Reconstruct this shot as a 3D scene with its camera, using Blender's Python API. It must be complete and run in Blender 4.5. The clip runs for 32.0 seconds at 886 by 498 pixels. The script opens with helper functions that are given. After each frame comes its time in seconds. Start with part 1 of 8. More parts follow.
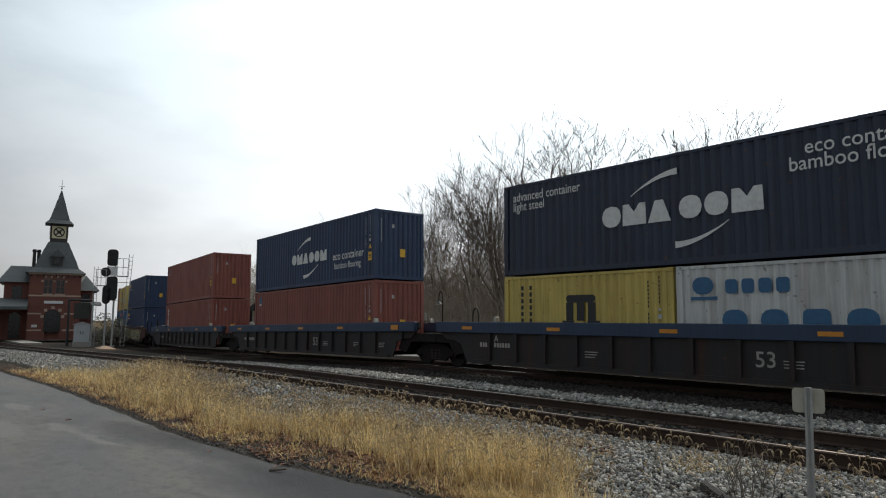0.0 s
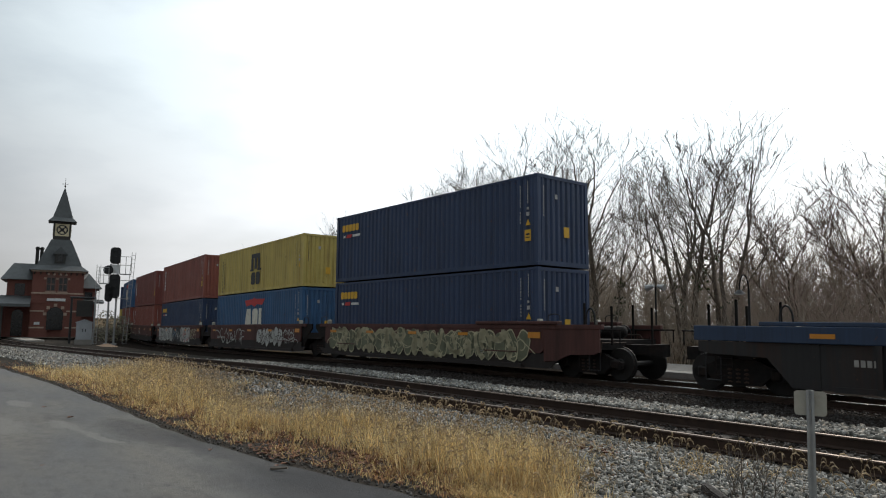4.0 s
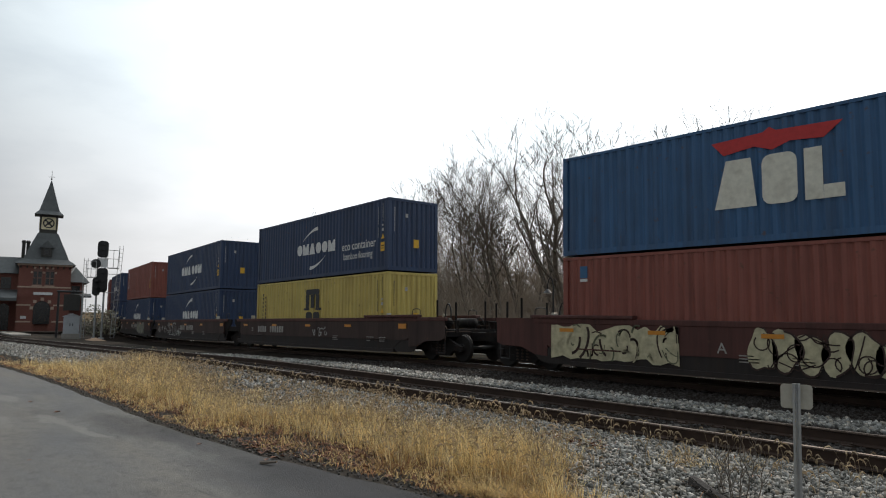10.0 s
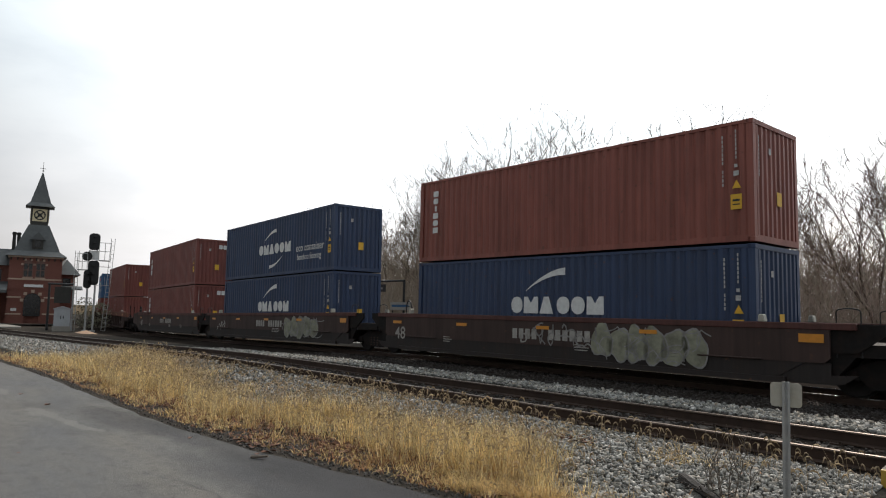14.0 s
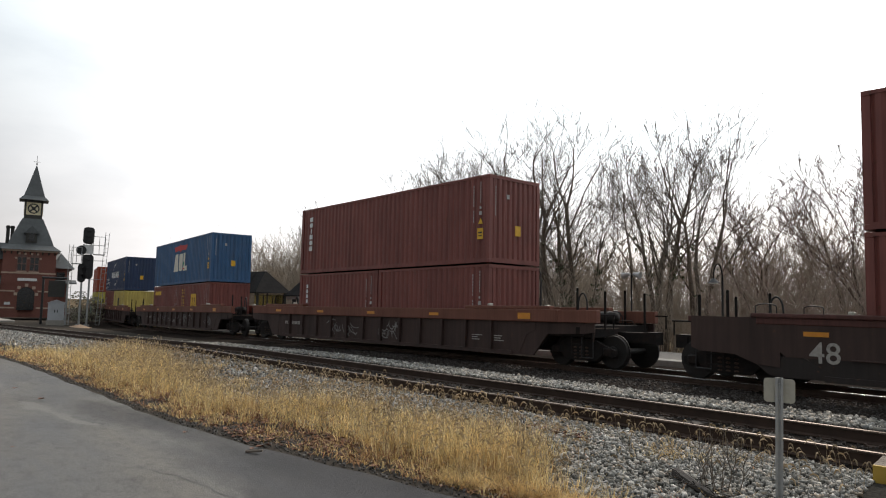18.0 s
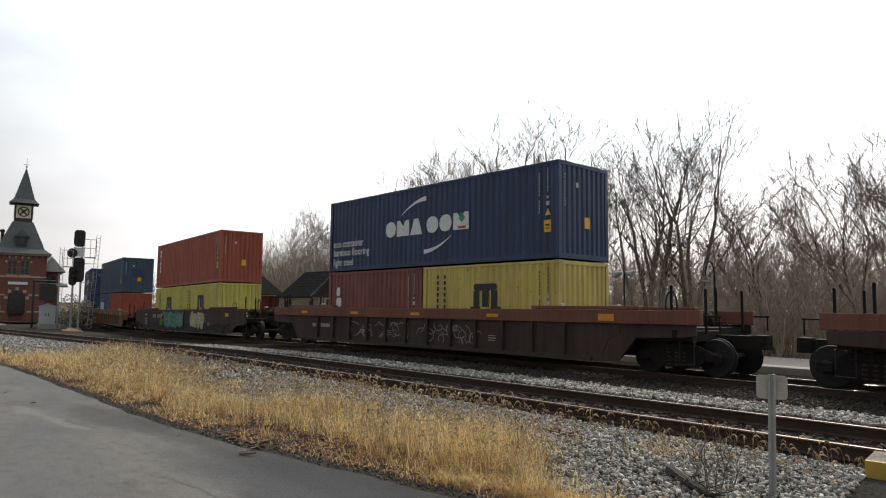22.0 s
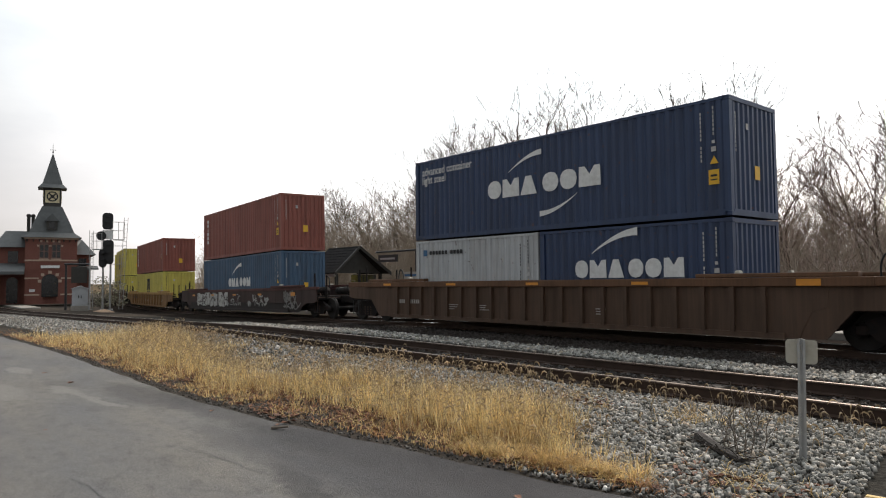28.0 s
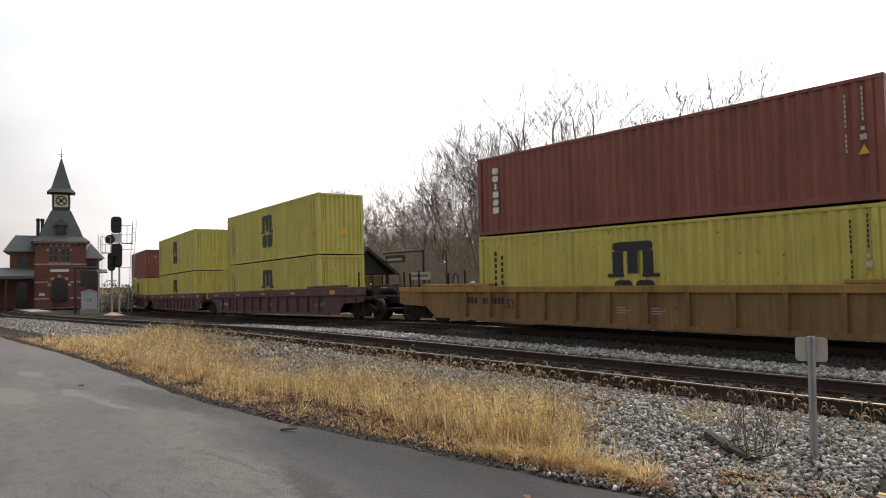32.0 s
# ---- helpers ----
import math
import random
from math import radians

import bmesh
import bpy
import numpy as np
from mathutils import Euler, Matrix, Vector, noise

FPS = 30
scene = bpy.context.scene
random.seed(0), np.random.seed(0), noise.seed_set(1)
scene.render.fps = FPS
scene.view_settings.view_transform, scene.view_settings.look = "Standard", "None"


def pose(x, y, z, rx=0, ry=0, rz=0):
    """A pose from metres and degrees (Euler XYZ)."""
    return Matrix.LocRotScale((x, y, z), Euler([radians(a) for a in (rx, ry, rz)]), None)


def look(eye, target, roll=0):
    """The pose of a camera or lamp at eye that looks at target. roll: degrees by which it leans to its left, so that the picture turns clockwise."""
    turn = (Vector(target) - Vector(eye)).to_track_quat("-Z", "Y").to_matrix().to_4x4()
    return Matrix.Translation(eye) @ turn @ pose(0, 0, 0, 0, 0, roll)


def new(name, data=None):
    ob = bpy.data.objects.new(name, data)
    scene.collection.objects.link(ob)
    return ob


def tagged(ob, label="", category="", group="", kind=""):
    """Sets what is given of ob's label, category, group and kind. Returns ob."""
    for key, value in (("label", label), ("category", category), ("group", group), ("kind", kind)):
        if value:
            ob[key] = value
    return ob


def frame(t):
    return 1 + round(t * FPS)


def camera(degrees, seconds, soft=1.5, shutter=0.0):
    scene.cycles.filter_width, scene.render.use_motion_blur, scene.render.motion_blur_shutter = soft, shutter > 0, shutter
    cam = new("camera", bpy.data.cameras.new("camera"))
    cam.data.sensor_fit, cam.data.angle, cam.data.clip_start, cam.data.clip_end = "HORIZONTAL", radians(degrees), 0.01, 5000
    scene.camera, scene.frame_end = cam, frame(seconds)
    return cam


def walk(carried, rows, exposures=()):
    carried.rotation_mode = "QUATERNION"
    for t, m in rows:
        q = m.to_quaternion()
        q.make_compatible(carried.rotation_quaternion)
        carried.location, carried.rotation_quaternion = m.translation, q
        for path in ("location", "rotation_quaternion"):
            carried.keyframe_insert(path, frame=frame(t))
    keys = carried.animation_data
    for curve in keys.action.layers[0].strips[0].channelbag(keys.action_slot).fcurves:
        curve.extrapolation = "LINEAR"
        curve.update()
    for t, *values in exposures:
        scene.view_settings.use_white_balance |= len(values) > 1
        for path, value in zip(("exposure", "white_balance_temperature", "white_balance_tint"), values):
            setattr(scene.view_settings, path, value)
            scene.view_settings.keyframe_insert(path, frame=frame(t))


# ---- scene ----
cam = camera(65.94, 32.0, soft=1.1, shutter=0.0)
EYE = 1.6
# seconds, heading, tilt, roll of the hand-held camera, which stays on one spot
TURNS = [
    (0, 50.20, 6.03, -0.34), (0.5, 50.20, 6.06, -0.52), (1, 50.29, 6.00, -0.34), (1.5, 50.37, 6.06, -0.38),
    (2, 50.50, 6.05, -0.48), (2.5, 50.56, 6.08, -0.53), (3, 50.62, 6.04, -0.31), (3.5, 50.52, 6.06, -0.60),
    (5.5, 50.13, 5.99, -0.70), (6, 50.15, 6.07, -0.58), (6.5, 50.12, 6.10, -0.28), (7, 50.03, 6.00, -0.30),
    (7.5, 49.93, 6.01, -0.54), (8, 49.83, 5.97, -0.83), (8.5, 49.72, 5.95, -1.21), (9, 49.60, 5.82, -1.01),
    (9.5, 49.48, 5.71, -1.01), (10, 49.50, 5.55, -0.72), (10.5, 49.48, 5.46, -0.92), (11, 49.47, 5.46, -1.05),
    (11.5, 49.43, 5.46, -1.16), (12, 49.35, 5.46, -1.19), (12.5, 49.20, 5.44, -1.16), (13, 49.03, 5.36, -1.20),
    (13.5, 48.94, 5.28, -1.13), (14, 48.88, 5.22, -1.23), (14.5, 48.88, 5.15, -1.36), (15, 48.86, 5.14, -1.53),
    (15.5, 48.80, 5.15, -1.66), (17.5, 48.59, 5.02, -1.56), (18, 48.48, 4.82, -1.40), (18.5, 48.31, 4.18, -1.35),
    (19, 48.22, 4.20, -1.05), (19.5, 48.11, 4.24, -0.98), (20, 48.05, 4.27, -1.02), (20.5, 48.02, 4.41, -1.01),
    (21, 47.94, 4.59, -1.00), (21.5, 47.90, 4.71, -0.96), (22, 47.93, 4.83, -0.89), (22.5, 47.90, 4.95, -0.93),
    (23, 47.94, 4.98, -1.02), (23.5, 47.92, 5.09, -1.10), (24, 47.90, 5.11, -1.02), (24.5, 47.93, 5.15, -0.92),
    (25, 47.99, 5.04, -0.47), (25.5, 48.14, 4.73, 0.25), (27.5, 49.84, 3.39, 0.86), (28, 49.95, 2.55, 0.56),
    (28.5, 50.29, 1.87, 0.29), (29, 50.67, 1.32, -0.06), (29.5, 50.82, 0.61, 0.58), (30, 50.88, 0.06, 1.32),
    (30.5, 50.71, 0.73, 1.01), (31, 50.16, 2.14, 1.14), (31.5, 50.27, 2.40, 1.08), (32, 50.56, 2.59, 1.07),
]
# the film's own brightness drifts
EXPOSURES = [(0.0, -0.28, 6550, 10), (8.0, -0.22, 6650, 11), (12.0, -0.08, 6700, 12), (14.0, 0.02, 6800, 13), (18.0, 0.05, 6900, 14), (20.0, 0.1, 6900, 14),
             (25.0, 0.06, 6850, 14), (28.0, 0.22, 7000, 15), (29.0, 0.5, 7100, 17), (30.0, 0.4, 7200, 18), (31.0, 0.43, 7200, 18), (32.0, 0.27, 7100, 17)]
walk(cam, [(t, pose(0, 0, EYE, 90 + p, r, y)) for t, y, p, r in TURNS], EXPOSURES)

# ---------------------------------------------------------------- world, sun
SUN_AZ, SUN_EL = 16.0, 38.0          # degrees: heading left of +y, height
world = bpy.data.worlds.new("sky")
scene.world = world
world.use_nodes = True


def build_sky():
    nt = world.node_tree
    n, l = nt.nodes, nt.links
    n.clear()
    out = n.new("ShaderNodeOutputWorld")
    bg = n.new("ShaderNodeBackground")
    sky = n.new("ShaderNodeTexSky")
    sky.sky_type, sky.sun_disc = "NISHITA", False
    sky.sun_elevation, sky.sun_rotation = radians(SUN_EL), radians(-SUN_AZ)
    sky.air_density, sky.dust_density, sky.ozone_density = 1.0, 3.0, 1.0
    geo = n.new("ShaderNodeTexCoord")
    # thin cloud sheet, streaked, over the whole dome
    mp = n.new("ShaderNodeMapping")
    mp.inputs["Scale"].default_value = (1.0, 1.6, 4.5)
    mp.inputs["Rotation"].default_value = (0.2, 0.1, 0.6)
    no = n.new("ShaderNodeTexNoise")
    no.inputs["Scale"].default_value, no.inputs["Detail"].default_value, no.inputs["Roughness"].default_value = 2.2, 7.0, 0.55
    ramp = n.new("ShaderNodeValToRGB")
    ramp.color_ramp.elements[0].position, ramp.color_ramp.elements[1].position = 0.25, 0.62
    ramp.color_ramp.elements[0].color = (0.66, 0.66, 0.66, 1)
    ramp.color_ramp.elements[1].color = (0.97, 0.97, 0.97, 1)
    # brightness of the veiled sun through the sheet
    sun = n.new("ShaderNodeVectorMath")
    sun.operation = "DOT_PRODUCT"
    e, a = radians(SUN_EL), radians(SUN_AZ)
    sun.inputs[1].default_value = (-math.sin(a) * math.cos(e), math.cos(a) * math.cos(e), math.sin(e))
    glow = n.new("ShaderNodeMapRange")
    glow.interpolation_type = "SMOOTHERSTEP"
    glow.inputs["From Min"].default_value, glow.inputs["From Max"].default_value = 0.12, 1.0
    glow.inputs["To Min"].default_value, glow.inputs["To Max"].default_value = 4.4, 17.0
    # thicker and thinner folds of the sheet
    fold = n.new("ShaderNodeTexNoise")
    fold.inputs["Scale"].default_value, fold.inputs["Detail"].default_value, fold.inputs["Roughness"].default_value = 4.5, 6.0, 0.5
    dim = n.new("ShaderNodeMapRange")
    dim.inputs["From Min"].default_value, dim.inputs["From Max"].default_value = 0.32, 0.62
    dim.inputs["To Min"].default_value, dim.inputs["To Max"].default_value = 0.975, 1.02
    veil = n.new("ShaderNodeMath")
    veil.operation = "MULTIPLY"
    cloud = n.new("ShaderNodeVectorMath")
    cloud.operation = "SCALE"
    split = n.new("ShaderNodeSeparateXYZ")
    rise = n.new("ShaderNodeMapRange")
    rise.interpolation_type = "SMOOTHSTEP"
    rise.inputs["From Min"].default_value, rise.inputs["From Max"].default_value = 0.04, 0.36
    tint = n.new("ShaderNodeMix")
    tint.data_type = "RGBA"
    tint.inputs["A"].default_value = (1.0, 1.03, 1.06, 1)
    tint.inputs["B"].default_value = (0.83, 0.945, 1.01, 1)
    mix = n.new("ShaderNodeMix")
    mix.data_type = "RGBA"
    l.new(geo.outputs["Generated"], mp.inputs[0])
    l.new(mp.outputs[0], no.inputs["Vector"])
    l.new(no.outputs[0], ramp.inputs[0])
    l.new(geo.outputs["Generated"], sun.inputs[0])
    l.new(sun.outputs["Value"], glow.inputs["Value"])
    l.new(mp.outputs[0], fold.inputs["Vector"])
    l.new(fold.outputs[0], dim.inputs["Value"])
    l.new(glow.outputs[0], veil.inputs[0])
    l.new(dim.outputs[0], veil.inputs[1])
    l.new(veil.outputs[0], cloud.inputs["Scale"])
    l.new(geo.outputs["Generated"], split.inputs[0])
    l.new(split.outputs["Z"], rise.inputs["Value"])
    l.new(rise.outputs[0], tint.inputs["Factor"])
    l.new(tint.outputs["Result"], cloud.inputs[0])
    l.new(ramp.outputs[0], mix.inputs["Factor"])
    l.new(sky.outputs[0], mix.inputs["A"])
    l.new(cloud.outputs[0], mix.inputs["B"])
    l.new(mix.outputs["Result"], bg.inputs[0])
    bg.inputs[1].default_value = 0.11
    l.new(bg.outputs[0], out.inputs[0])


build_sky()
sun_lamp = new("sun", bpy.data.lights.new("sun", "SUN"))
sun_lamp.data.energy, sun_lamp.data.angle, sun_lamp.data.color = 2.15, radians(10), (1.0, 0.92, 0.82)
_e, _a = radians(SUN_EL), radians(SUN_AZ)
sun_lamp.matrix_basis = look((0, 0, 60), (60 * math.sin(_a) * math.cos(_e), -60 * math.cos(_a) * math.cos(_e), 60 - 60 * math.sin(_e)))

# ---------------------------------------------------------------- materials


def material(name, base, rough=0.7, metal=0.0, var=0.25, scale=6.0, dark=None, dirt=0.0, dirt_scale=1.2,
             streak=False, bump=0.15, bump_scale=60.0, island=False, objrand=0.0, spec=0.5, through_light=0.0):
    """Paint, stone, wood or metal: base colour with fine grain, larger stains in the colour `dark`, and relief."""
    m = bpy.data.materials.new(name)
    m.use_nodes = True
    nt = m.node_tree
    n, l = nt.nodes, nt.links
    b = n["Principled BSDF"]
    tc = n.new("ShaderNodeTexCoord")
    g = n.new("ShaderNodeTexNoise")
    g.inputs["Scale"].default_value, g.inputs["Detail"].default_value = scale, 6.0
    l.new(tc.outputs["Object"], g.inputs["Vector"])
    r = n.new("ShaderNodeMapRange")
    r.inputs["From Min"].default_value, r.inputs["From Max"].default_value = 0.25, 0.75
    r.inputs["To Min"].default_value, r.inputs["To Max"].default_value = 1 - var, 1 + var
    l.new(g.outputs[0], r.inputs["Value"])
    sc = n.new("ShaderNodeVectorMath")
    sc.operation = "SCALE"
    sc.inputs[0].default_value = base
    l.new(r.outputs[0], sc.inputs["Scale"])
    col = sc.outputs[0]
    if island or objrand > 0:
        rnd = n.new("ShaderNodeNewGeometry").outputs["Random Per Island"] if island else n.new("ShaderNodeObjectInfo").outputs["Random"]
        rr = n.new("ShaderNodeMapRange")
        k = objrand or 0.35
        rr.inputs["To Min"].default_value, rr.inputs["To Max"].default_value = 1 - k, 1 + k
        l.new(rnd, rr.inputs["Value"])
        s2 = n.new("ShaderNodeVectorMath")
        s2.operation = "SCALE"
        l.new(col, s2.inputs[0])
        l.new(rr.outputs[0], s2.inputs["Scale"])
        col = s2.outputs[0]
    if streak:
        fm = n.new("ShaderNodeMapping")
        fm.inputs["Scale"].default_value = (9.0, 9.0, 0.35)
        fs = n.new("ShaderNodeTexNoise")
        fs.inputs["Scale"].default_value, fs.inputs["Detail"].default_value = 1.6, 5.0
        fr = n.new("ShaderNodeMapRange")
        fr.inputs["From Min"].default_value, fr.inputs["From Max"].default_value = 0.3, 0.7
        fr.inputs["To Min"].default_value, fr.inputs["To Max"].default_value = 0.84, 1.14
        l.new(tc.outputs["Object"], fm.inputs[0])
        l.new(fm.outputs[0], fs.inputs["Vector"])
        l.new(fs.outputs[0], fr.inputs["Value"])
        s3 = n.new("ShaderNodeVectorMath")
        s3.operation = "SCALE"
        l.new(col, s3.inputs[0])
        l.new(fr.outputs[0], s3.inputs["Scale"])
        fl = n.new("ShaderNodeTexNoise")
        fl.inputs["Scale"].default_value, fl.inputs["Detail"].default_value = 7.0, 9.0
        l.new(tc.outputs["Object"], fl.inputs["Vector"])
        fk = n.new("ShaderNodeMapRange")
        fk.inputs["From Min"].default_value, fk.inputs["From Max"].default_value = 0.66, 0.74
        fk.inputs["To Max"].default_value = 0.7
        l.new(fl.outputs[0], fk.inputs["Value"])
        fx = n.new("ShaderNodeMix")
        fx.data_type = "RGBA"
        l.new(fk.outputs[0], fx.inputs["Factor"])
        l.new(s3.outputs[0], fx.inputs["A"])
        fx.inputs["B"].default_value = (0.10, 0.045, 0.025, 1)
        col = fx.outputs["Result"]
    if dirt > 0:
        mp = n.new("ShaderNodeMapping")
        mp.inputs["Scale"].default_value = (2.2, 2.2, 0.28) if streak else (1, 1, 1)
        d = n.new("ShaderNodeTexNoise")
        d.inputs["Scale"].default_value, d.inputs["Detail"].default_value, d.inputs["Roughness"].default_value = dirt_scale, 8.0, 0.62
        l.new(tc.outputs["Object"], mp.inputs[0])
        l.new(mp.outputs[0], d.inputs["Vector"])
        dr = n.new("ShaderNodeMapRange")
        dr.inputs["From Min"].default_value, dr.inputs["From Max"].default_value = 0.48, 0.78
        dr.inputs["To Max"].default_value = dirt
        l.new(d.outputs[0], dr.inputs["Value"])
        mx = n.new("ShaderNodeMix")
        mx.data_type = "RGBA"
        l.new(dr.outputs[0], mx.inputs["Factor"])
        l.new(col, mx.inputs["A"])
        mx.inputs["B"].default_value = (*(dark or (0.05, 0.04, 0.03)), 1)
        col = mx.outputs["Result"]
        ra = n.new("ShaderNodeMapRange")
        ra.inputs["To Min"].default_value, ra.inputs["To Max"].default_value = rough, min(1.0, rough + 0.3)
        l.new(dr.outputs[0], ra.inputs["Value"])
        l.new(ra.outputs[0], b.inputs["Roughness"])
    else:
        b.inputs["Roughness"].default_value = rough
    l.new(col, b.inputs["Base Color"])
    b.inputs["Metallic"].default_value = metal
    b.inputs["Specular IOR Level"].default_value = spec
    if through_light:
        tr = n.new("ShaderNodeBsdfTranslucent")
        ms = n.new("ShaderNodeMixShader")
        ms.inputs[0].default_value = through_light
        l.new(col, tr.inputs["Color"])
        l.new(b.outputs[0], ms.inputs[1])
        l.new(tr.outputs[0], ms.inputs[2])
        l.new(ms.outputs[0], n["Material Output"].inputs["Surface"])
    if bump:
        bn = n.new("ShaderNodeTexNoise")
        bn.inputs["Scale"].default_value, bn.inputs["Detail"].default_value = bump_scale, 4.0
        l.new(tc.outputs["Object"], bn.inputs["Vector"])
        bp = n.new("ShaderNodeBump")
        bp.inputs["Strength"].default_value, bp.inputs["Distance"].default_value = bump, 0.02
        l.new(bn.outputs[0], bp.inputs["Height"])
        l.new(bp.outputs[0], b.inputs["Normal"])
    return m


def paint(name, base, dark=(0.06, 0.035, 0.02), dirt=0.45, rough=0.55):
    return material(name, base, rough, 0, 0.10, 1.5, dark, dirt, 0.9, True, 0.06, 35)


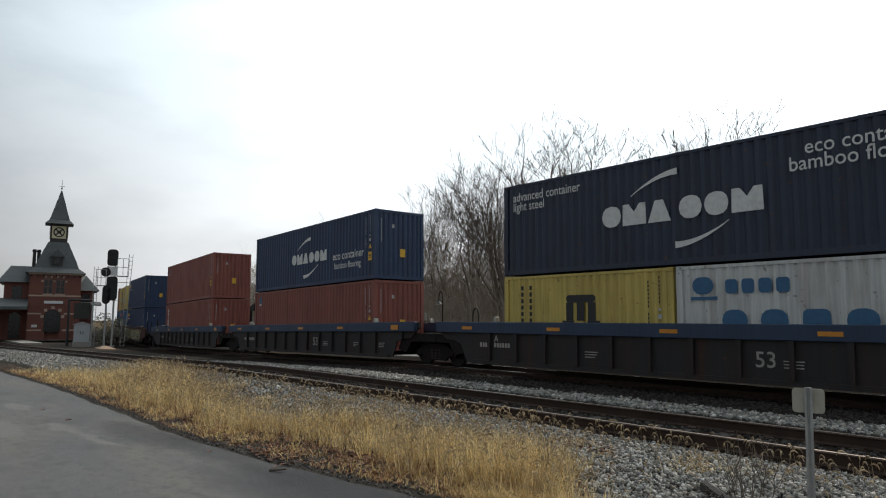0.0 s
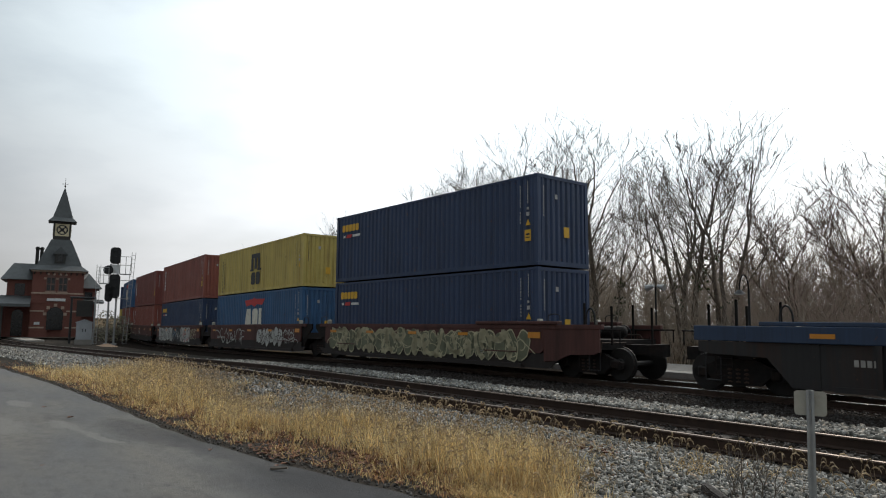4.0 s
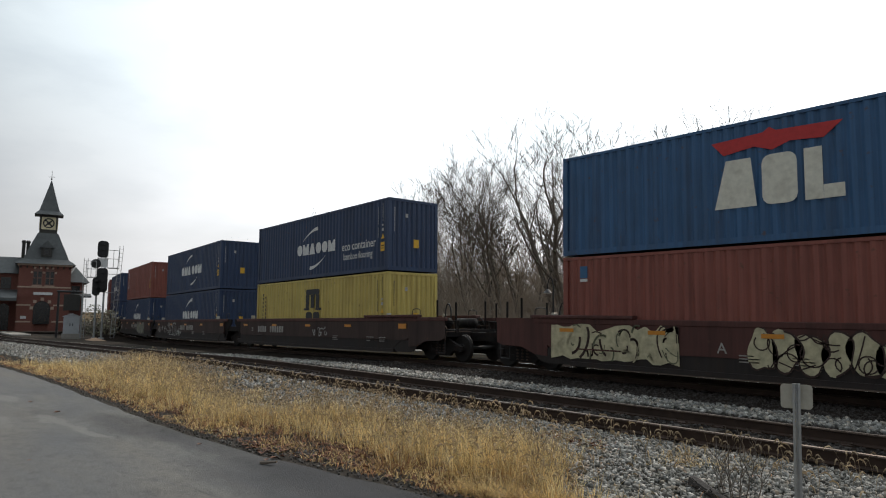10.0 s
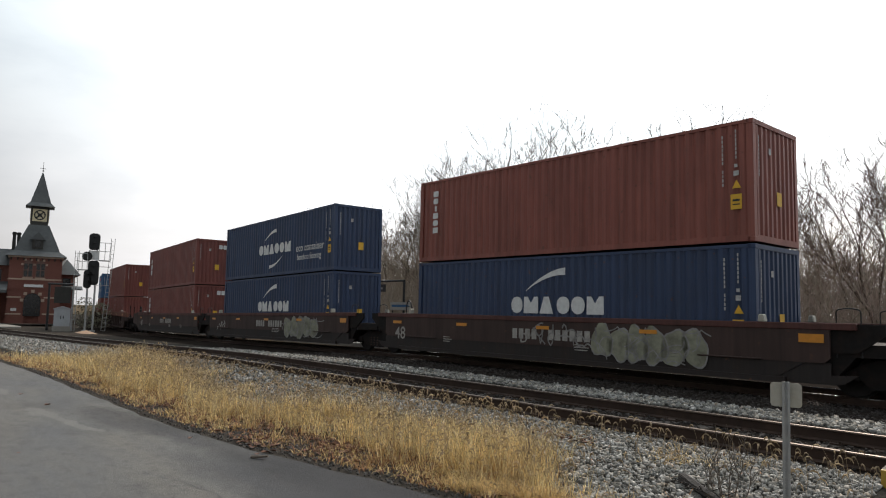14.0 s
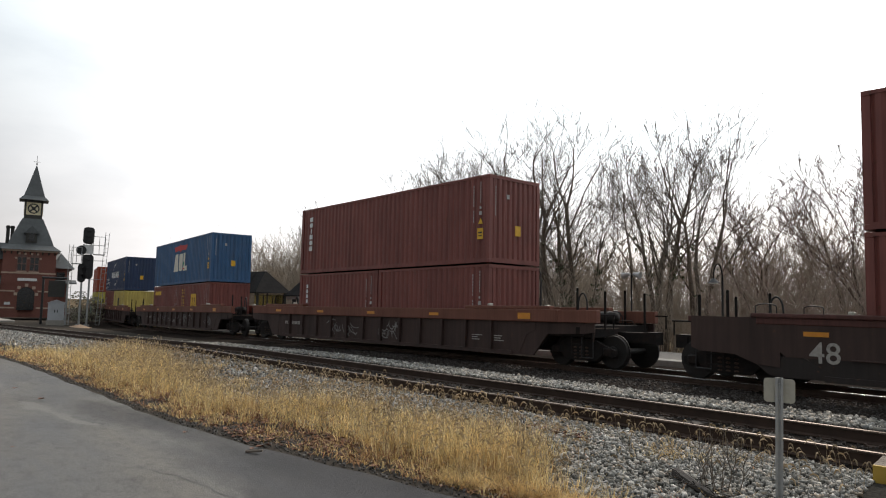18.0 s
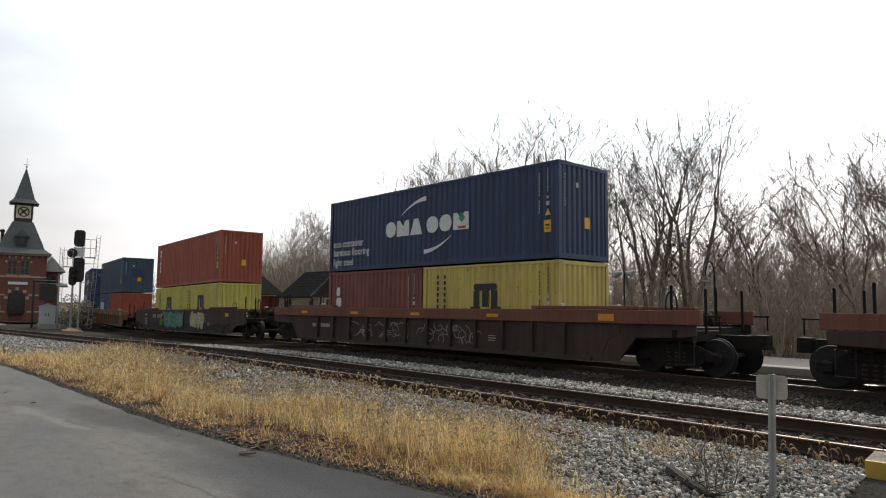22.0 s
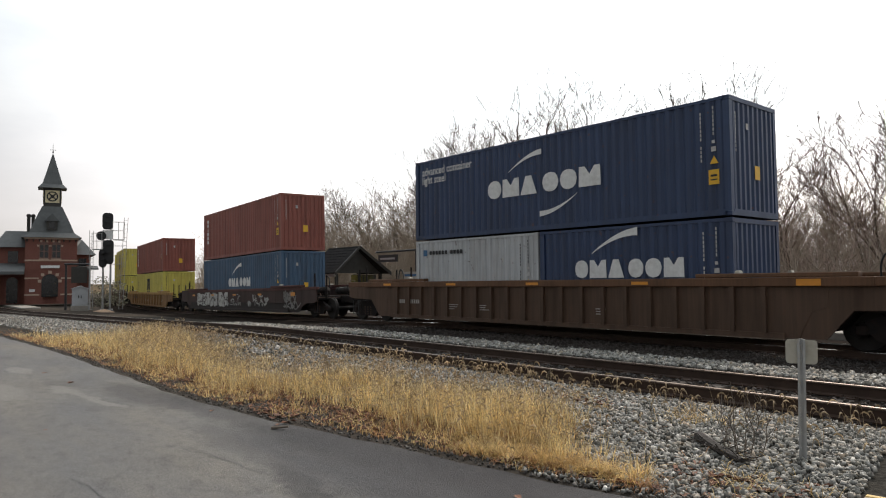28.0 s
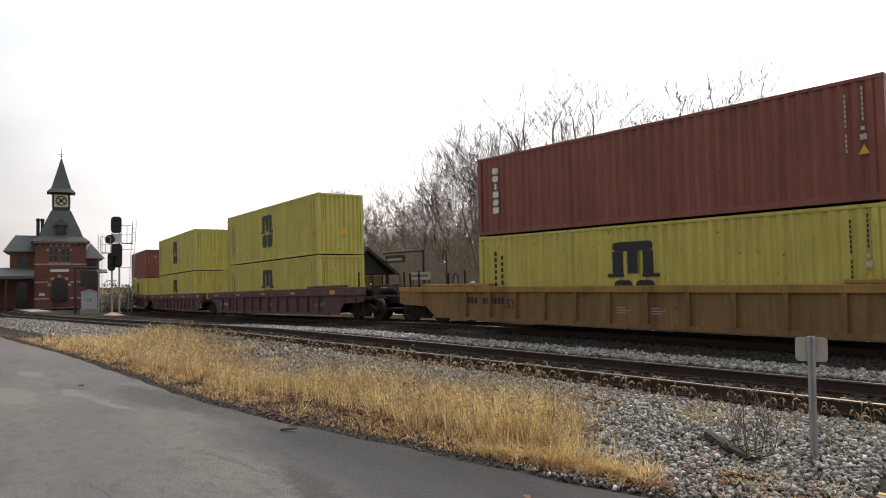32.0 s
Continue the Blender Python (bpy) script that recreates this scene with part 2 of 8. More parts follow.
RUST = (0.09, 0.035, 0.018)
MAT = {
    "navy": paint("navy container paint", (0.022, 0.044, 0.102), (0.035, 0.035, 0.04), 0.45),
    "slate": paint("slate blue container paint", (0.045, 0.075, 0.115), (0.05, 0.045, 0.04), 0.5),
    "ink": paint("dark grey blue container paint", (0.022, 0.032, 0.06), (0.04, 0.035, 0.035), 0.4),
    "apl": paint("mid blue container paint", (0.032, 0.105, 0.225), (0.06, 0.05, 0.05), 0.45),
    "red": paint("oxide red container paint", (0.25, 0.073, 0.052), (0.06, 0.025, 0.02), 0.45),
    "maroon": paint("dark maroon container paint", (0.195, 0.055, 0.043), (0.05, 0.02, 0.02), 0.45),
    "orange": paint("orange red container paint", (0.33, 0.070, 0.035), (0.10, 0.035, 0.02), 0.4),
    "yellow": paint("yellow container paint", (0.55, 0.425, 0.115), (0.22, 0.11, 0.035), 0.5),
    "white": paint("weathered off-white container paint", (0.55, 0.56, 0.55), (0.20, 0.10, 0.05), 0.5),
    "grey": paint("light grey container paint", (0.42, 0.44, 0.45), (0.18, 0.12, 0.08), 0.4),
    "w_black": paint("blackened steel car side", (0.021, 0.019, 0.019), RUST, 0.5, 0.7),
    "w_blue": paint("dark blue sill paint", (0.020, 0.042, 0.090), (0.03, 0.03, 0.03), 0.4),
    "w_brown": paint("brown freight car paint", (0.085, 0.028, 0.022), (0.03, 0.02, 0.016), 0.6, 0.7),
    "w_dark": paint("sooty brown freight car paint", (0.050, 0.027, 0.022), (0.02, 0.016, 0.014), 0.6, 0.75),
    "w_rust": paint("rust red sill paint", (0.165, 0.058, 0.036), (0.07, 0.03, 0.02), 0.5, 0.7),
    "w_yellow": paint("weathered yellow freight car paint", (0.34, 0.19, 0.05), (0.12, 0.06, 0.025), 0.8, 0.7),
    "w_ochre": paint("dirty ochre freight car paint", (0.25, 0.135, 0.052), (0.10, 0.05, 0.025), 0.85, 0.7),
    "lemon": paint("lemon yellow container paint", (0.53, 0.46, 0.10), (0.24, 0.15, 0.04), 0.4),
    "w_tan": paint("rusty yellow brown freight car paint", (0.175, 0.088, 0.036), (0.07, 0.035, 0.018), 0.75, 0.7),
    "w_umber": paint("faded umber freight car paint", (0.12, 0.055, 0.025), (0.05, 0.03, 0.018), 0.7, 0.7),
    "graffiti_olive": material("olive spray paint", (0.15, 0.155, 0.095), 0.65, 0, 0.25, 4, (0.07, 0.06, 0.04), 0.6, 1.5, False, 0),
    # lower sills, in a darker colour than the sides above
    "w_low": paint("near black lower sill paint", (0.024, 0.018, 0.016), (0.05, 0.03, 0.022), 0.5, 0.8),
    "w_cocoa": paint("dark cocoa freight car paint", (0.080, 0.044, 0.026), (0.04, 0.025, 0.016), 0.7, 0.7),
    "w_maroon": paint("maroon freight car paint", (0.115, 0.052, 0.050), (0.03, 0.02, 0.02), 0.6, 0.7),
    "steel": material("dark oily cast steel", (0.012, 0.010, 0.0095), 0.75, 0.0, 0.3, 9, (0.05, 0.028, 0.02), 0.5, 3, spec=0.2),
    "wheel": material("rolled wheel steel", (0.014, 0.012, 0.011), 0.7, 0.2, 0.2, 9, (0.03, 0.02, 0.015), 0.5, 3),
    "decal_white": material("white lettering", (0.66, 0.67, 0.66), 0.6, 0, 0.12, 8, (0.2, 0.16, 0.13), 0.35, 2.5, False, 0),
    "decal_worn": material("worn white stencil", (0.44, 0.44, 0.43), 0.65, 0, 0.2, 8, (0.15, 0.11, 0.09), 0.6, 5, False, 0),
    "decal_cream": material("cream lettering", (0.70, 0.68, 0.58), 0.6, 0, 0.12, 8, (0.2, 0.16, 0.1), 0.35, 2.5, False, 0),
    "decal_black": material("black lettering", (0.018, 0.018, 0.02), 0.6, 0, 0.12, 8, None, 0, 1, False, 0),
    "decal_red": material("red lettering", (0.50, 0.03, 0.03), 0.6, 0, 0.12, 8, None, 0, 1, False, 0),
    "decal_yellow": material("yellow lettering", (0.70, 0.40, 0.03), 0.6, 0, 0.12, 8, None, 0, 1, False, 0),
    "decal_blue": material("blue lettering", (0.035, 0.12, 0.24), 0.6, 0, 0.12, 8, None, 0, 1, False, 0),
    "decal_green": material("green lettering", (0.03, 0.25, 0.14), 0.6, 0, 0.12, 8, None, 0, 1, False, 0),
    "reflector": material("amber reflective strip", (0.62, 0.24, 0.02), 0.35, 0, 0.1, 8, None, 0, 1, False, 0),
    "graffiti": material("faded silver spray paint", (0.50, 0.50, 0.47), 0.6, 0, 0.25, 6, (0.10, 0.07, 0.06), 0.5, 2.5, False, 0),
    "graffiti_lime": material("faded yellow green spray paint", (0.30, 0.33, 0.10), 0.6, 0, 0.25, 6, (0.08, 0.07, 0.05), 0.6, 2.5, False, 0),
    "graffiti_pale": material("worn sage spray paint", (0.26, 0.26, 0.19), 0.7, 0, 0.3, 5, (0.07, 0.055, 0.04), 0.75, 2.2, False, 0),
    "graffiti_dim": material("worn grey spray paint", (0.27, 0.26, 0.25), 0.7, 0, 0.3, 5, (0.06, 0.045, 0.04), 0.7, 2.0, False, 0),
    "graffiti_tan": material("cream spray paint", (0.52, 0.47, 0.30), 0.6, 0, 0.25, 6, (0.10, 0.07, 0.06), 0.5, 2.5, False, 0),
    "graffiti_teal": material("teal spray paint", (0.03, 0.20, 0.20), 0.6, 0, 0.25, 6, (0.05, 0.05, 0.06), 0.4, 2.5, False, 0),
    "rail_side": material("rusty rail web", (0.055, 0.032, 0.022), 0.8, 0.2, 0.3, 8, (0.02, 0.015, 0.012), 0.5, 2),
    "rail_head": material("polished rail head", (0.68, 0.67, 0.65), 0.16, 1.0, 0.1, 5, (0.12, 0.07, 0.05), 0.25, 3, False, 0.03),
    "rail_worn": material("dull rusty rail head", (0.20, 0.155, 0.125), 0.46, 0.75, 0.3, 5, (0.07, 0.045, 0.032), 0.5, 3, False, 0.05),
    "tie": material("creosoted tie timber", (0.045, 0.035, 0.028), 0.9, 0, 0.35, 12, (0.02, 0.016, 0.013), 0.5, 3, False, 0.4, 40, objrand=0.3),
    "steel_blue": paint("grey blue container paint", (0.045, 0.095, 0.16), (0.06, 0.05, 0.045), 0.55),
    # bed darker than its stones: the shade of the gaps is in the colour
    "gravel": material("grey limestone bed with gap shade", (0.045, 0.042, 0.037), 0.95, 0, 0.5, 22, (0.10, 0.085, 0.07), 0.7, 0.7, False, 1.0, 28, spec=0.0),
    "soil": material("damp dark verge soil", (0.060, 0.052, 0.045), 0.95, 0, 0.4, 10, (0.11, 0.09, 0.07), 0.5, 1.5, False, 0.8, 40, spec=0.0),
    # oily ballast and stones; the train's shade is put into these colours too
    "dark_gravel": material("oily ballast with shade in its colour", (0.028, 0.023, 0.020), 0.95, 0, 0.5, 22, (0.018, 0.015, 0.013), 0.7, 0.9, False, 1.0, 28, spec=0.0),
    "dark_stone": material("oily brown stone with shade in its colour", (0.027, 0.021, 0.018), 0.9, 0, 0.3, 20, (0.03, 0.025, 0.02), 0.5, 3, False, 0.3, 60, island=True),
    "grit": material("dark road edge grit", (0.09, 0.082, 0.075), 0.95, 0, 0.4, 20, (0.04, 0.035, 0.03), 0.5, 3, False, 0.4, 60, island=True, objrand=0.6),
    "straw": material("pale bleached straw stalks", (0.76, 0.62, 0.34), 0.8, 0, 0.2, 3, None, 0, 1, False, 0, island=True, through_light=0.35),
    "stencil_white": material("dirty white stencil paint", (0.36, 0.34, 0.31), 0.7, 0, 0.2, 8, (0.08, 0.06, 0.05), 0.6, 3, False, 0),
    "grass": material("dry straw grass", (0.68, 0.50, 0.225), 0.7, 0, 0.25, 3, (0.34, 0.175, 0.06), 0.85, 1.3, False, 0, island=True, objrand=0.5, through_light=0.4),
    "seed": material("dry foxtail seed heads", (0.41, 0.31, 0.19), 0.85, 0, 0.2, 3, None, 0, 1, False, 0, island=True, through_light=0.3),
    "leaf": material("fallen brown leaf", (0.135, 0.056, 0.03), 0.8, 0, 0.3, 9, None, 0, 1, False, 0.2, 60, island=True),
    "bark": material("grey brown bark", (0.155, 0.127, 0.102), 0.95, 0, 0.35, 5, (0.05, 0.045, 0.035), 0.6, 2, False, 0.5, 18),
    "twig": material("grey brown twigs", (0.32, 0.265, 0.21), 0.95, 0, 0.25, 1.0, None, 0, 1, False, 0),
    "crown_twig": material("dark grey crown twigs", (0.105, 0.088, 0.072), 0.95, 0, 0.25, 1.0, None, 0, 1, False, 0),
    "crown_red": material("dull red crown twigs", (0.17, 0.125, 0.108), 0.95, 0, 0.25, 1.0, None, 0, 1, False, 0),
    "wet_bark": material("damp dark rotten bark", (0.032, 0.026, 0.022), 0.8, 0, 0.35, 12, (0.015, 0.012, 0.01), 0.5, 4, False, 0.5, 30),
    "shrub": material("dull olive shrub leaves", (0.20, 0.19, 0.13), 0.7, 0, 0.4, 3, None, 0, 1, False, 0, island=True),
    "sand": material("pinkish sandy fill", (0.40, 0.26, 0.17), 0.95, 0, 0.3, 6, (0.2, 0.13, 0.09), 0.5, 1.5, False, 0.5, 25),
    "paving": material("weathered platform paving", (0.13, 0.122, 0.11), 0.9, 0, 0.2, 5, (0.12, 0.11, 0.095), 0.5, 0.7, False, 0.2, 40),
    "sash": material("faded brown sash paint", (0.13, 0.07, 0.055), 0.6, 0, 0.2, 4, None, 0, 1, False, 0),
    "twig_red": material("reddish budding twigs", (0.36, 0.275, 0.235), 0.95, 0, 0.25, 1.0, None, 0, 1, False, 0),
    "ivy": material("ivy leaves", (0.06, 0.075, 0.035), 0.6, 0, 0.4, 3, None, 0, 1, False, 0, island=True),
    "ground": material("leaf-strewn winter ground", (0.13, 0.098, 0.066), 0.95, 0, 0.3, 0.8, (0.07, 0.058, 0.035), 0.6, 0.1, False, 0.5, 6, spec=0.0),
    "brick": material("red station brick", (0.165, 0.062, 0.046), 0.85, 0, 0.22, 9, (0.12, 0.035, 0.028), 0.5, 1.1, False, 0.2, 30),
    "trim": material("pale sandstone trim", (0.42, 0.31, 0.24), 0.85, 0, 0.15, 5, None, 0, 1, False, 0.1),
    "slate_roof": material("grey slate roof", (0.074, 0.080, 0.081), 0.6, 0, 0.2, 3, (0.07, 0.075, 0.08), 0.5, 0.8, False, 0.3, 14),
    "shelter_roof": material("dark shingle roof", (0.022, 0.021, 0.021), 0.9, 0, 0.25, 4, (0.035, 0.03, 0.028), 0.5, 1.5, False, 0.3, 20, spec=0.05),
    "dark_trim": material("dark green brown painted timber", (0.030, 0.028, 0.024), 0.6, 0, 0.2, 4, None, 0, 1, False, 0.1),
    "cream": material("cream painted clock panel", (0.62, 0.55, 0.36), 0.6, 0, 0.1, 4, None, 0, 1, False, 0),
    "glass": material("dark window glass", (0.012, 0.014, 0.016), 0.12, 0, 0.1, 3, None, 0, 1, False, 0),
    "galv": material("galvanised steel", (0.36, 0.37, 0.37), 0.5, 0.6, 0.15, 10, (0.2, 0.19, 0.17), 0.3, 3, False, 0.05),
    "cabinet": material("grey enamelled cabinet", (0.42, 0.44, 0.46), 0.5, 0, 0.08, 3, (0.2, 0.19, 0.17), 0.3, 2, False, 0),
    "black": material("matt black metal", (0.014, 0.014, 0.015), 0.55, 0, 0.15, 6, None, 0, 1, False, 0),
    "sign_back": material("weathered aluminium sign back", (0.40, 0.385, 0.33), 0.6, 0.15, 0.12, 14, (0.22, 0.2, 0.16), 0.4, 8, False, 0.05),
    "plank": material("weathered tan boards", (0.20, 0.16, 0.125), 0.8, 0, 0.2, 9, (0.11, 0.085, 0.06), 0.5, 3, False, 0.2, 40, objrand=0.15),
    "yellow_edge": material("yellow safety paint", (0.44, 0.28, 0.04), 0.6, 0, 0.1, 6, (0.3, 0.17, 0.05), 0.3, 3, False, 0.05),
    "concrete": material("platform concrete", (0.30, 0.28, 0.25), 0.9, 0, 0.15, 5, (0.18, 0.16, 0.14), 0.4, 0.7, False, 0.2, 40),
}



def asphalt():
    """Worn road: tan-grey wheel paths and bluish damp lanes drawn out along the road, with stains and grain."""
    m = bpy.data.materials.new("worn grey asphalt")
    m.use_nodes = True
    n, l = m.node_tree.nodes, m.node_tree.links
    b = n["Principled BSDF"]
    tc = n.new("ShaderNodeTexCoord")

    def noise(scale, stretch, detail, rough=0.5):
        mp = n.new("ShaderNodeMapping")
        mp.inputs["Scale"].default_value = stretch
        mp.inputs["Rotation"].default_value = (0, 0, radians(-6))
        t = n.new("ShaderNodeTexNoise")
        t.inputs["Scale"].default_value, t.inputs["Detail"].default_value, t.inputs["Roughness"].default_value = scale, detail, rough
        l.new(tc.outputs["Object"], mp.inputs[0])
        l.new(mp.outputs[0], t.inputs["Vector"])
        return t.outputs[0]

    def span(v, a, c, lo=0.0, hi=1.0):
        r = n.new("ShaderNodeMapRange")
        for k, x in (("From Min", a), ("From Max", c), ("To Min", lo), ("To Max", hi)):
            r.inputs[k].default_value = x
        l.new(v, r.inputs["Value"])
        return r.outputs[0]

    def blend(f, a, c):
        x = n.new("ShaderNodeMix")
        x.data_type = "RGBA"
        l.new(f, x.inputs["Factor"])
        for k, v in (("A", a), ("B", c)):
            if isinstance(v, tuple):
                x.inputs[k].default_value = (*v, 1)
            else:
                l.new(v, x.inputs[k])
        return x.outputs["Result"]

    lanes = span(noise(0.9, (0.22, 1.0, 1.0), 9.0, 0.62), 0.36, 0.64)
    col = blend(lanes, (0.098, 0.098, 0.099), (0.158, 0.147, 0.130))
    col = blend(span(noise(1.3, (0.5, 1.0, 1.0), 8.0, 0.6), 0.52, 0.72, 0, 0.5), col, (0.055, 0.054, 0.055))
    col = blend(span(noise(5.5, (0.7, 1.0, 1.0), 10.0, 0.75), 0.50, 0.66, 0, 0.6), col, (0.062, 0.060, 0.058))
    col = blend(span(noise(38.0, (1.0, 1.0, 1.0), 6.0, 0.7), 0.62, 0.70, 0, 0.7), col, (0.20, 0.19, 0.17))
    col = blend(span(noise(9.0, (0.6, 1.0, 1.0), 8.0, 0.7), 0.60, 0.70, 0, 0.6), col, (0.15, 0.14, 0.125))
    # damp stains and pale worn spots: (x, y, half length, half width, turn)
    warp = n.new("ShaderNodeVectorMath")
    warp.operation = "MULTIPLY_ADD"
    wn = n.new("ShaderNodeTexNoise")
    wn.inputs["Scale"].default_value, wn.inputs["Detail"].default_value, wn.inputs["Roughness"].default_value = 1.9, 10.0, 0.72
    l.new(tc.outputs["Object"], wn.inputs["Vector"])
    l.new(wn.outputs["Color"], warp.inputs[0])
    warp.inputs[1].default_value = (0.9, 0.55, 0)
    shift = n.new("ShaderNodeVectorMath")
    shift.operation = "ADD"
    shift.inputs[1].default_value = (-0.45, -0.275, 0)
    l.new(tc.outputs["Object"], warp.inputs[2])
    l.new(warp.outputs[0], shift.inputs[0])

    def spot(x, y, a, w, turn, soft):
        mp = n.new("ShaderNodeMapping")
        mp.vector_type = "TEXTURE"
        mp.inputs["Location"].default_value = (x, y, -0.16)
        mp.inputs["Rotation"].default_value = (0, 0, radians(turn))
        mp.inputs["Scale"].default_value = (a, w, 10)
        g = n.new("ShaderNodeTexGradient")
        g.gradient_type = "SPHERICAL"
        l.new(shift.outputs[0], mp.inputs[0])
        l.new(mp.outputs[0], g.inputs[0])
        return span(g.outputs[1], 0.0, soft)

    for x, y, a, w, turn, wet in ((-3.0, 4.15, 3.6, 1.25, 14, 0.84), (-5.4, 3.8, 3.2, 0.8, 12, 0.7), (-8.6, 3.85, 3.0, 0.55, 5, 0.6), (-5.8, 4.15, 2.4, 0.7, 12, 0.7), (-11.3, 3.35, 2.1, 0.5, 4, 0.55), (-1.6, 4.6, 1.8, 0.9, 10, 0.85), (-5.3, 2.9, 1.0, 0.2, -8, 0.6)):
        f = n.new("ShaderNodeMath")
        f.operation = "MULTIPLY"
        f.inputs[1].default_value = wet
        l.new(spot(x, y, a, w, turn, 0.45), f.inputs[0])
        col = blend(f.outputs[0], col, (0.027, 0.027, 0.030))
    for x, y, a, w, turn in ((-16.2, 2.38, 0.75, 0.22, 4), (-12.7, 2.5, 0.8, 0.16, 6), (-11.2, 2.65, 0.9, 0.12, 8), (-13.2, 1.7, 1.2, 0.35, 0), (-21.0, 1.9, 1.6, 0.35, 3)):
        f = n.new("ShaderNodeMath")
        f.operation = "MULTIPLY"
        f.inputs[1].default_value = 0.8
        l.new(spot(x, y, a, w, turn, 0.25), f.inputs[0])
        col = blend(f.outputs[0], col, (0.17, 0.165, 0.15))
    sc = n.new("ShaderNodeVectorMath")
    sc.operation = "SCALE"
    l.new(col, sc.inputs[0])
    l.new(span(noise(90.0, (1, 1, 1), 3.0), 0.3, 0.7, 0.62, 1.38), sc.inputs["Scale"])
    l.new(sc.outputs[0], b.inputs["Base Color"])
    l.new(span(lanes, 0, 1, 0.7, 0.9), b.inputs["Roughness"])
    b.inputs["Specular IOR Level"].default_value = 0.3
    bp = n.new("ShaderNodeBump")
    bp.inputs["Strength"].default_value, bp.inputs["Distance"].default_value = 0.6, 0.02
    l.new(noise(140.0, (1, 1, 1), 4.0), bp.inputs["Height"])
    l.new(bp.outputs[0], b.inputs["Normal"])
    return m


MAT["asphalt"] = asphalt()


def ballast_stone():
    """Broken limestone: each stone its own grey, bluish, tan or nearly white, with dust and a rough face."""
    m = bpy.data.materials.new("broken grey ballast stone")
    m.use_nodes = True
    n, l = m.node_tree.nodes, m.node_tree.links
    b = n["Principled BSDF"]
    geo = n.new("ShaderNodeNewGeometry")
    ramp = n.new("ShaderNodeValToRGB")
    e = ramp.color_ramp.elements
    e[0].position, e[0].color = 0.0, (0.08, 0.076, 0.066, 1)
    e[1].position, e[1].color = 1.0, (0.62, 0.60, 0.56, 1)
    for at, c in ((0.16, (0.125, 0.121, 0.110)), (0.40, (0.215, 0.212, 0.195)), (0.52, (0.255, 0.238, 0.20)), (0.60, (0.235, 0.235, 0.225)), (0.80, (0.37, 0.36, 0.33)), (0.90, (0.27, 0.22, 0.165))):
        x = e.new(at)
        x.color = (*c, 1)
    l.new(geo.outputs["Random Per Island"], ramp.inputs[0])
    tc = n.new("ShaderNodeTexCoord")
    no = n.new("ShaderNodeTexNoise")
    no.inputs["Scale"].default_value, no.inputs["Detail"].default_value = 34.0, 6.0
    l.new(tc.outputs["Object"], no.inputs["Vector"])
    r = n.new("ShaderNodeMapRange")
    r.inputs["From Min"].default_value, r.inputs["From Max"].default_value = 0.3, 0.7
    r.inputs["To Min"].default_value, r.inputs["To Max"].default_value = 0.72, 1.22
    l.new(no.outputs[0], r.inputs["Value"])
    sc = n.new("ShaderNodeVectorMath")
    sc.operation = "SCALE"
    l.new(ramp.outputs[0], sc.inputs[0])
    l.new(r.outputs[0], sc.inputs["Scale"])
    l.new(sc.outputs[0], b.inputs["Base Color"])
    b.inputs["Roughness"].default_value, b.inputs["Specular IOR Level"].default_value = 0.85, 0.3
    bp = n.new("ShaderNodeBump")
    bp.inputs["Strength"].default_value, bp.inputs["Distance"].default_value = 0.4, 0.01
    l.new(no.outputs[0], bp.inputs["Height"])
    l.new(bp.outputs[0], b.inputs["Normal"])
    return m


MAT["stone"] = ballast_stone()

# ---------------------------------------------------------------- mesh helpers


def box(bm, x0, y0, z0, x1, y1, z1):
    v = [bm.verts.new(p) for p in ((x0, y0, z0), (x1, y0, z0), (x1, y1, z0), (x0, y1, z0), (x0, y0, z1), (x1, y0, z1), (x1, y1, z1), (x0, y1, z1))]
    for q in ((0, 3, 2, 1), (4, 5, 6, 7), (0, 1, 5, 4), (1, 2, 6, 5), (2, 3, 7, 6), (3, 0, 4, 7)):
        bm.faces.new([v[i] for i in q])
    return v


def prism(bm, pts, axis, a, b):
    """Extrude an outline of 2D points along an axis (0 x, 1 y, 2 z) from a to b."""
    def at(p, d):
        return {0: (d, p[0], p[1]), 1: (p[0], d, p[1]), 2: (p[0], p[1], d)}[axis]
    lo = [bm.verts.new(at(p, a)) for p in pts]
    hi = [bm.verts.new(at(p, b)) for p in pts]
    k = len(pts)
    for i in range(k):
        bm.faces.new((lo[i], lo[(i + 1) % k], hi[(i + 1) % k], hi[i]))
    bm.faces.new(lo[::-1])
    bm.faces.new(hi)


def tube(bm, p, q, r0, r1=None, sides=8, caps=True):
    r1 = r0 if r1 is None else r1
    p, q = Vector(p), Vector(q)
    d = (q - p).normalized()
    u = d.orthogonal().normalized()
    w = d.cross(u)
    rings = []
    for c, r in ((p, r0), (q, r1)):
        rings.append([bm.verts.new(c + u * r * math.cos(a) + w * r * math.sin(a)) for a in (2 * math.pi * i / sides for i in range(sides))])
    for i in range(sides):
        bm.faces.new((rings[0][i], rings[0][(i + 1) % sides], rings[1][(i + 1) % sides], rings[1][i]))
    if caps:
        bm.faces.new(rings[0][::-1])
        bm.faces.new(rings[1])


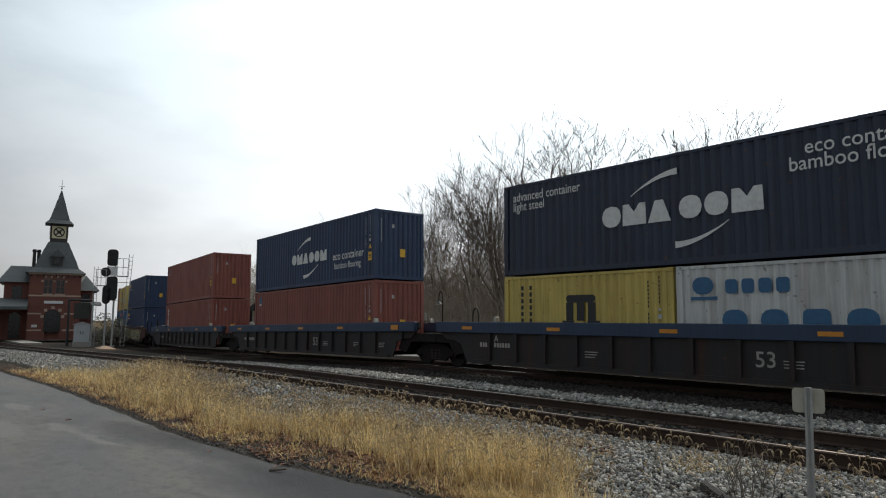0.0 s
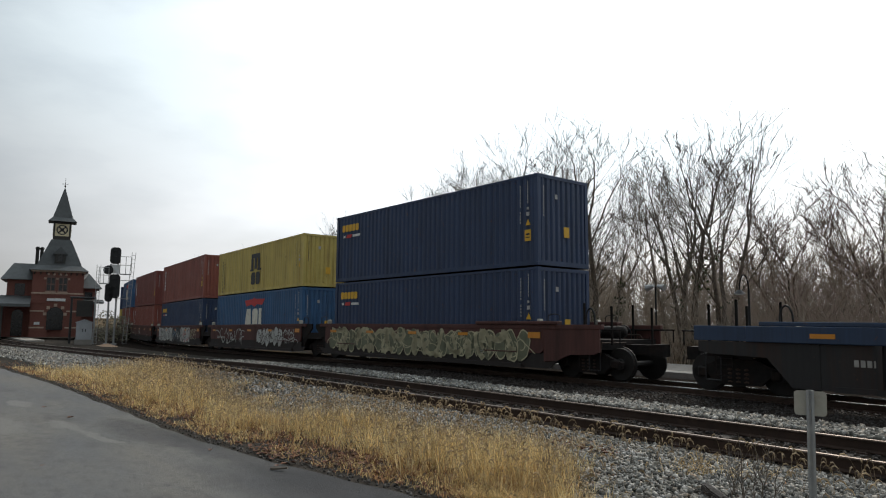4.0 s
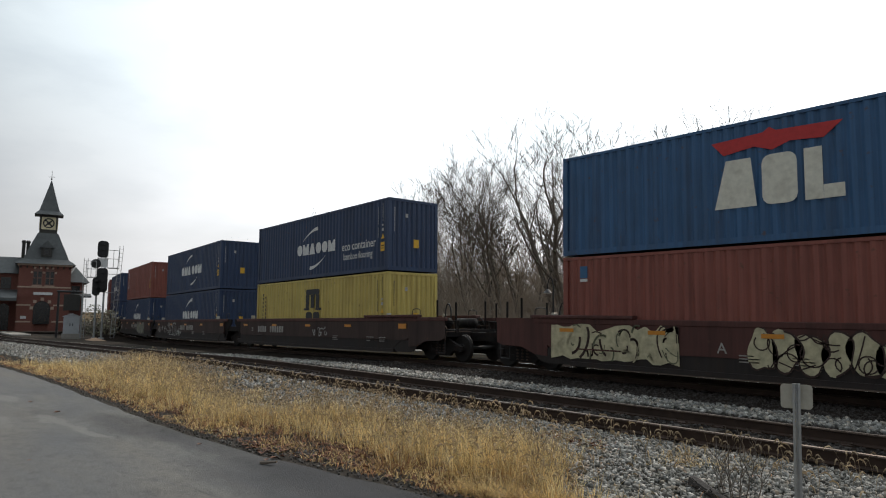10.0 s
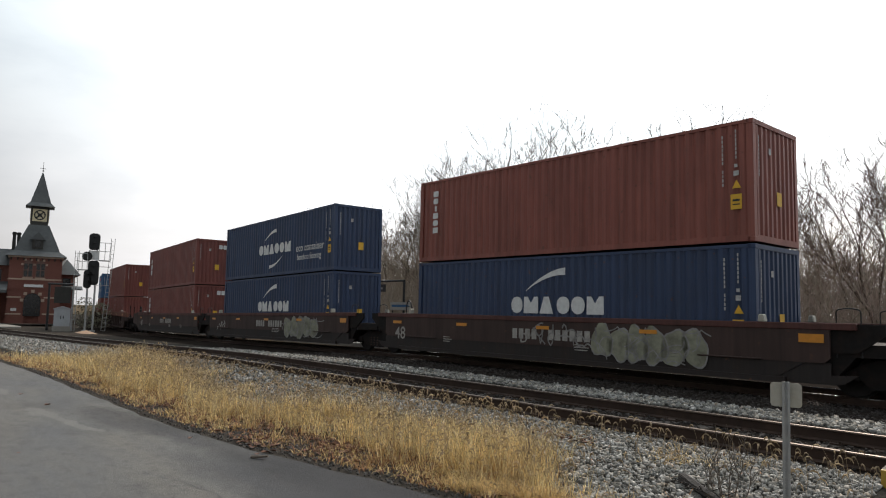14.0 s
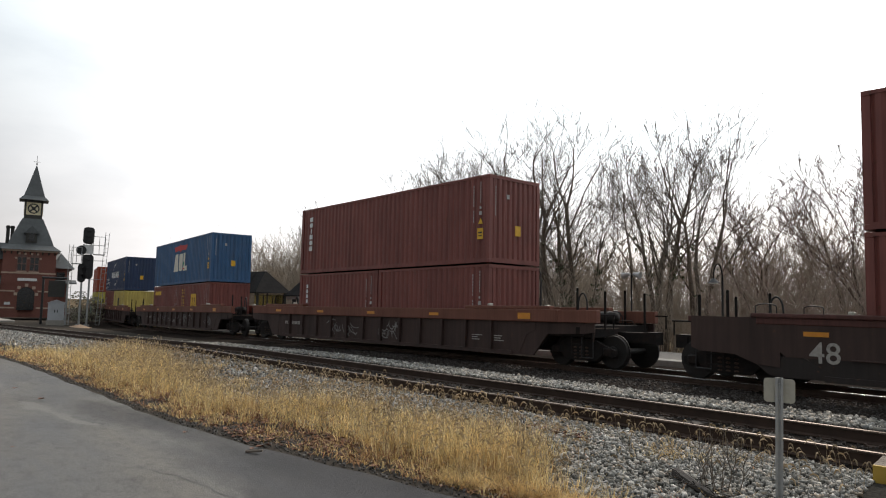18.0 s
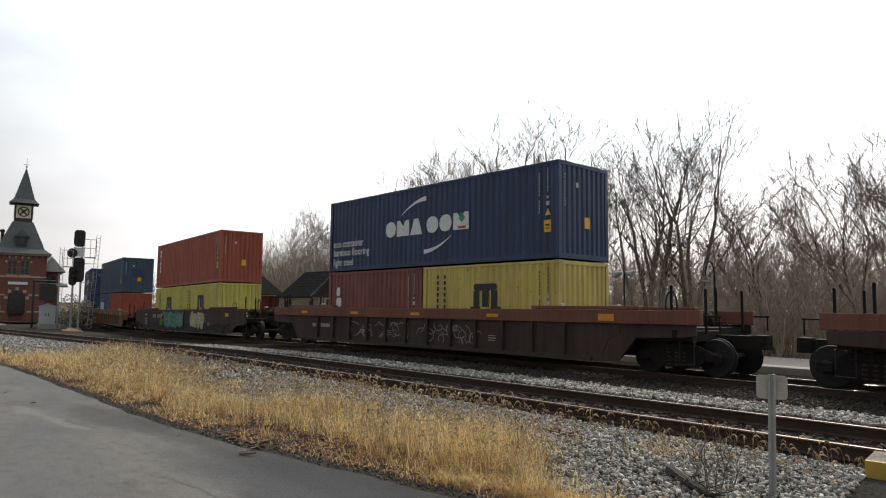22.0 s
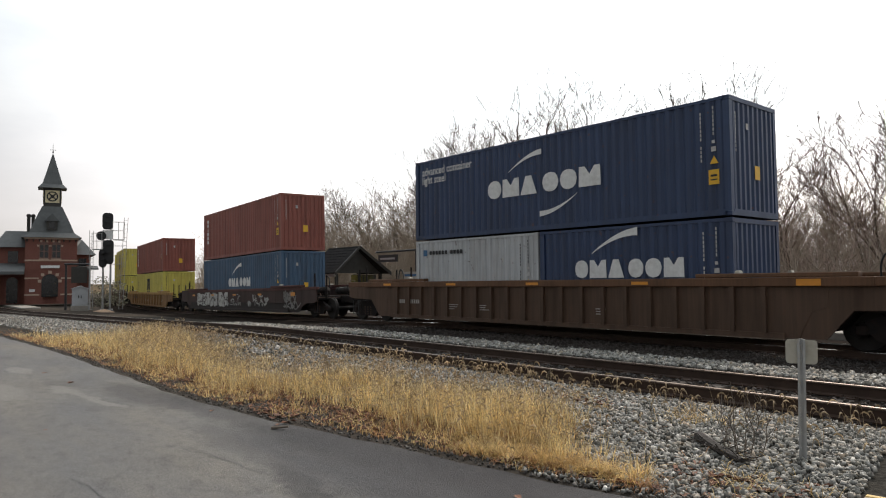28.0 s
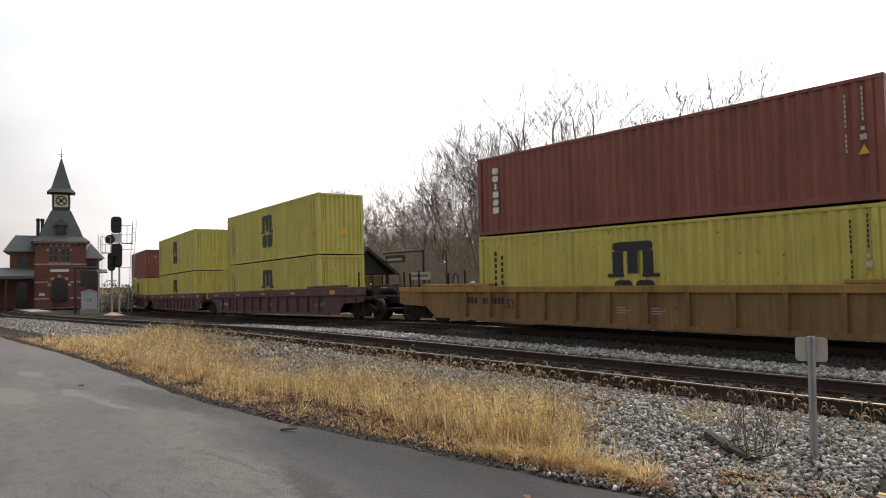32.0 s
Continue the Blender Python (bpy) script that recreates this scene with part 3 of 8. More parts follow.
def bent_tube(bm, pts, r, sides=6, r1=None):
    """One tube along a bent line, tapering to r1."""
    pts = [Vector(p) for p in pts]
    rings = []
    u = None
    for i, p in enumerate(pts):
        d = (pts[min(i + 1, len(pts) - 1)] - pts[max(i - 1, 0)]).normalized()
        u = (u - d * u.dot(d)).normalized() if u is not None else d.orthogonal().normalized()
        w = d.cross(u)
        rr = r if r1 is None else r + (r1 - r) * i / (len(pts) - 1)
        rings.append([bm.verts.new(p + u * rr * math.cos(a) + w * rr * math.sin(a)) for a in (2 * math.pi * k / sides for k in range(sides))])
    for a, b in zip(rings, rings[1:]):
        for k in range(sides):
            bm.faces.new((a[k], a[(k + 1) % sides], b[(k + 1) % sides], b[k]))
    bm.faces.new(rings[0][::-1])
    bm.faces.new(rings[-1])


def pyramid(bm, base, top):
    """Frustum or pyramid between two outlines of 3D points with as many points each."""
    lo = [bm.verts.new(p) for p in base]
    hi = [bm.verts.new(p) for p in top]
    k = len(lo)
    for i in range(k):
        bm.faces.new((lo[i], lo[(i + 1) % k], hi[(i + 1) % k], hi[i]))
    bm.faces.new(lo[::-1])
    bm.faces.new(hi)


def mesh_of(name, bm, mat, smooth=False):
    bmesh.ops.recalc_face_normals(bm, faces=bm.faces[:])
    me = bpy.data.meshes.new(name)
    bm.to_mesh(me)
    bm.free()
    me.materials.append(MAT[mat] if isinstance(mat, str) else mat)
    if smooth:
        for p in me.polygons:
            p.use_smooth = True
    return me


def put(name, me, parent=None, m=None, label=""):
    ob = new(name, me)
    if m is not None:
        ob.matrix_basis = m
    if parent is not None:
        ob.parent = parent
    return tagged(ob, label)


def part(name, bm, mat, parent=None, label="", m=None, smooth=False):
    return put(name, mesh_of(name, bm, mat, smooth), parent, m, label)


def raw(name, verts, faces, mat, parent=None, kind="", label="", category=""):
    me = bpy.data.meshes.new(name)
    if isinstance(verts, np.ndarray):
        k, m = faces.shape
        me.vertices.add(len(verts))
        me.vertices.foreach_set("co", verts.astype(np.float32).ravel())
        me.loops.add(k * m)
        me.loops.foreach_set("vertex_index", faces.astype(np.int32).ravel())
        me.polygons.add(k)
        me.polygons.foreach_set("loop_start", np.arange(0, k * m, m, dtype=np.int32))
        me.update(calc_edges=True)
    else:
        me.from_pydata(verts, [], faces)
    me.materials.append(MAT[mat])
    ob = new(name, me)
    if parent is not None:
        ob.parent = parent
    return tagged(ob, label, category, "", kind)


# ---------------------------------------------------------------- plan: train track, near track, ground
YC, CURVE_AT, RADIUS, CURVE_END, GRADE = 16.81, -18.2, 337.5, -110.0, 0.0166


def drop(x):
    """The line falls gently away from x = -20 to x = -62."""
    return -GRADE * min(42.0, max(0.0, -20.0 - x))


def track(u, n=0.0, z=0.0):
    """A point of the train's track: u metres along it, n across, z over the rails."""
    th = max(0.0, CURVE_AT - max(u, CURVE_END)) / RADIUS
    x = max(u, CURVE_AT) - RADIUS * math.sin(th) if u < CURVE_AT else u
    y = YC + RADIUS * (1 - math.cos(th))
    if u < CURVE_END:
        x -= (CURVE_END - u) * math.cos(th)
        y += (CURVE_END - u) * math.sin(th)
    x += n * math.sin(th)
    y += n * math.cos(th)
    return Vector((x, y, z + drop(x)))


def near_y(x):
    return 9.12 + 0.010 * x


def seat_pose(u, half):
    """The pose of a rigid car that rests on the track at u - half and u + half."""
    a, b = track(u - half), track(u + half)
    d = b - a
    c = (a + b) / 2
    return Matrix.LocRotScale(c, Euler((0, -math.atan2(d.z, math.hypot(d.x, d.y)), math.atan2(d.y, d.x))), None)


def road_edge(x):
    """The asphalt's edge along the verge."""
    return 3.72 + 1.5 * max(0.0, min(1.0, (x + 10.5) / 10.0)) ** 1.3 + 0.02 * math.sin(1.7 * x) + 0.02 * math.sin(4.1 * x + 1)


def ground_z(x, y):
    """Height of the ballast and verge."""
    e = road_edge(x)
    g = drop(x)
    if y <= e:
        return g - 0.16
    yn = near_y(x)
    yt = track(x).y if x > -110 else track(-110).y + (-110 - x) * 0.27
    # verge rises to the near track's shoulder, dips between the tracks
    if y < yn - 1.7:
        k = (y - e) / max(0.2, yn - 1.7 - e)
        return g - 0.16 + 0.16 * k * k * (3 - 2 * k)
    if y < yn + 1.7:
        return g + 0.0
    if y < yt - 1.8:
        k = (y - yn - 1.7) / max(0.3, yt - 1.8 - yn - 1.7)
        return g - 0.16 * k - 0.04 * math.sin(math.pi * k)
    if y < yt + 1.8:
        return g - 0.17
    return g - 0.17 - 0.04 * min(12.0, y - yt - 1.8)


def build_ground():
    xs = [-400, -250, -160, -110] + [-90 + 1.0 * i for i in range(96)] + [12, 20, 40, 90, 250]
    ys = [-200, -60, -20, -8, 0, 2] + [3 + 0.25 * i for i in range(60)] + [18.5, 19, 20, 22, 25, 30, 40, 60, 120, 400, 1500]
    xs = [-1500] + xs + [1500]
    v, f = [], []
    for x in xs:
        for y in ys:
            v.append((x, y, ground_z(max(-200, min(60, x)), y) - (0.03 if y < road_edge(max(-200, min(60, x))) else 0)))
    k = len(ys)
    for i in range(len(xs) - 1):
        for j in range(k - 1):
            f.append((i * k + j, (i + 1) * k + j, (i + 1) * k + j + 1, i * k + j + 1))
    ob = raw("ground", v, f, "ground", None, "structure", "winter ground with dark soil beneath the verge", "ground")
    ob.data.materials.append(MAT["gravel"])
    ob.data.materials.append(MAT["soil"])
    ob.data.materials.append(MAT["dark_gravel"])
    for p in ob.data.polygons:
        p.use_smooth = True
        c = p.center
        e = road_edge(max(-200, min(60, c.x)))
        yt = track(c.x).y if c.x > -110 else 40
        # dark band runs under and past the train, its shade put into the colour
        dark = -3.6 < c.y - yt < 5.4 or -1.0 < c.y - near_y(c.x) < 2.4
        p.material_index = 2 if c.y < e + 0.9 or (c.x < -46 and near_y(c.x) + 2.4 < c.y < yt - 3.6) else (3 if dark else (1 if c.y < yt + 3.2 else 0))
    # asphalt sheet, 3 cm thick, with a ragged edge
    bm = bmesh.new()
    px = [-300, -200, -120, -90, -70] + [-60 + 0.5 * i for i in range(150)] + [30, 60, 120]
    top, bot = [], []
    for x in px:
        e = road_edge(max(-200, min(60, x))) + random.uniform(-0.025, 0.025)
        z = drop(x) - 0.16
        top.append([bm.verts.new((x, yy, z)) for yy in (-60, -12, -4, 0, 2, e)])
        bot.append(bm.verts.new((x, e + 0.02, z - 0.05)))
    for i in range(len(px) - 1):
        for j in range(5):
            bm.faces.new((top[i][j], top[i + 1][j], top[i + 1][j + 1], top[i][j + 1]))
        bm.faces.new((top[i][5], top[i + 1][5], bot[i + 1], bot[i]))
    tagged(part("road", bm, "asphalt"), "worn grey asphalt road beside the railway verge", "road", "", "structure")


build_ground()

# ---------------------------------------------------------------- rails and ties
RAIL = [(-0.07, -0.17), (0.07, -0.17), (0.07, -0.155), (0.012, -0.135), (0.012, -0.04), (0.036, -0.03), (0.036, -0.004),
        (-0.036, -0.004), (-0.036, -0.03), (-0.012, -0.04), (-0.012, -0.135), (-0.07, -0.155)]

CROWN = [(-0.0375, -0.016), (-0.035, -0.009), (-0.029, -0.004), (-0.018, -0.001), (0, 0), (0.018, -0.001), (0.029, -0.004), (0.035, -0.009), (0.0375, -0.016)]


def build_rail(points, parent, head):
    """One rail along a row of (place, across) with a separate bright running surface."""
    v, f, hv, hf = [], [], [], []
    k, c = len(RAIL), len(CROWN)
    for p, n in points:
        for a, z in RAIL:
            v.append((p.x + n.x * a, p.y + n.y * a, p.z + z))
        for a, z in CROWN:
            hv.append((p.x + n.x * a, p.y + n.y * a, p.z + z))
    for i in range(len(points) - 1):
        for j in range(k):
            f.append((i * k + j, i * k + (j + 1) % k, (i + 1) * k + (j + 1) % k, (i + 1) * k + j))
        for j in range(c - 1):
            hf.append((i * c + j, i * c + j + 1, (i + 1) * c + j + 1, (i + 1) * c + j))
    raw("rail", v, f, "rail_side", parent)
    top = raw("running_surface", hv, hf, head, parent, "", "worn bright rail head")
    for p in top.data.polygons:
        p.use_smooth = True


def build_track(name, at, us, head, label, tie_us):
    root = tagged(new(name), label, "railway track", "", "structure")
    for side in (-0.753, 0.753):
        pts = []
        for u in us:
            p, q = at(u, side), at(u + 0.1, side)
            d = (q - p).normalized()
            pts.append((p, Vector((-d.y, d.x, 0))))
        build_rail(pts, root, head)
    bm = bmesh.new()
    box(bm, -0.115, -1.3, -0.18, 0.115, 1.3, 0)
    bmesh.ops.bevel(bm, geom=bm.edges[:], offset=0.012, segments=1, affect="EDGES")
    tie = mesh_of("tie", bm, "tie")
    bm = bmesh.new()
    box(bm, -0.17, -0.1, 0, 0.17, 0.1, 0.02)
    for sx in (-0.13, 0.13):
        for sy in (-0.085, 0.085):
            box(bm, sx - 0.02, sy - 0.012, 0.02, sx + 0.02, sy + 0.012, 0.045)
    plate = mesh_of("tie_plate", bm, "rail_side")
    for u in tie_us:
        p, q = at(u, 0), at(u + 0.1, 0)
        a = math.atan2(q.y - p.y, q.x - p.x) + random.uniform(-0.012, 0.012)
        m = Matrix.LocRotScale(p + Vector((0, random.uniform(-0.04, 0.04), -0.175 + random.uniform(-0.012, 0.006))), Euler((0, 0, a)), None)
        t = put("tie", tie, root, m)
        if p.x > -24:
            for side in (-0.753, 0.753):
                put("tie_plate", plate, t, pose(0, side, 0.0, 0, 0, 90))
    return root


def near_at(u, n=0.0):
    return Vector((u, near_y(u) + n, 0.18 + drop(u)))


build_track("track_near", near_at, [-160, -120, -90, -75] + [-62 + 3 * i for i in range(26)], "rail_worn",
            "empty siding track with rusty rails on dark ties", [-60 + 0.56 * i for i in range(128)])
build_track("track_main", lambda u, n=0.0: track(u, n), [-320, -220, -160] + [-125 + 3 * i for i in range(47)], "rail_head",
            "main track with bright worn rails on ballast", [-62 + 0.56 * i for i in range(131)])

# ---------------------------------------------------------------- containers
CW = 1.22


def corrugated(bm, length, z0, z1, y, depth=0.046, pitch=0.278, out=-1, margin=0.16):
    """A corrugated side sheet along x, its crests at y, its troughs set in."""
    x = -length / 2 + margin
    prof = []
    n = round((length - 2 * margin) / pitch)
    p = (length - 2 * margin) / n
    for i in range(n):
        for a, d in ((0.0, 1), (0.13, 1), (0.38, 0), (0.75, 0)):
            prof.append((x + (i + a) * p, d))
        prof.append((x + (i + 1.0) * p, 1)) if i == n - 1 else None
    lo = [bm.verts.new((a, y - out * d * depth, z0)) for a, d in prof]
    hi = [bm.verts.new((a, y - out * d * depth, z1)) for a, d in prof]
    for i in range(len(prof) - 1):
        bm.faces.new((lo[i], lo[i + 1], hi[i + 1], hi[i]))


CACHE = {}


def container_meshes(length, height, colour):
    key = (length, height, colour)
    if key in CACHE:
        return CACHE[key]
    L, H = length, height
    ms = []
    for name, out in (("side_panel", -1), ("side_panel", 1)):
        bm = bmesh.new()
        corrugated(bm, L, 0.15, H - 0.09, out * (CW - 0.012), out=out)
        ms.append((name, mesh_of(name, bm, colour)))
    for name, sx in (("end_panel", 1), ("end_panel", -1)):
        bm = bmesh.new()
        corrugated(bm, 2 * CW, 0.15, H - 0.1, sx * (L / 2 - 0.02), depth=0.045, pitch=0.25, out=sx, margin=0.13)
        bmesh.ops.transform(bm, matrix=Matrix(((0, 1, 0, 0), (1, 0, 0, 0), (0, 0, 1, 0), (0, 0, 0, 1))), verts=bm.verts[:])
        ms.append((name, mesh_of(name, bm, colour)))
    bm = bmesh.new()
    outline = [(L / 2 - 0.1, H - 0.045), (-L / 2 + 0.1, H - 0.045)]
    for i in range(int((L - 0.4) / 0.42)):
        x = -L / 2 + 0.3 + i * 0.42
        outline += [(x - 0.03, H - 0.02), (x, H - 0.006), (x + 0.2, H - 0.006), (x + 0.23, H - 0.02)]
    outline.append((L / 2 - 0.1, H - 0.02))
    outline.insert(2, (-L / 2 + 0.1, H - 0.02))
    prism(bm, outline, 1, -CW + 0.07, CW - 0.07)
    ms.append(("roof", mesh_of("roof", bm, colour)))
    bm = bmesh.new()
    box(bm, -L / 2 + 0.1, -CW + 0.06, 0.02, L / 2 - 0.1, CW - 0.06, 0.15)
    ms.append(("underframe", mesh_of("underframe", bm, "steel")))
    for name, y, z0, z1 in (("bottom_rail", 1, 0.0, 0.16), ("top_rail", 1, H - 0.10, H - 0.01)):
        for sy in (-1, 1):
            bm = bmesh.new()
            a, b = sorted((sy * CW, sy * (CW - 0.06)))
            box(bm, -L / 2 + 0.1, a, z0 + 0.012, L / 2 - 0.1, b, z1)
            ms.append((name, mesh_of(name, bm, colour)))
    for sx in (-1, 1):
        for z0, z1, nm in ((0.01, 0.16, "end_sill"), (H - 0.12, H - 0.01, "end_header")):
            bm = bmesh.new()
            a, b = sorted((sx * L / 2, sx * (L / 2 - 0.07)))
            box(bm, a, -CW + 0.12, z0, b, CW - 0.12, z1)
            ms.append((nm, mesh_of(nm, bm, colour)))
    for sx in (-1, 1):
        for sy in (-1, 1):
            bm = bmesh.new()
            a, b = sorted((sx * (L / 2 - 0.004), sx * (L / 2 - 0.17)))
            c, d = sorted((sy * (CW - 0.004), sy * (CW - 0.15)))
            box(bm, a, c, 0.12, b, d, H - 0.12)
            ms.append(("corner_post", mesh_of("corner_post", bm, colour)))
            for z in (0.0, H - 0.118):
                bm = bmesh.new()
                a, b = sorted((sx * L / 2, sx * (L / 2 - 0.178)))
                c, d = sorted((sy * CW, sy * (CW - 0.162)))
                box(bm, a, c, z, b, d, z + 0.118)
                bmesh.ops.bevel(bm, geom=bm.edges[:], offset=0.012, segments=1, affect="EDGES")
                y = sy * (CW + 0.001)
                mid = (a + b) / 2
                v = [bm.verts.new((mid + 0.04 * math.cos(t), y, z + 0.06 + 0.028 * math.sin(t))) for t in (2 * math.pi * i / 8 for i in range(8))]
                bm.faces.new(v)
                ms.append(("corner_casting", mesh_of("corner_casting", bm, colour)))
    CACHE[key] = ms
    return ms


# flat marks painted on a side: outlines in metres, x along the side, z up, from the side's lower left corner


def decal(parent, name, polys, mat, y=None, label="", end=False):
    """Flat painted shapes on the near side of a thing (or on its leading end)."""
    if 1 < len(polys) <= 8:
        return [decal(parent, name, [p], mat, y, label, end) for p in polys][0]
    bm = bmesh.new()
    for pts in polys:
        if end is not False:
            vs = [bm.verts.new((end, -p[0], p[1])) for p in pts]
        else:
            vs = [bm.verts.new((p[0], y, p[1])) for p in pts]
        bm.faces.new(vs)
    me = bpy.data.meshes.new(name)
    bm.normal_update()
    bmesh.ops.triangulate(bm, faces=bm.faces[:])
    bm.to_mesh(me)
    bm.free()
    me.materials.append(MAT[mat])
    ob = put(name, me, parent, None, label)
    return tagged(ob, "", "", "", "stuff") if len(polys) > 8 else ob


def rect(x, z, w, h, sl=0.0):
    return [(x, z), (x + w, z), (x + w + sl, z + h), (x + sl, z + h)]


def rrect(x, z, w, h, r=0.06):
    r = min(r, w / 2.01, h / 2.01)
    pts = []
    for cx, cz, a0 in ((x + w - r, z + r, -90), (x + w - r, z + h - r, 0), (x + r, z + h - r, 90), (x + r, z + r, 180)):
        for i in range(4):
            a = radians(a0 + 30 * i)
            pts.append((cx + r * math.cos(a), cz + r * math.sin(a)))
    return pts


def swoosh(x, z, w, h, flip=False, thick=0.16):
    """A tapering arc."""
    up, lo = [], []
    for i in range(13):
        k = i / 12
        px, pz = x + w * k, z + h * math.sin(math.pi / 2 * k) ** 0.9
        t = thick * (0.12 + 0.88 * k)
        up.append((px, pz + t / 2))
        lo.append((px, pz - t / 2))
    pts = up + lo[::-1]
    if flip:
        pts = [(2 * x + w - a, 2 * z + h - b) for a, b in pts]
    return pts


FONT_CACHE = {}


def words(parent, text, x, z, size, mat, y, name="lettering", end=False, stretch=1.0):
    """Real lettering with the built-in font, laid flat on a side."""
    if (text, mat) not in FONT_CACHE:
        cu = bpy.data.curves.new("lettering", "FONT")
        cu.body, cu.size, cu.resolution_u = text, 1.0, 3
        cu.offset = 0.007
        ob = new("lettering_source", cu)
        bpy.context.view_layer.update()
        me = bpy.data.meshes.new_from_object(ob.evaluated_get(bpy.context.evaluated_depsgraph_get()))
        bpy.data.objects.remove(ob)
        bpy.data.curves.remove(cu)
        me.materials.clear()
        me.materials.append(MAT[mat])
        FONT_CACHE[(text, mat)] = me
    if end is not False:
        m = Matrix.Translation((end, x, z)) @ Euler((radians(90), 0, radians(90))).to_matrix().to_4x4() @ Matrix.Diagonal((size * stretch, size, size, 1))
    else:
        m = Matrix.Translation((x, y, z)) @ Euler((radians(90), 0, 0)).to_matrix().to_4x4() @ Matrix.Diagonal((size * stretch, size, size, 1))
    return put(name, FONT_CACHE[(text, mat)], parent, m)

# ---------------------------------------------------------------- the train: containers
HC, STD, L40, L20 = 2.896, 2.591, 12.19, 6.06
BASE, GAP = 0.42, 0.045
MOVERS = []          # (thing, distance of its middle along the train, half its wheelbase, height)
WHEELS = []          # (wheelset, local x, distance along the train)


def small_marks(c, L, H, col="decal_white", warn=True):
    """Number columns near the leading edge, and warning labels: unreadable, so plain bars."""
    y = -CW - 0.004
    x = L / 2 - 0.76
    bars = [rect(x, H - 1.55 + 0.105 * i, 0.036, 0.075) for i in range(12) if i not in (4,)]
    bars += [rect(x + 0.33, H - 0.92 + 0.105 * i, 0.034, 0.075) for i in range(7)]
    decal(c, "number_column", bars, col, y)
    if warn:
        decal(c, "warning_label", [[(x + 0.24, H - 1.62), (x + 0.46, H - 1.62), (x + 0.35, H - 1.42)]], "decal_yellow", y)
        decal(c, "data_plate", [rect(x + 0.28, H - 1.32, 0.13, 0.12), rect(x + 0.3, H - 1.12, 0.08, 0.08)], "decal_worn", y)
    if L > 8:
        decal(c, "end_number_column", [rect(0.93, H - 1.35 + 0.10 * i, 0.034, 0.07) for i in range(10)], col, None, "", L / 2 + 0.004)
        decal(c, "end_label", [rect(-0.25, H - 1.95, 0.26, 0.34)], "decal_yellow", None, "", L / 2 + 0.004)
        decal(c, "end_plate", [rect(0.30, H - 0.75, 0.12, 0.15)], "decal_worn", None, "", L / 2 + 0.004)
        if H > 2.7:
            decal(c, "height_label", [rect(x + 0.2, H - 2.12, 0.27, 0.36)], "decal_yellow", y)
            decal(c, "height_label_print", [rect(x + 0.25, H - 2.02, 0.17, 0.03), rect(x + 0.25, H - 1.93, 0.17, 0.05)], "decal_black", y - 0.002)


def blocks(x, z, widths, h, gap=0.09, shapes=""):
    """A row of plain solid shapes: o rounded, v notched block, t tapered block, anything else a rounded block."""
    out = []
    for i, w in enumerate(widths):
        s = shapes[i] if i < len(shapes) else "b"
        if w > 0 and s == "o":
            out.append(rrect(x, z, w, h, min(w, h) * 0.45))
        elif w > 0 and s == "v":
            out.append([(x, z), (x + w, z), (x + w * 0.98, z + h), (x + w * 0.72, z + h), (x + w * 0.5, z + h * 0.62), (x + w * 0.28, z + h), (x + w * 0.02, z + h)])
        elif w > 0 and s == "t":
            out.append([(x, z), (x + w, z), (x + w * 0.68, z + h), (x + w * 0.32, z + h)])
        elif w > 0:
            out.append(rrect(x, z, w, h, min(w, h) * 0.25))
        x += abs(w) + gap
    return out


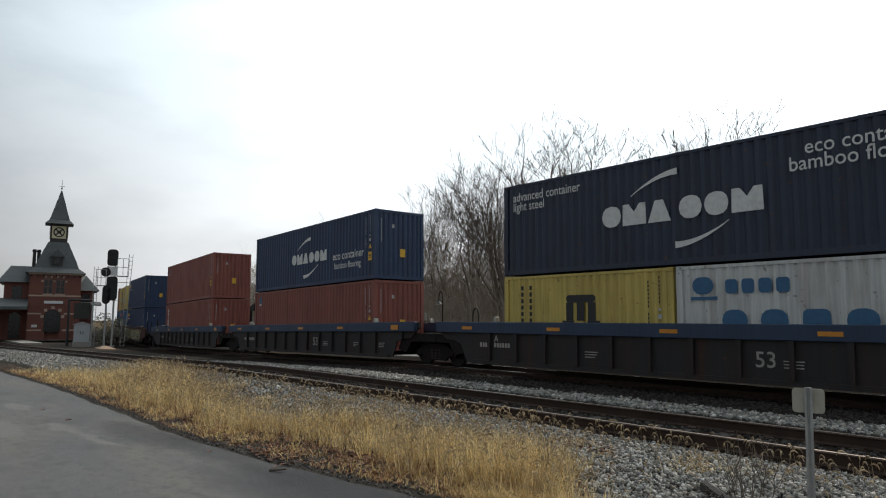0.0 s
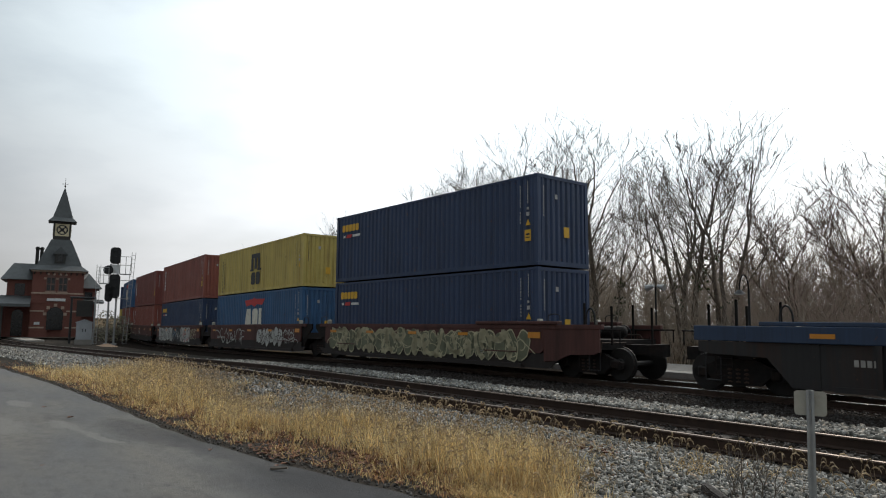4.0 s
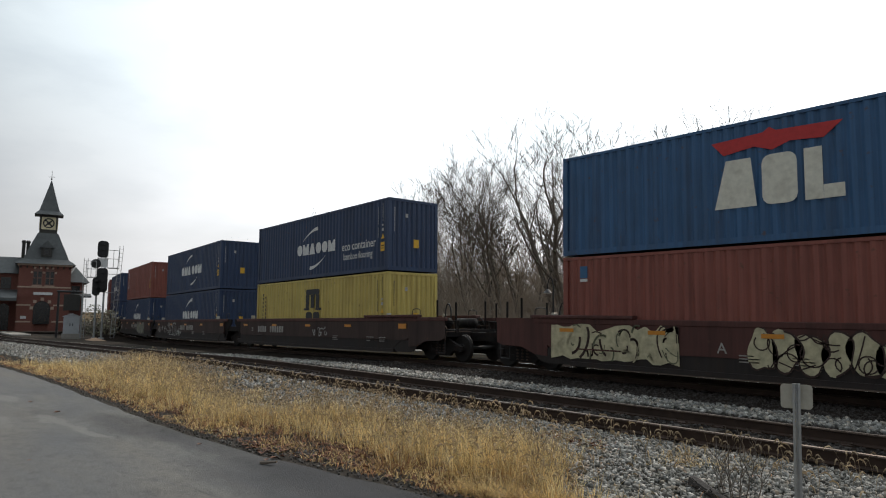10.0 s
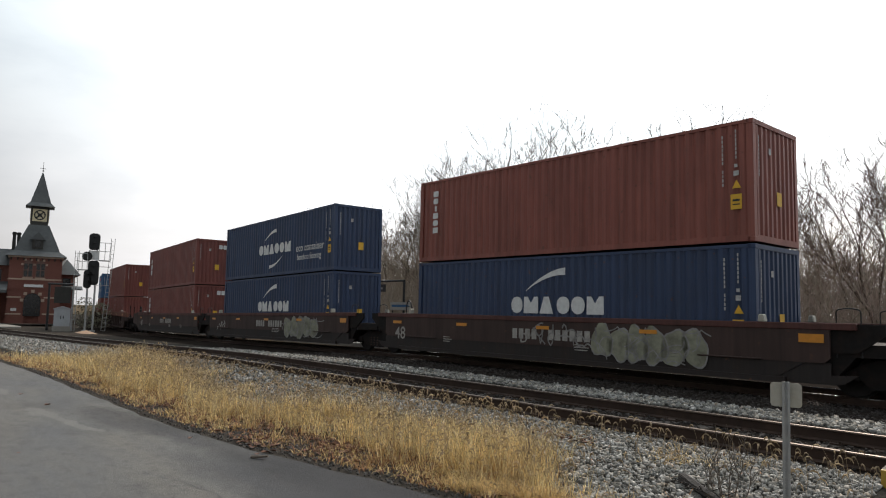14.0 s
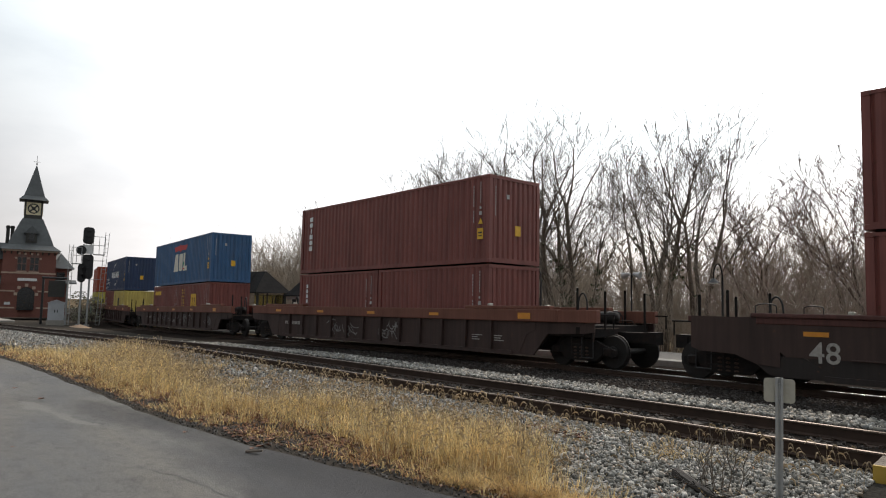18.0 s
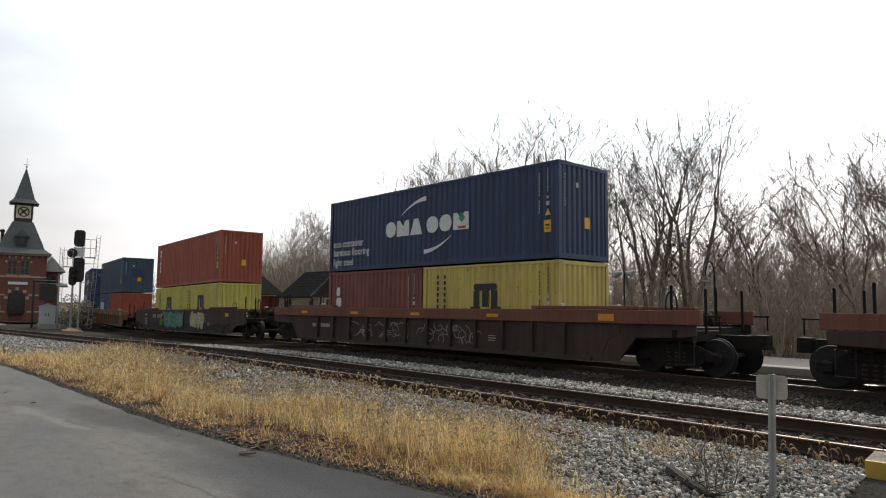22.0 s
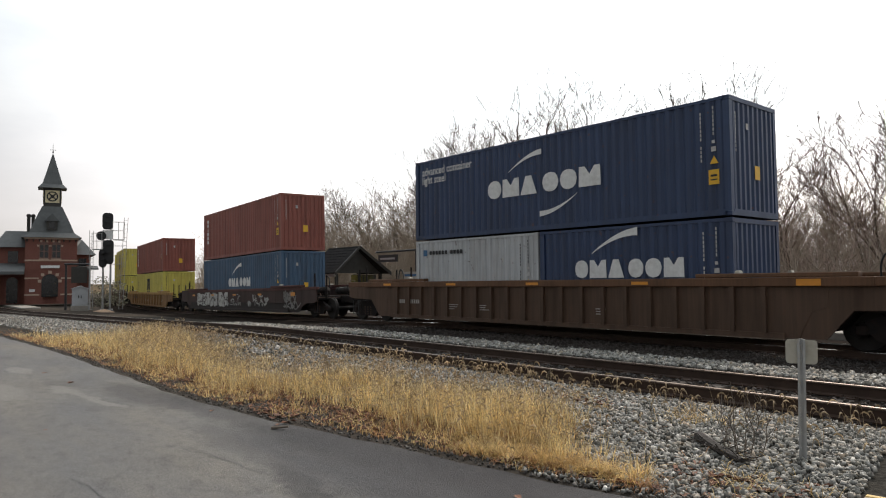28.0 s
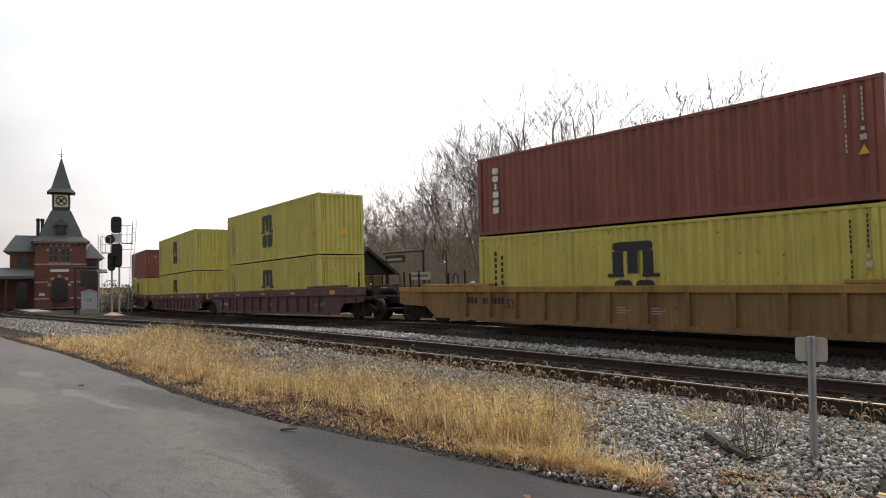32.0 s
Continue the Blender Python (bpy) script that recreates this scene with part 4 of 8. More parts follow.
def mark(c, style, L, H):
    """Owners' marks as plain shapes in their colours; other words lettered."""
    y, x0 = -CW - 0.004, -L / 2
    if style in ("cma", "cma_adv", "cma_eco", "cma_eco_left"):
        s, z = (0.86, 1.10) if style == "cma_eco" else (1.0, 1.15)
        x = x0 + (4.48 if style == "cma_eco" else 3.9)
        w = 0.62 if style != "cma_eco" else 0.50
        bl = blocks(x, z, [w, w * 1.2, w * 1.1], 0.58 * s, 0.05, "ovt") + blocks(x + 2.38 * (0.76 if style == "cma_eco" else 1), z, [w, w, w * 1.25], 0.58 * s, 0.07, "oov")
        decal(c, "owner_mark", bl, "decal_white", y)
        k = 0.9 if style == "cma_eco" else 1.0
        decal(c, "swoosh_upper", [swoosh(x0 + (5.05 if k < 1 else 4.85), z + 0.78 * s, 1.4, 0.48, False, 0.17)], "decal_white", y)
        decal(c, "swoosh_lower", [swoosh(x0 + (5.75 if k < 1 else 6.15), z - 0.64, 1.45, 0.5, True, 0.17)], "decal_white", y)
        if style == "cma_adv":
            words(c, "advanced container", x0 + 0.42, H - 0.55, 0.40, "decal_white", y, stretch=0.86)
            words(c, "light steel", x0 + 0.42, H - 0.86, 0.40, "decal_white", y, stretch=0.86)
        if style == "cma_eco":
            words(c, "eco container", x0 + 8.62, 1.02, 0.50, "decal_white", y, stretch=0.95)
            words(c, "bamboo flooring", x0 + 8.76, 0.62, 0.40, "decal_white", y, stretch=0.85)
        if style == "cma_eco_left":
            words(c, "eco container", x0 + 0.32, 0.98, 0.42, "decal_white", y, stretch=0.9)
            words(c, "bamboo flooring", x0 + 0.32, 0.62, 0.42, "decal_white", y, stretch=0.9)
            words(c, "light steel", x0 + 0.32, 0.22, 0.42, "decal_white", y, stretch=0.9)
    if style == "cma_right":
        words(c, "eco container", x0 + 9.37, H - 0.62, 0.46, "decal_white", y, stretch=0.95)
        words(c, "bamboo flooring", x0 + 9.02, H - 0.97, 0.46, "decal_white", y, stretch=0.95)
        mark(c, "cma_adv", L, H)
    if style == "cma20" or style == "cma_low":
        z, x = (1.18, x0 + 4.6) if style == "cma_low" else (1.18, x0 + 1.35)
        decal(c, "owner_mark", blocks(x, z, [0.46, 0.58, 0.52], 0.5, 0.05, "ovt") + blocks(x + 1.8, z, [0.46, 0.48, 0.58], 0.5, 0.06, "oov"), "decal_white", y)
        decal(c, "swoosh_upper", [swoosh(x + 0.6, z + 0.68, 1.5, 0.55, False, 0.22)], "decal_white", y)
    if style in ("msc", "msc20", "msc20_brown"):
        x, z = (x0 + 5.44, H - 1.33) if style == "msc" else (x0 + (2.55 if style == "msc20" else 2.6), 1.22)
        mat = "decal_yellow" if style == "msc20_brown" else "decal_black"
        w, h = (1.34, 0.84) if style == "msc" else (1.1, 0.72)
        bars = [rect(x + i * w * 0.36, z, w * 0.24, h * 0.719) for i in range(3)] + [rrect(x, z + h * 0.72, w * 0.96, h * 0.3, 0.15)]
        bars.append(rect(x - w * 0.13, z - 0.10, w * 0.4, 0.099))
        bars.append(rect(x + w * 0.7, z - 0.10, w * 0.4, 0.099))
        decal(c, "owner_mark", bars, mat, y)
        if style == "msc":
            decal(c, "owner_mark_lower", blocks(x + 0.03, z - 0.86, [0.6, 0.6], 0.68), mat, y)
            decal(c, "side_word", [rect(x0 + 0.75, H - 2.45 + 0.2 * i, 0.1, 0.13) for i in range(10)] + [rect(x0 + 1.05, H - 2.2 + 0.2 * i, 0.1, 0.13) for i in range(8)], mat, y)
        else:
            decal(c, "side_word", [rect(x0 + 0.75, 0.75 + 0.2 * i, 0.1, 0.13) for i in range(8)] + [rect(x0 + 1.1, 0.95 + 0.2 * i, 0.1, 0.13) for i in range(7)], mat, y)
    if style in ("apl", "apl_tag"):
        z = H - 2.05
        decal(c, "eagle_mark", [[(x0 + 4.65, H - 0.42), (x0 + 5.9, H - 0.36), (x0 + 6.05, H - 0.26), (x0 + 6.2, H - 0.36), (x0 + 7.6, H - 0.40),
                                 (x0 + 7.2, H - 0.72), (x0 + 6.5, H - 0.66), (x0 + 6.1, H - 0.80), (x0 + 5.7, H - 0.66), (x0 + 4.95, H - 0.76)]], "decal_red", y)
        decal(c, "owner_mark", [[(x0 + 4.7, z), (x0 + 5.0, z + 1.15), (x0 + 5.6, z + 1.15), (x0 + 5.72, z)], rrect(x0 + 5.85, z, 0.78, 1.15, 0.2),
                                rect(x0 + 6.78, z, 0.38, 1.15), rect(x0 + 7.164, z, 0.42, 0.3)], "decal_cream", y)
    if style == "apl20":
        decal(c, "owner_mark", blocks(x0 + 0.9, 1.1, [0.7, 0.6, 0.5], 0.7), "decal_cream", y)
        decal(c, "eagle_mark", [rect(x0 + 0.8, 1.95, 2.1, 0.2, 0.15)], "decal_red", y)
    if style == "triton":
        decal(c, "owner_mark", [rrect(x0 + (0.82 if i == 2 else 0.73), H - 0.60 - 0.26 * i, 0.10 if i == 2 else 0.27, 0.20, 0.07 if i in (1, 4) else 0.02) for i in range(6)], "decal_white", y)
    if style == "tex":
        decal(c, "owner_mark", [rrect(x0 + 0.62, H - 0.98 - 0.42 * i, 0.36 if i else 0.26, 0.36, 0.08) for i in range(3)], "decal_white", y)
        decal(c, "end_owner_mark", [rrect(-1.0 + 0.28 * i, H - 0.6, 0.24, 0.26, 0.05) for i in range(3)], "decal_white", None, "", L / 2 + 0.004)
    if style == "seaco":
        decal(c, "owner_mark", blocks(x0 + 0.5, H - 0.72, [0.24, 0.24, 0.24, 0.24, 0.24], 0.3, 0.03), "decal_yellow", y)
        decal(c, "owner_line", [rect(x0 + 0.6, H - 0.98, 0.16, 0.1), rect(x0 + 1.35, H - 0.98, 0.6, 0.1)], "decal_white", y)
        decal(c, "owner_line_red", [rect(x0 + 0.82, H - 1.0, 0.42, 0.14, 0.06)], "decal_red", y)
    if style == "badge":
        decal(c, "owner_badge", [rect(x0 + 0.62, H - 0.62, 0.26, 0.34)], "decal_blue", y)
        decal(c, "owner_badge_base", [rect(x0 + 0.62, H - 0.72, 0.26, 0.08)], "decal_white", y)
    if style == "cosco":
        decal(c, "line_mark", [rrect(x0 + 0.45, H - 0.72, 0.55, 0.42, 0.2), rect(x0 + 0.4, H - 0.86, 0.7, 0.08)] + blocks(x0 + 1.3, H - 0.72, [0.3, 0.3, 0.3, 0.3], 0.34, 0.1), "decal_blue", y)
        decal(c, "owner_mark", blocks(x0 + 1.2, H - 1.62, [0.62, 0.62, 0.58, 0.62], 0.52, 0.3, "oobo"), "decal_blue", y)
    if style == "maersk":
        decal(c, "owner_mark", blocks(x0 + 0.8, H - 0.52, [0.14] * 6 + [-0.1] + [0.14] * 4, 0.14, 0.03), "decal_black", y)
        decal(c, "owner_star", [rrect(x0 + 0.45, H - 0.56, 0.22, 0.22, 0.04)], "decal_blue", y)
    if style == "patched":
        decal(c, "repaint_patch", [rect(-0.5, H - 1.65, 0.95, 0.75)], "navy", None, "darker blue repainted patch", L / 2 + 0.006)
        decal(c, "owner_mark", blocks(x0 + 0.45, H - 0.5, [0.16, 0.16, 0.16, 0.16], 0.17, 0.03), "decal_worn", y)
    if style in ("apl_tag", "cma_eco_left"):
        tx, tz = (x0 + 6.85, H - 1.6) if style == "apl_tag" else (x0 + 8.1, 1.55)
        decal(c, "green_tag", [[(tx, tz - 0.17), (tx + 0.17, tz), (tx, tz + 0.17), (tx - 0.17, tz)]], "decal_green", y - 0.003)
        decal(c, "orange_tag", [rect(tx - 0.2, tz - 0.36, 0.4, 0.08)], "decal_red", y - 0.003)
    if style == "marks":
        decal(c, "owner_mark", [rect(x0 + 0.62, H - 0.62 - 0.22 * i, 0.14, 0.16) for i in range(5)], "decal_white", y)
    if style == "touax":
        decal(c, "owner_mark", blocks(x0 + 0.45, H - 0.62, [0.3, 0.26, 0.26, 0.26, 0.28], 0.28, 0.03), "decal_yellow", y)


def container(length, height, colour, style, label, off, x, z):
    """One steel box: off = distance along the train of the pair's leading end, x = its middle from the pair's middle."""
    root = tagged(new("shipping_container"), label, "shipping container", "containers on the train")
    for name, me in container_meshes(length, height, colour):
        put(name, me, root)
    mark(root, style, length, height)
    small_marks(root, length, height, "decal_black" if colour in ("yellow", "lemon", "white", "grey") else "decal_worn")
    MOVERS.append((root, off - L40 / 2, 6.0, z, x))
    return root


TOPLBL = {"navy": "navy blue", "slate": "slate blue", "ink": "dark grey-blue", "apl": "mid blue", "red": "oxide red", "maroon": "dark maroon",
          "orange": "orange red", "yellow": "yellow", "lemon": "lemon yellow", "white": "weathered white", "grey": "light grey"}
TOPLBL["steel_blue"] = "faded grey-blue"
STYLE_WORDS = {"patched": "a repainted end patch", "apl_tag": "red and cream marks", "marks": "small white upright marks", "cma": "white mark and swooshes", "cma_adv": "white lettering, swooshes", "cma_eco": "white lettering, swooshes",
               "cma_eco_left": "white lettering, swooshes", "cma_right": "white lettering, swooshes", "cma_low": "white mark and swoosh",
               "cma20": "white mark and swoosh", "msc": "black block mark", "msc20": "black block mark", "msc20_brown": "yellow block mark",
               "apl": "red and cream marks", "apl20": "cream mark", "triton": "white upright mark", "tex": "white upright mark",
               "seaco": "orange mark", "badge": "small badge", "cosco": "blue marks", "maersk": "black mark", "touax": "yellow mark", "": "no large marks"}


def stack(off, low, high, low_h=HC, high_h=HC):
    """A lower box, or a pair of 20 ft boxes, and the box on top."""
    if len(low) == 1:
        col, st = low[0]
        container(L40, low_h, col, st, f"{TOPLBL[col]} steel container with {STYLE_WORDS[st]}, seated low", off, 0, BASE)
    else:
        low_h = STD
        for i, (col, st) in enumerate(low):
            container(L20, STD, col, st, f"short {TOPLBL[col]} steel container with {STYLE_WORDS[st]}", off, (-1, 1)[i] * 3.065, BASE)
    col, st = high
    container(L40, high_h, col, st, f"{TOPLBL[col]} steel container with {STYLE_WORDS[st]}, stacked on top", off, 0, BASE + low_h + GAP)


OFF = [196.57, 177.05, 157.61, 135.79, 120.44, 105.14, 89.74, 74.32, 53.52, 35.66, 17.96, -0.01, -17.52, -40.39, -63.77, -87.3,
       -111.08, -134.88, -157.92, -181.37, -204.84, -228.13, -247.55, -266.97]
stack(OFF[0], [("yellow", "msc20"), ("white", "cosco")], ("ink", "cma_right"))
stack(OFF[1], [("red", "badge")], ("navy", "cma_eco"))
stack(OFF[2], [("red", "triton")], ("red", "badge"))
stack(OFF[3], [("navy", "seaco")], ("navy", "seaco"))
stack(OFF[4], [("apl", "apl")], ("yellow", "msc"), HC, STD)
stack(OFF[5], [("navy", "seaco")], ("red", "triton"))
stack(OFF[6], [("red", "triton")], ("maroon", "tex"))
stack(OFF[7], [("red", "badge")], ("apl", "apl"))
stack(OFF[8], [("yellow", "msc")], ("navy", "cma_eco"))
stack(OFF[9], [("navy", "cma_low")], ("navy", "cma"))
stack(OFF[10], [("navy", "cma_low")], ("red", "triton"))
stack(OFF[11], [("navy", "cma_low")], ("navy", "cma_eco"))
stack(OFF[12], [("maroon", "tex")], ("maroon", "tex"))
stack(OFF[13], [("maroon", "marks"), ("maroon", "")], ("maroon", "triton"))
stack(OFF[14], [("maroon", "touax"), ("maroon", "msc20_brown")], ("apl", "apl_tag"))
stack(OFF[15], [("maroon", "tex"), ("yellow", "msc20")], ("navy", "cma_eco_left"))
stack(OFF[16], [("lemon", "msc20"), ("lemon", "msc20")], ("orange", "triton"))
stack(OFF[17], [("apl", "apl20"), ("orange", "")], ("slate", "patched"))
stack(OFF[18], [("grey", "maersk"), ("navy", "cma20")], ("navy", "cma_adv"))
stack(OFF[19], [("steel_blue", "cma_low")], ("red", "triton"))
stack(OFF[20], [("lemon", "msc")], ("red", "triton"), STD, STD)
stack(OFF[21], [("lemon", "msc")], ("lemon", "msc"), STD, HC)
stack(OFF[22], [("lemon", "msc")], ("lemon", "msc"), STD, HC)
stack(OFF[23], [("lemon", "msc")], ("red", ""), STD, STD)

# ---------------------------------------------------------------- the train: well cars
WELL = {}


def truck_meshes():
    if "truck" in WELL:
        return WELL["truck"]
    out = {}
    bm = bmesh.new()
    outline = [(-1.12, 0.52), (-1.12, 0.36), (-0.98, 0.30), (-0.78, 0.42), (-0.52, 0.20), (0.52, 0.20), (0.78, 0.42), (0.98, 0.30), (1.12, 0.36),
               (1.12, 0.52), (0.72, 0.66), (0.42, 0.80), (-0.42, 0.80), (-0.72, 0.66)]
    prism(bm, outline, 1, -0.06, 0.06)
    out["side_frame"] = mesh_of("side_frame", bm, "steel")
    bm = bmesh.new()
    rings = []
    for k in range(16):
        r = 0.085 if k % 4 < 2 else 0.06
        z = 0.25 + 0.36 * k / 15
        rings.append([bm.verts.new((r * math.cos(6.2832 * q / 8), r * math.sin(6.2832 * q / 8), z)) for q in range(8)])
    for lo, hi in zip(rings, rings[1:]):
        for q in range(8):
            bm.faces.new((lo[q], lo[(q + 1) % 8], hi[(q + 1) % 8], hi[q]))
    out["spring"] = mesh_of("spring", bm, "rail_side")
    bm = bmesh.new()
    box(bm, -0.22, -1.05, 0.42, 0.22, 1.05, 0.68)
    bmesh.ops.bevel(bm, geom=bm.edges[:], offset=0.03, segments=1, affect="EDGES")
    out["bolster"] = mesh_of("bolster", bm, "steel")
    bm = bmesh.new()
    tube(bm, (0, -1.0, 0), (0, 1.0, 0), 0.08, None, 8)
    for s in (-1, 1):
        tube(bm, (0, s * 0.72, 0), (0, s * 0.80, 0), 0.46, 0.44, 20)
        tube(bm, (0, s * 0.68, 0), (0, s * 0.72, 0), 0.485, 0.485, 20)
        tube(bm, (0, s * 0.80, 0), (0, s * 0.84, 0), 0.17, 0.14, 10)
        for k in range(3):
            a = 2 * math.pi * k / 3
            tube(bm, (0.22 * math.cos(a), s * 0.80, 0.22 * math.sin(a)), (0.22 * math.cos(a), s * 0.812, 0.22 * math.sin(a)), 0.04, None, 6)
    out["wheelset"] = mesh_of("wheelset", bm, "wheel")
    bm = bmesh.new()
    box(bm, -0.13, -0.1, -0.12, 0.13, 0.1, 0.13)
    bmesh.ops.bevel(bm, geom=bm.edges[:], offset=0.04, segments=1, affect="EDGES")
    out["axle_box"] = mesh_of("axle_box", bm, "steel")
    WELL["truck"] = out
    return out


def truck(car, x, mid):
    ms = truck_meshes()
    t = put("truck", ms["bolster"], car, pose(x, 0, 0))
    for s in (-1, 1):
        put("side_frame", ms["side_frame"], t, pose(0, s * 1.0, 0))
        for x1 in (-0.2, 0.0, 0.2):
            put("spring", ms["spring"], t, pose(x1, s * 1.0, 0))
        for a in (-0.89, 0.89):
            put("axle_box", ms["axle_box"], t, pose(a, s * 1.0, 0.46))
    for a in (-0.89, 0.89):
        w = put("wheelset", ms["wheelset"], t, pose(a, 0, 0.46))
        WHEELS.append((w, a, mid + x + a))


def side_outline(half, z0, z1, cut):
    """A well side: full depth in the middle, with sloped lower corners."""
    return [(-half, z1), (-half, z1 - 0.62), (-half + 0.55 * cut, z1 - 0.74), (-half + cut, z0), (half - cut, z0), (half - 0.55 * cut, z1 - 0.74), (half, z1 - 0.62), (half, z1)]


def well_meshes(kind, half, side_col, chord_col, top, deep=0.36):
    key = (kind, half, side_col, chord_col, top, deep)
    if key in WELL:
        return WELL[key]
    out = {}
    z0 = 0.26
    bm = bmesh.new()
    if kind == "rib":
        prism(bm, side_outline(half, z0, top, 0.62), 1, -0.03, 0.03)
    else:
        prism(bm, [(-half, top), (-half, 0.80), (-half + 0.12, 0.70), (half - 0.12, 0.70), (half, 0.80), (half, top)], 1, -0.03, 0.03)
    out["side"] = mesh_of("side", bm, side_col)
    if kind == "smooth":
        bm = bmesh.new()
        prism(bm, [(-half + 0.5, 0.705), (-half + 1.25, z0), (half - 1.25, z0), (half - 0.5, 0.705)], 1, -0.012, 0.03)
        out["lower_side"] = mesh_of("lower_side", bm, "w_low")
        bm = bmesh.new()
        box(bm, -0.75, -0.07, 0.70, 0.75, -0.025, 0.735)
        bmesh.ops.bevel(bm, geom=bm.edges[:], offset=0.01, segments=1, affect="EDGES")
        out["side_ledge"] = mesh_of("side_ledge", bm, side_col)
    bm = bmesh.new()
    if kind == "rib":
        box(bm, -half - 0.9, -0.14, top - deep, half + 0.9, 0.05, top)
        bmesh.ops.bevel(bm, geom=bm.edges[:], offset=0.015, segments=1, affect="EDGES")
    else:
        box(bm, -half - 0.5, -0.07, top - 0.14, half + 0.5, 0.06, top + 0.002)
        bmesh.ops.bevel(bm, geom=bm.edges[:], offset=0.012, segments=1, affect="EDGES")
    out["top_chord"] = mesh_of("top_chord", bm, chord_col)
    bm = bmesh.new()
    box(bm, -half + 0.9, -0.10, z0 - 0.02, half - 0.9, 0.10, z0 + 0.10)
    out["bottom_chord"] = mesh_of("bottom_chord", bm, side_col if kind == "rib" else "w_low")
    bm = bmesh.new()
    prism(bm, [(-0.05, z0 + 0.1), (0.05, z0 + 0.1), (0.06, top - deep), (-0.06, top - deep)], 1, -0.13, -0.03)
    out["rib"] = mesh_of("rib", bm, side_col)
    bm = bmesh.new()
    box(bm, -0.35, -1.4, 0.24, 0.35, 1.4, 0.36)
    out["floor_beam"] = mesh_of("floor_beam", bm, "steel")
    bm = bmesh.new()
    # end deck, from the well's end to the body bolster, for the leading end (mirrored by a half turn)
    prism(bm, [(-0.15, 0.55), (0.15, top - 0.42), (2.2, top - 0.42), (2.2, 0.85), (0.7, 0.85), (0.35, 0.45)], 1, -1.35, 1.35)
    out["end_deck"] = mesh_of("end_deck", bm, "steel")
    bm = bmesh.new()
    prism(bm, [(0, top - 0.02), (1.25, top - 0.02), (1.25, top - 0.22), (0.75, top - 0.60), (0.3, top - 0.62)], 1, -0.04, 0.04)
    out["gusset"] = mesh_of("gusset", bm, side_col if kind == "rib" else "steel")
    bm = bmesh.new()
    if kind == "rib":
        prism(bm, [(-0.40, top - deep - 0.002), (2.35, top - deep - 0.002), (2.35, top - 0.60), (2.05, top - 0.66), (0.72, top - 0.70), (0.18, 0.262), (-0.40, 0.262)], 1, -0.018, 0.042)
    else:
        prism(bm, [(0.252, top), (2.3, top), (2.3, 0.80), (2.1, 0.72), (1.25, 0.69), (0.75, 0.50), (0.252, 0.46)], 1, -0.028, 0.03)
    out["end_side"] = mesh_of("end_side", bm, side_col)
    bm = bmesh.new()
    prism(bm, [(-1.06, 0.262), (-0.22, 0.703), (0.248, 0.703), (0.248, 0.45), (0.75, 0.49), (0.5, 0.30), (0.3, 0.262)], 1, -0.010, 0.028)
    out["lower_end"] = mesh_of("lower_end", bm, "w_low")
    bm = bmesh.new()
    if kind == "rib":
        box(bm, 1.154, -0.138, top - deep + 0.005, 2.5, 0.048, top - 0.004)
    else:
        box(bm, 0.754, -0.072, top - 0.13, 2.4, 0.058, top - 0.002)
    bmesh.ops.bevel(bm, geom=bm.edges[:], offset=0.012, segments=1, affect="EDGES")
    out["end_chord"] = mesh_of("end_chord", bm, chord_col)
    bm = bmesh.new()
    bent_tube(bm, [(0.46, 0, top - 0.7), (0.46, 0, top + 0.2)] + [(0.23 + 0.23 * math.cos(math.pi * i / 8), 0, top + 0.24 + 0.07 * math.sin(math.pi * i / 8)) for i in range(9)] + [(0, 0, top + 0.2), (0, 0, top - 0.7)], 0.014)
    out["grab_iron"] = mesh_of("grab_iron", bm, "black")
    bm = bmesh.new()
    tube(bm, (0.55, -0.45, top - 0.20), (1.35, -0.45, top - 0.20), 0.20, None, 12)
    tube(bm, (1.35, -0.45, top - 0.20), (1.55, -0.45, top - 0.20), 0.06, None, 8)
    box(bm, 0.6, -0.62, top - 0.42, 0.75, -0.28, top - 0.3)
    box(bm, 1.15, -0.62, top - 0.42, 1.3, -0.28, top - 0.3)
    out["brake_cylinder"] = mesh_of("brake_cylinder", bm, "steel", True)
    bm = bmesh.new()
    box(bm, -0.03, -0.03, top - 0.45, 0.03, 0.03, top + 0.62)
    bmesh.ops.bevel(bm, geom=bm.edges[:], offset=0.012, segments=1, affect="EDGES")
    out["guide_post"] = mesh_of("guide_post", bm, "steel")
    bm = bmesh.new()
    tube(bm, (0.2, 0, top - 0.14), (2.9, 0, top - 0.14), 0.022, None, 6)
    for x in (0.25, 1.55, 2.85):
        tube(bm, (x, 0, top - 0.5), (x, 0, top - 0.14), 0.02, None, 6)
    out["handrail"] = mesh_of("handrail", bm, "steel")
    bm = bmesh.new()
    box(bm, -2.7, -0.13, top + 0.004, 0.85, 0.12, top + 0.10)
    bmesh.ops.bevel(bm, geom=bm.edges[:], offset=0.015, segments=1, affect="EDGES")
    out["end_plate"] = mesh_of("end_plate", bm, chord_col)
    bm = bmesh.new()
    bent_tube(bm, [(1.16, -0.2, top - 0.4)] + [(1.0 + 0.16 * math.cos(math.pi * i / 12), -0.2, top + 0.15 + 0.35 * math.sin(math.pi * i / 12)) for i in range(13)] + [(0.84, -0.2, top - 0.4)], 0.025)
    out["hose_loop"] = mesh_of("hose_loop", bm, "black", True)
    bm = bmesh.new()
    box(bm, 2.2, -0.16, 0.72, 3.1, 0.16, 1.0)
    prism(bm, [(3.1, -0.22), (3.45, -0.22), (3.5, -0.05), (3.35, 0.05), (3.42, 0.2), (3.1, 0.2)], 2, 0.68, 1.02)
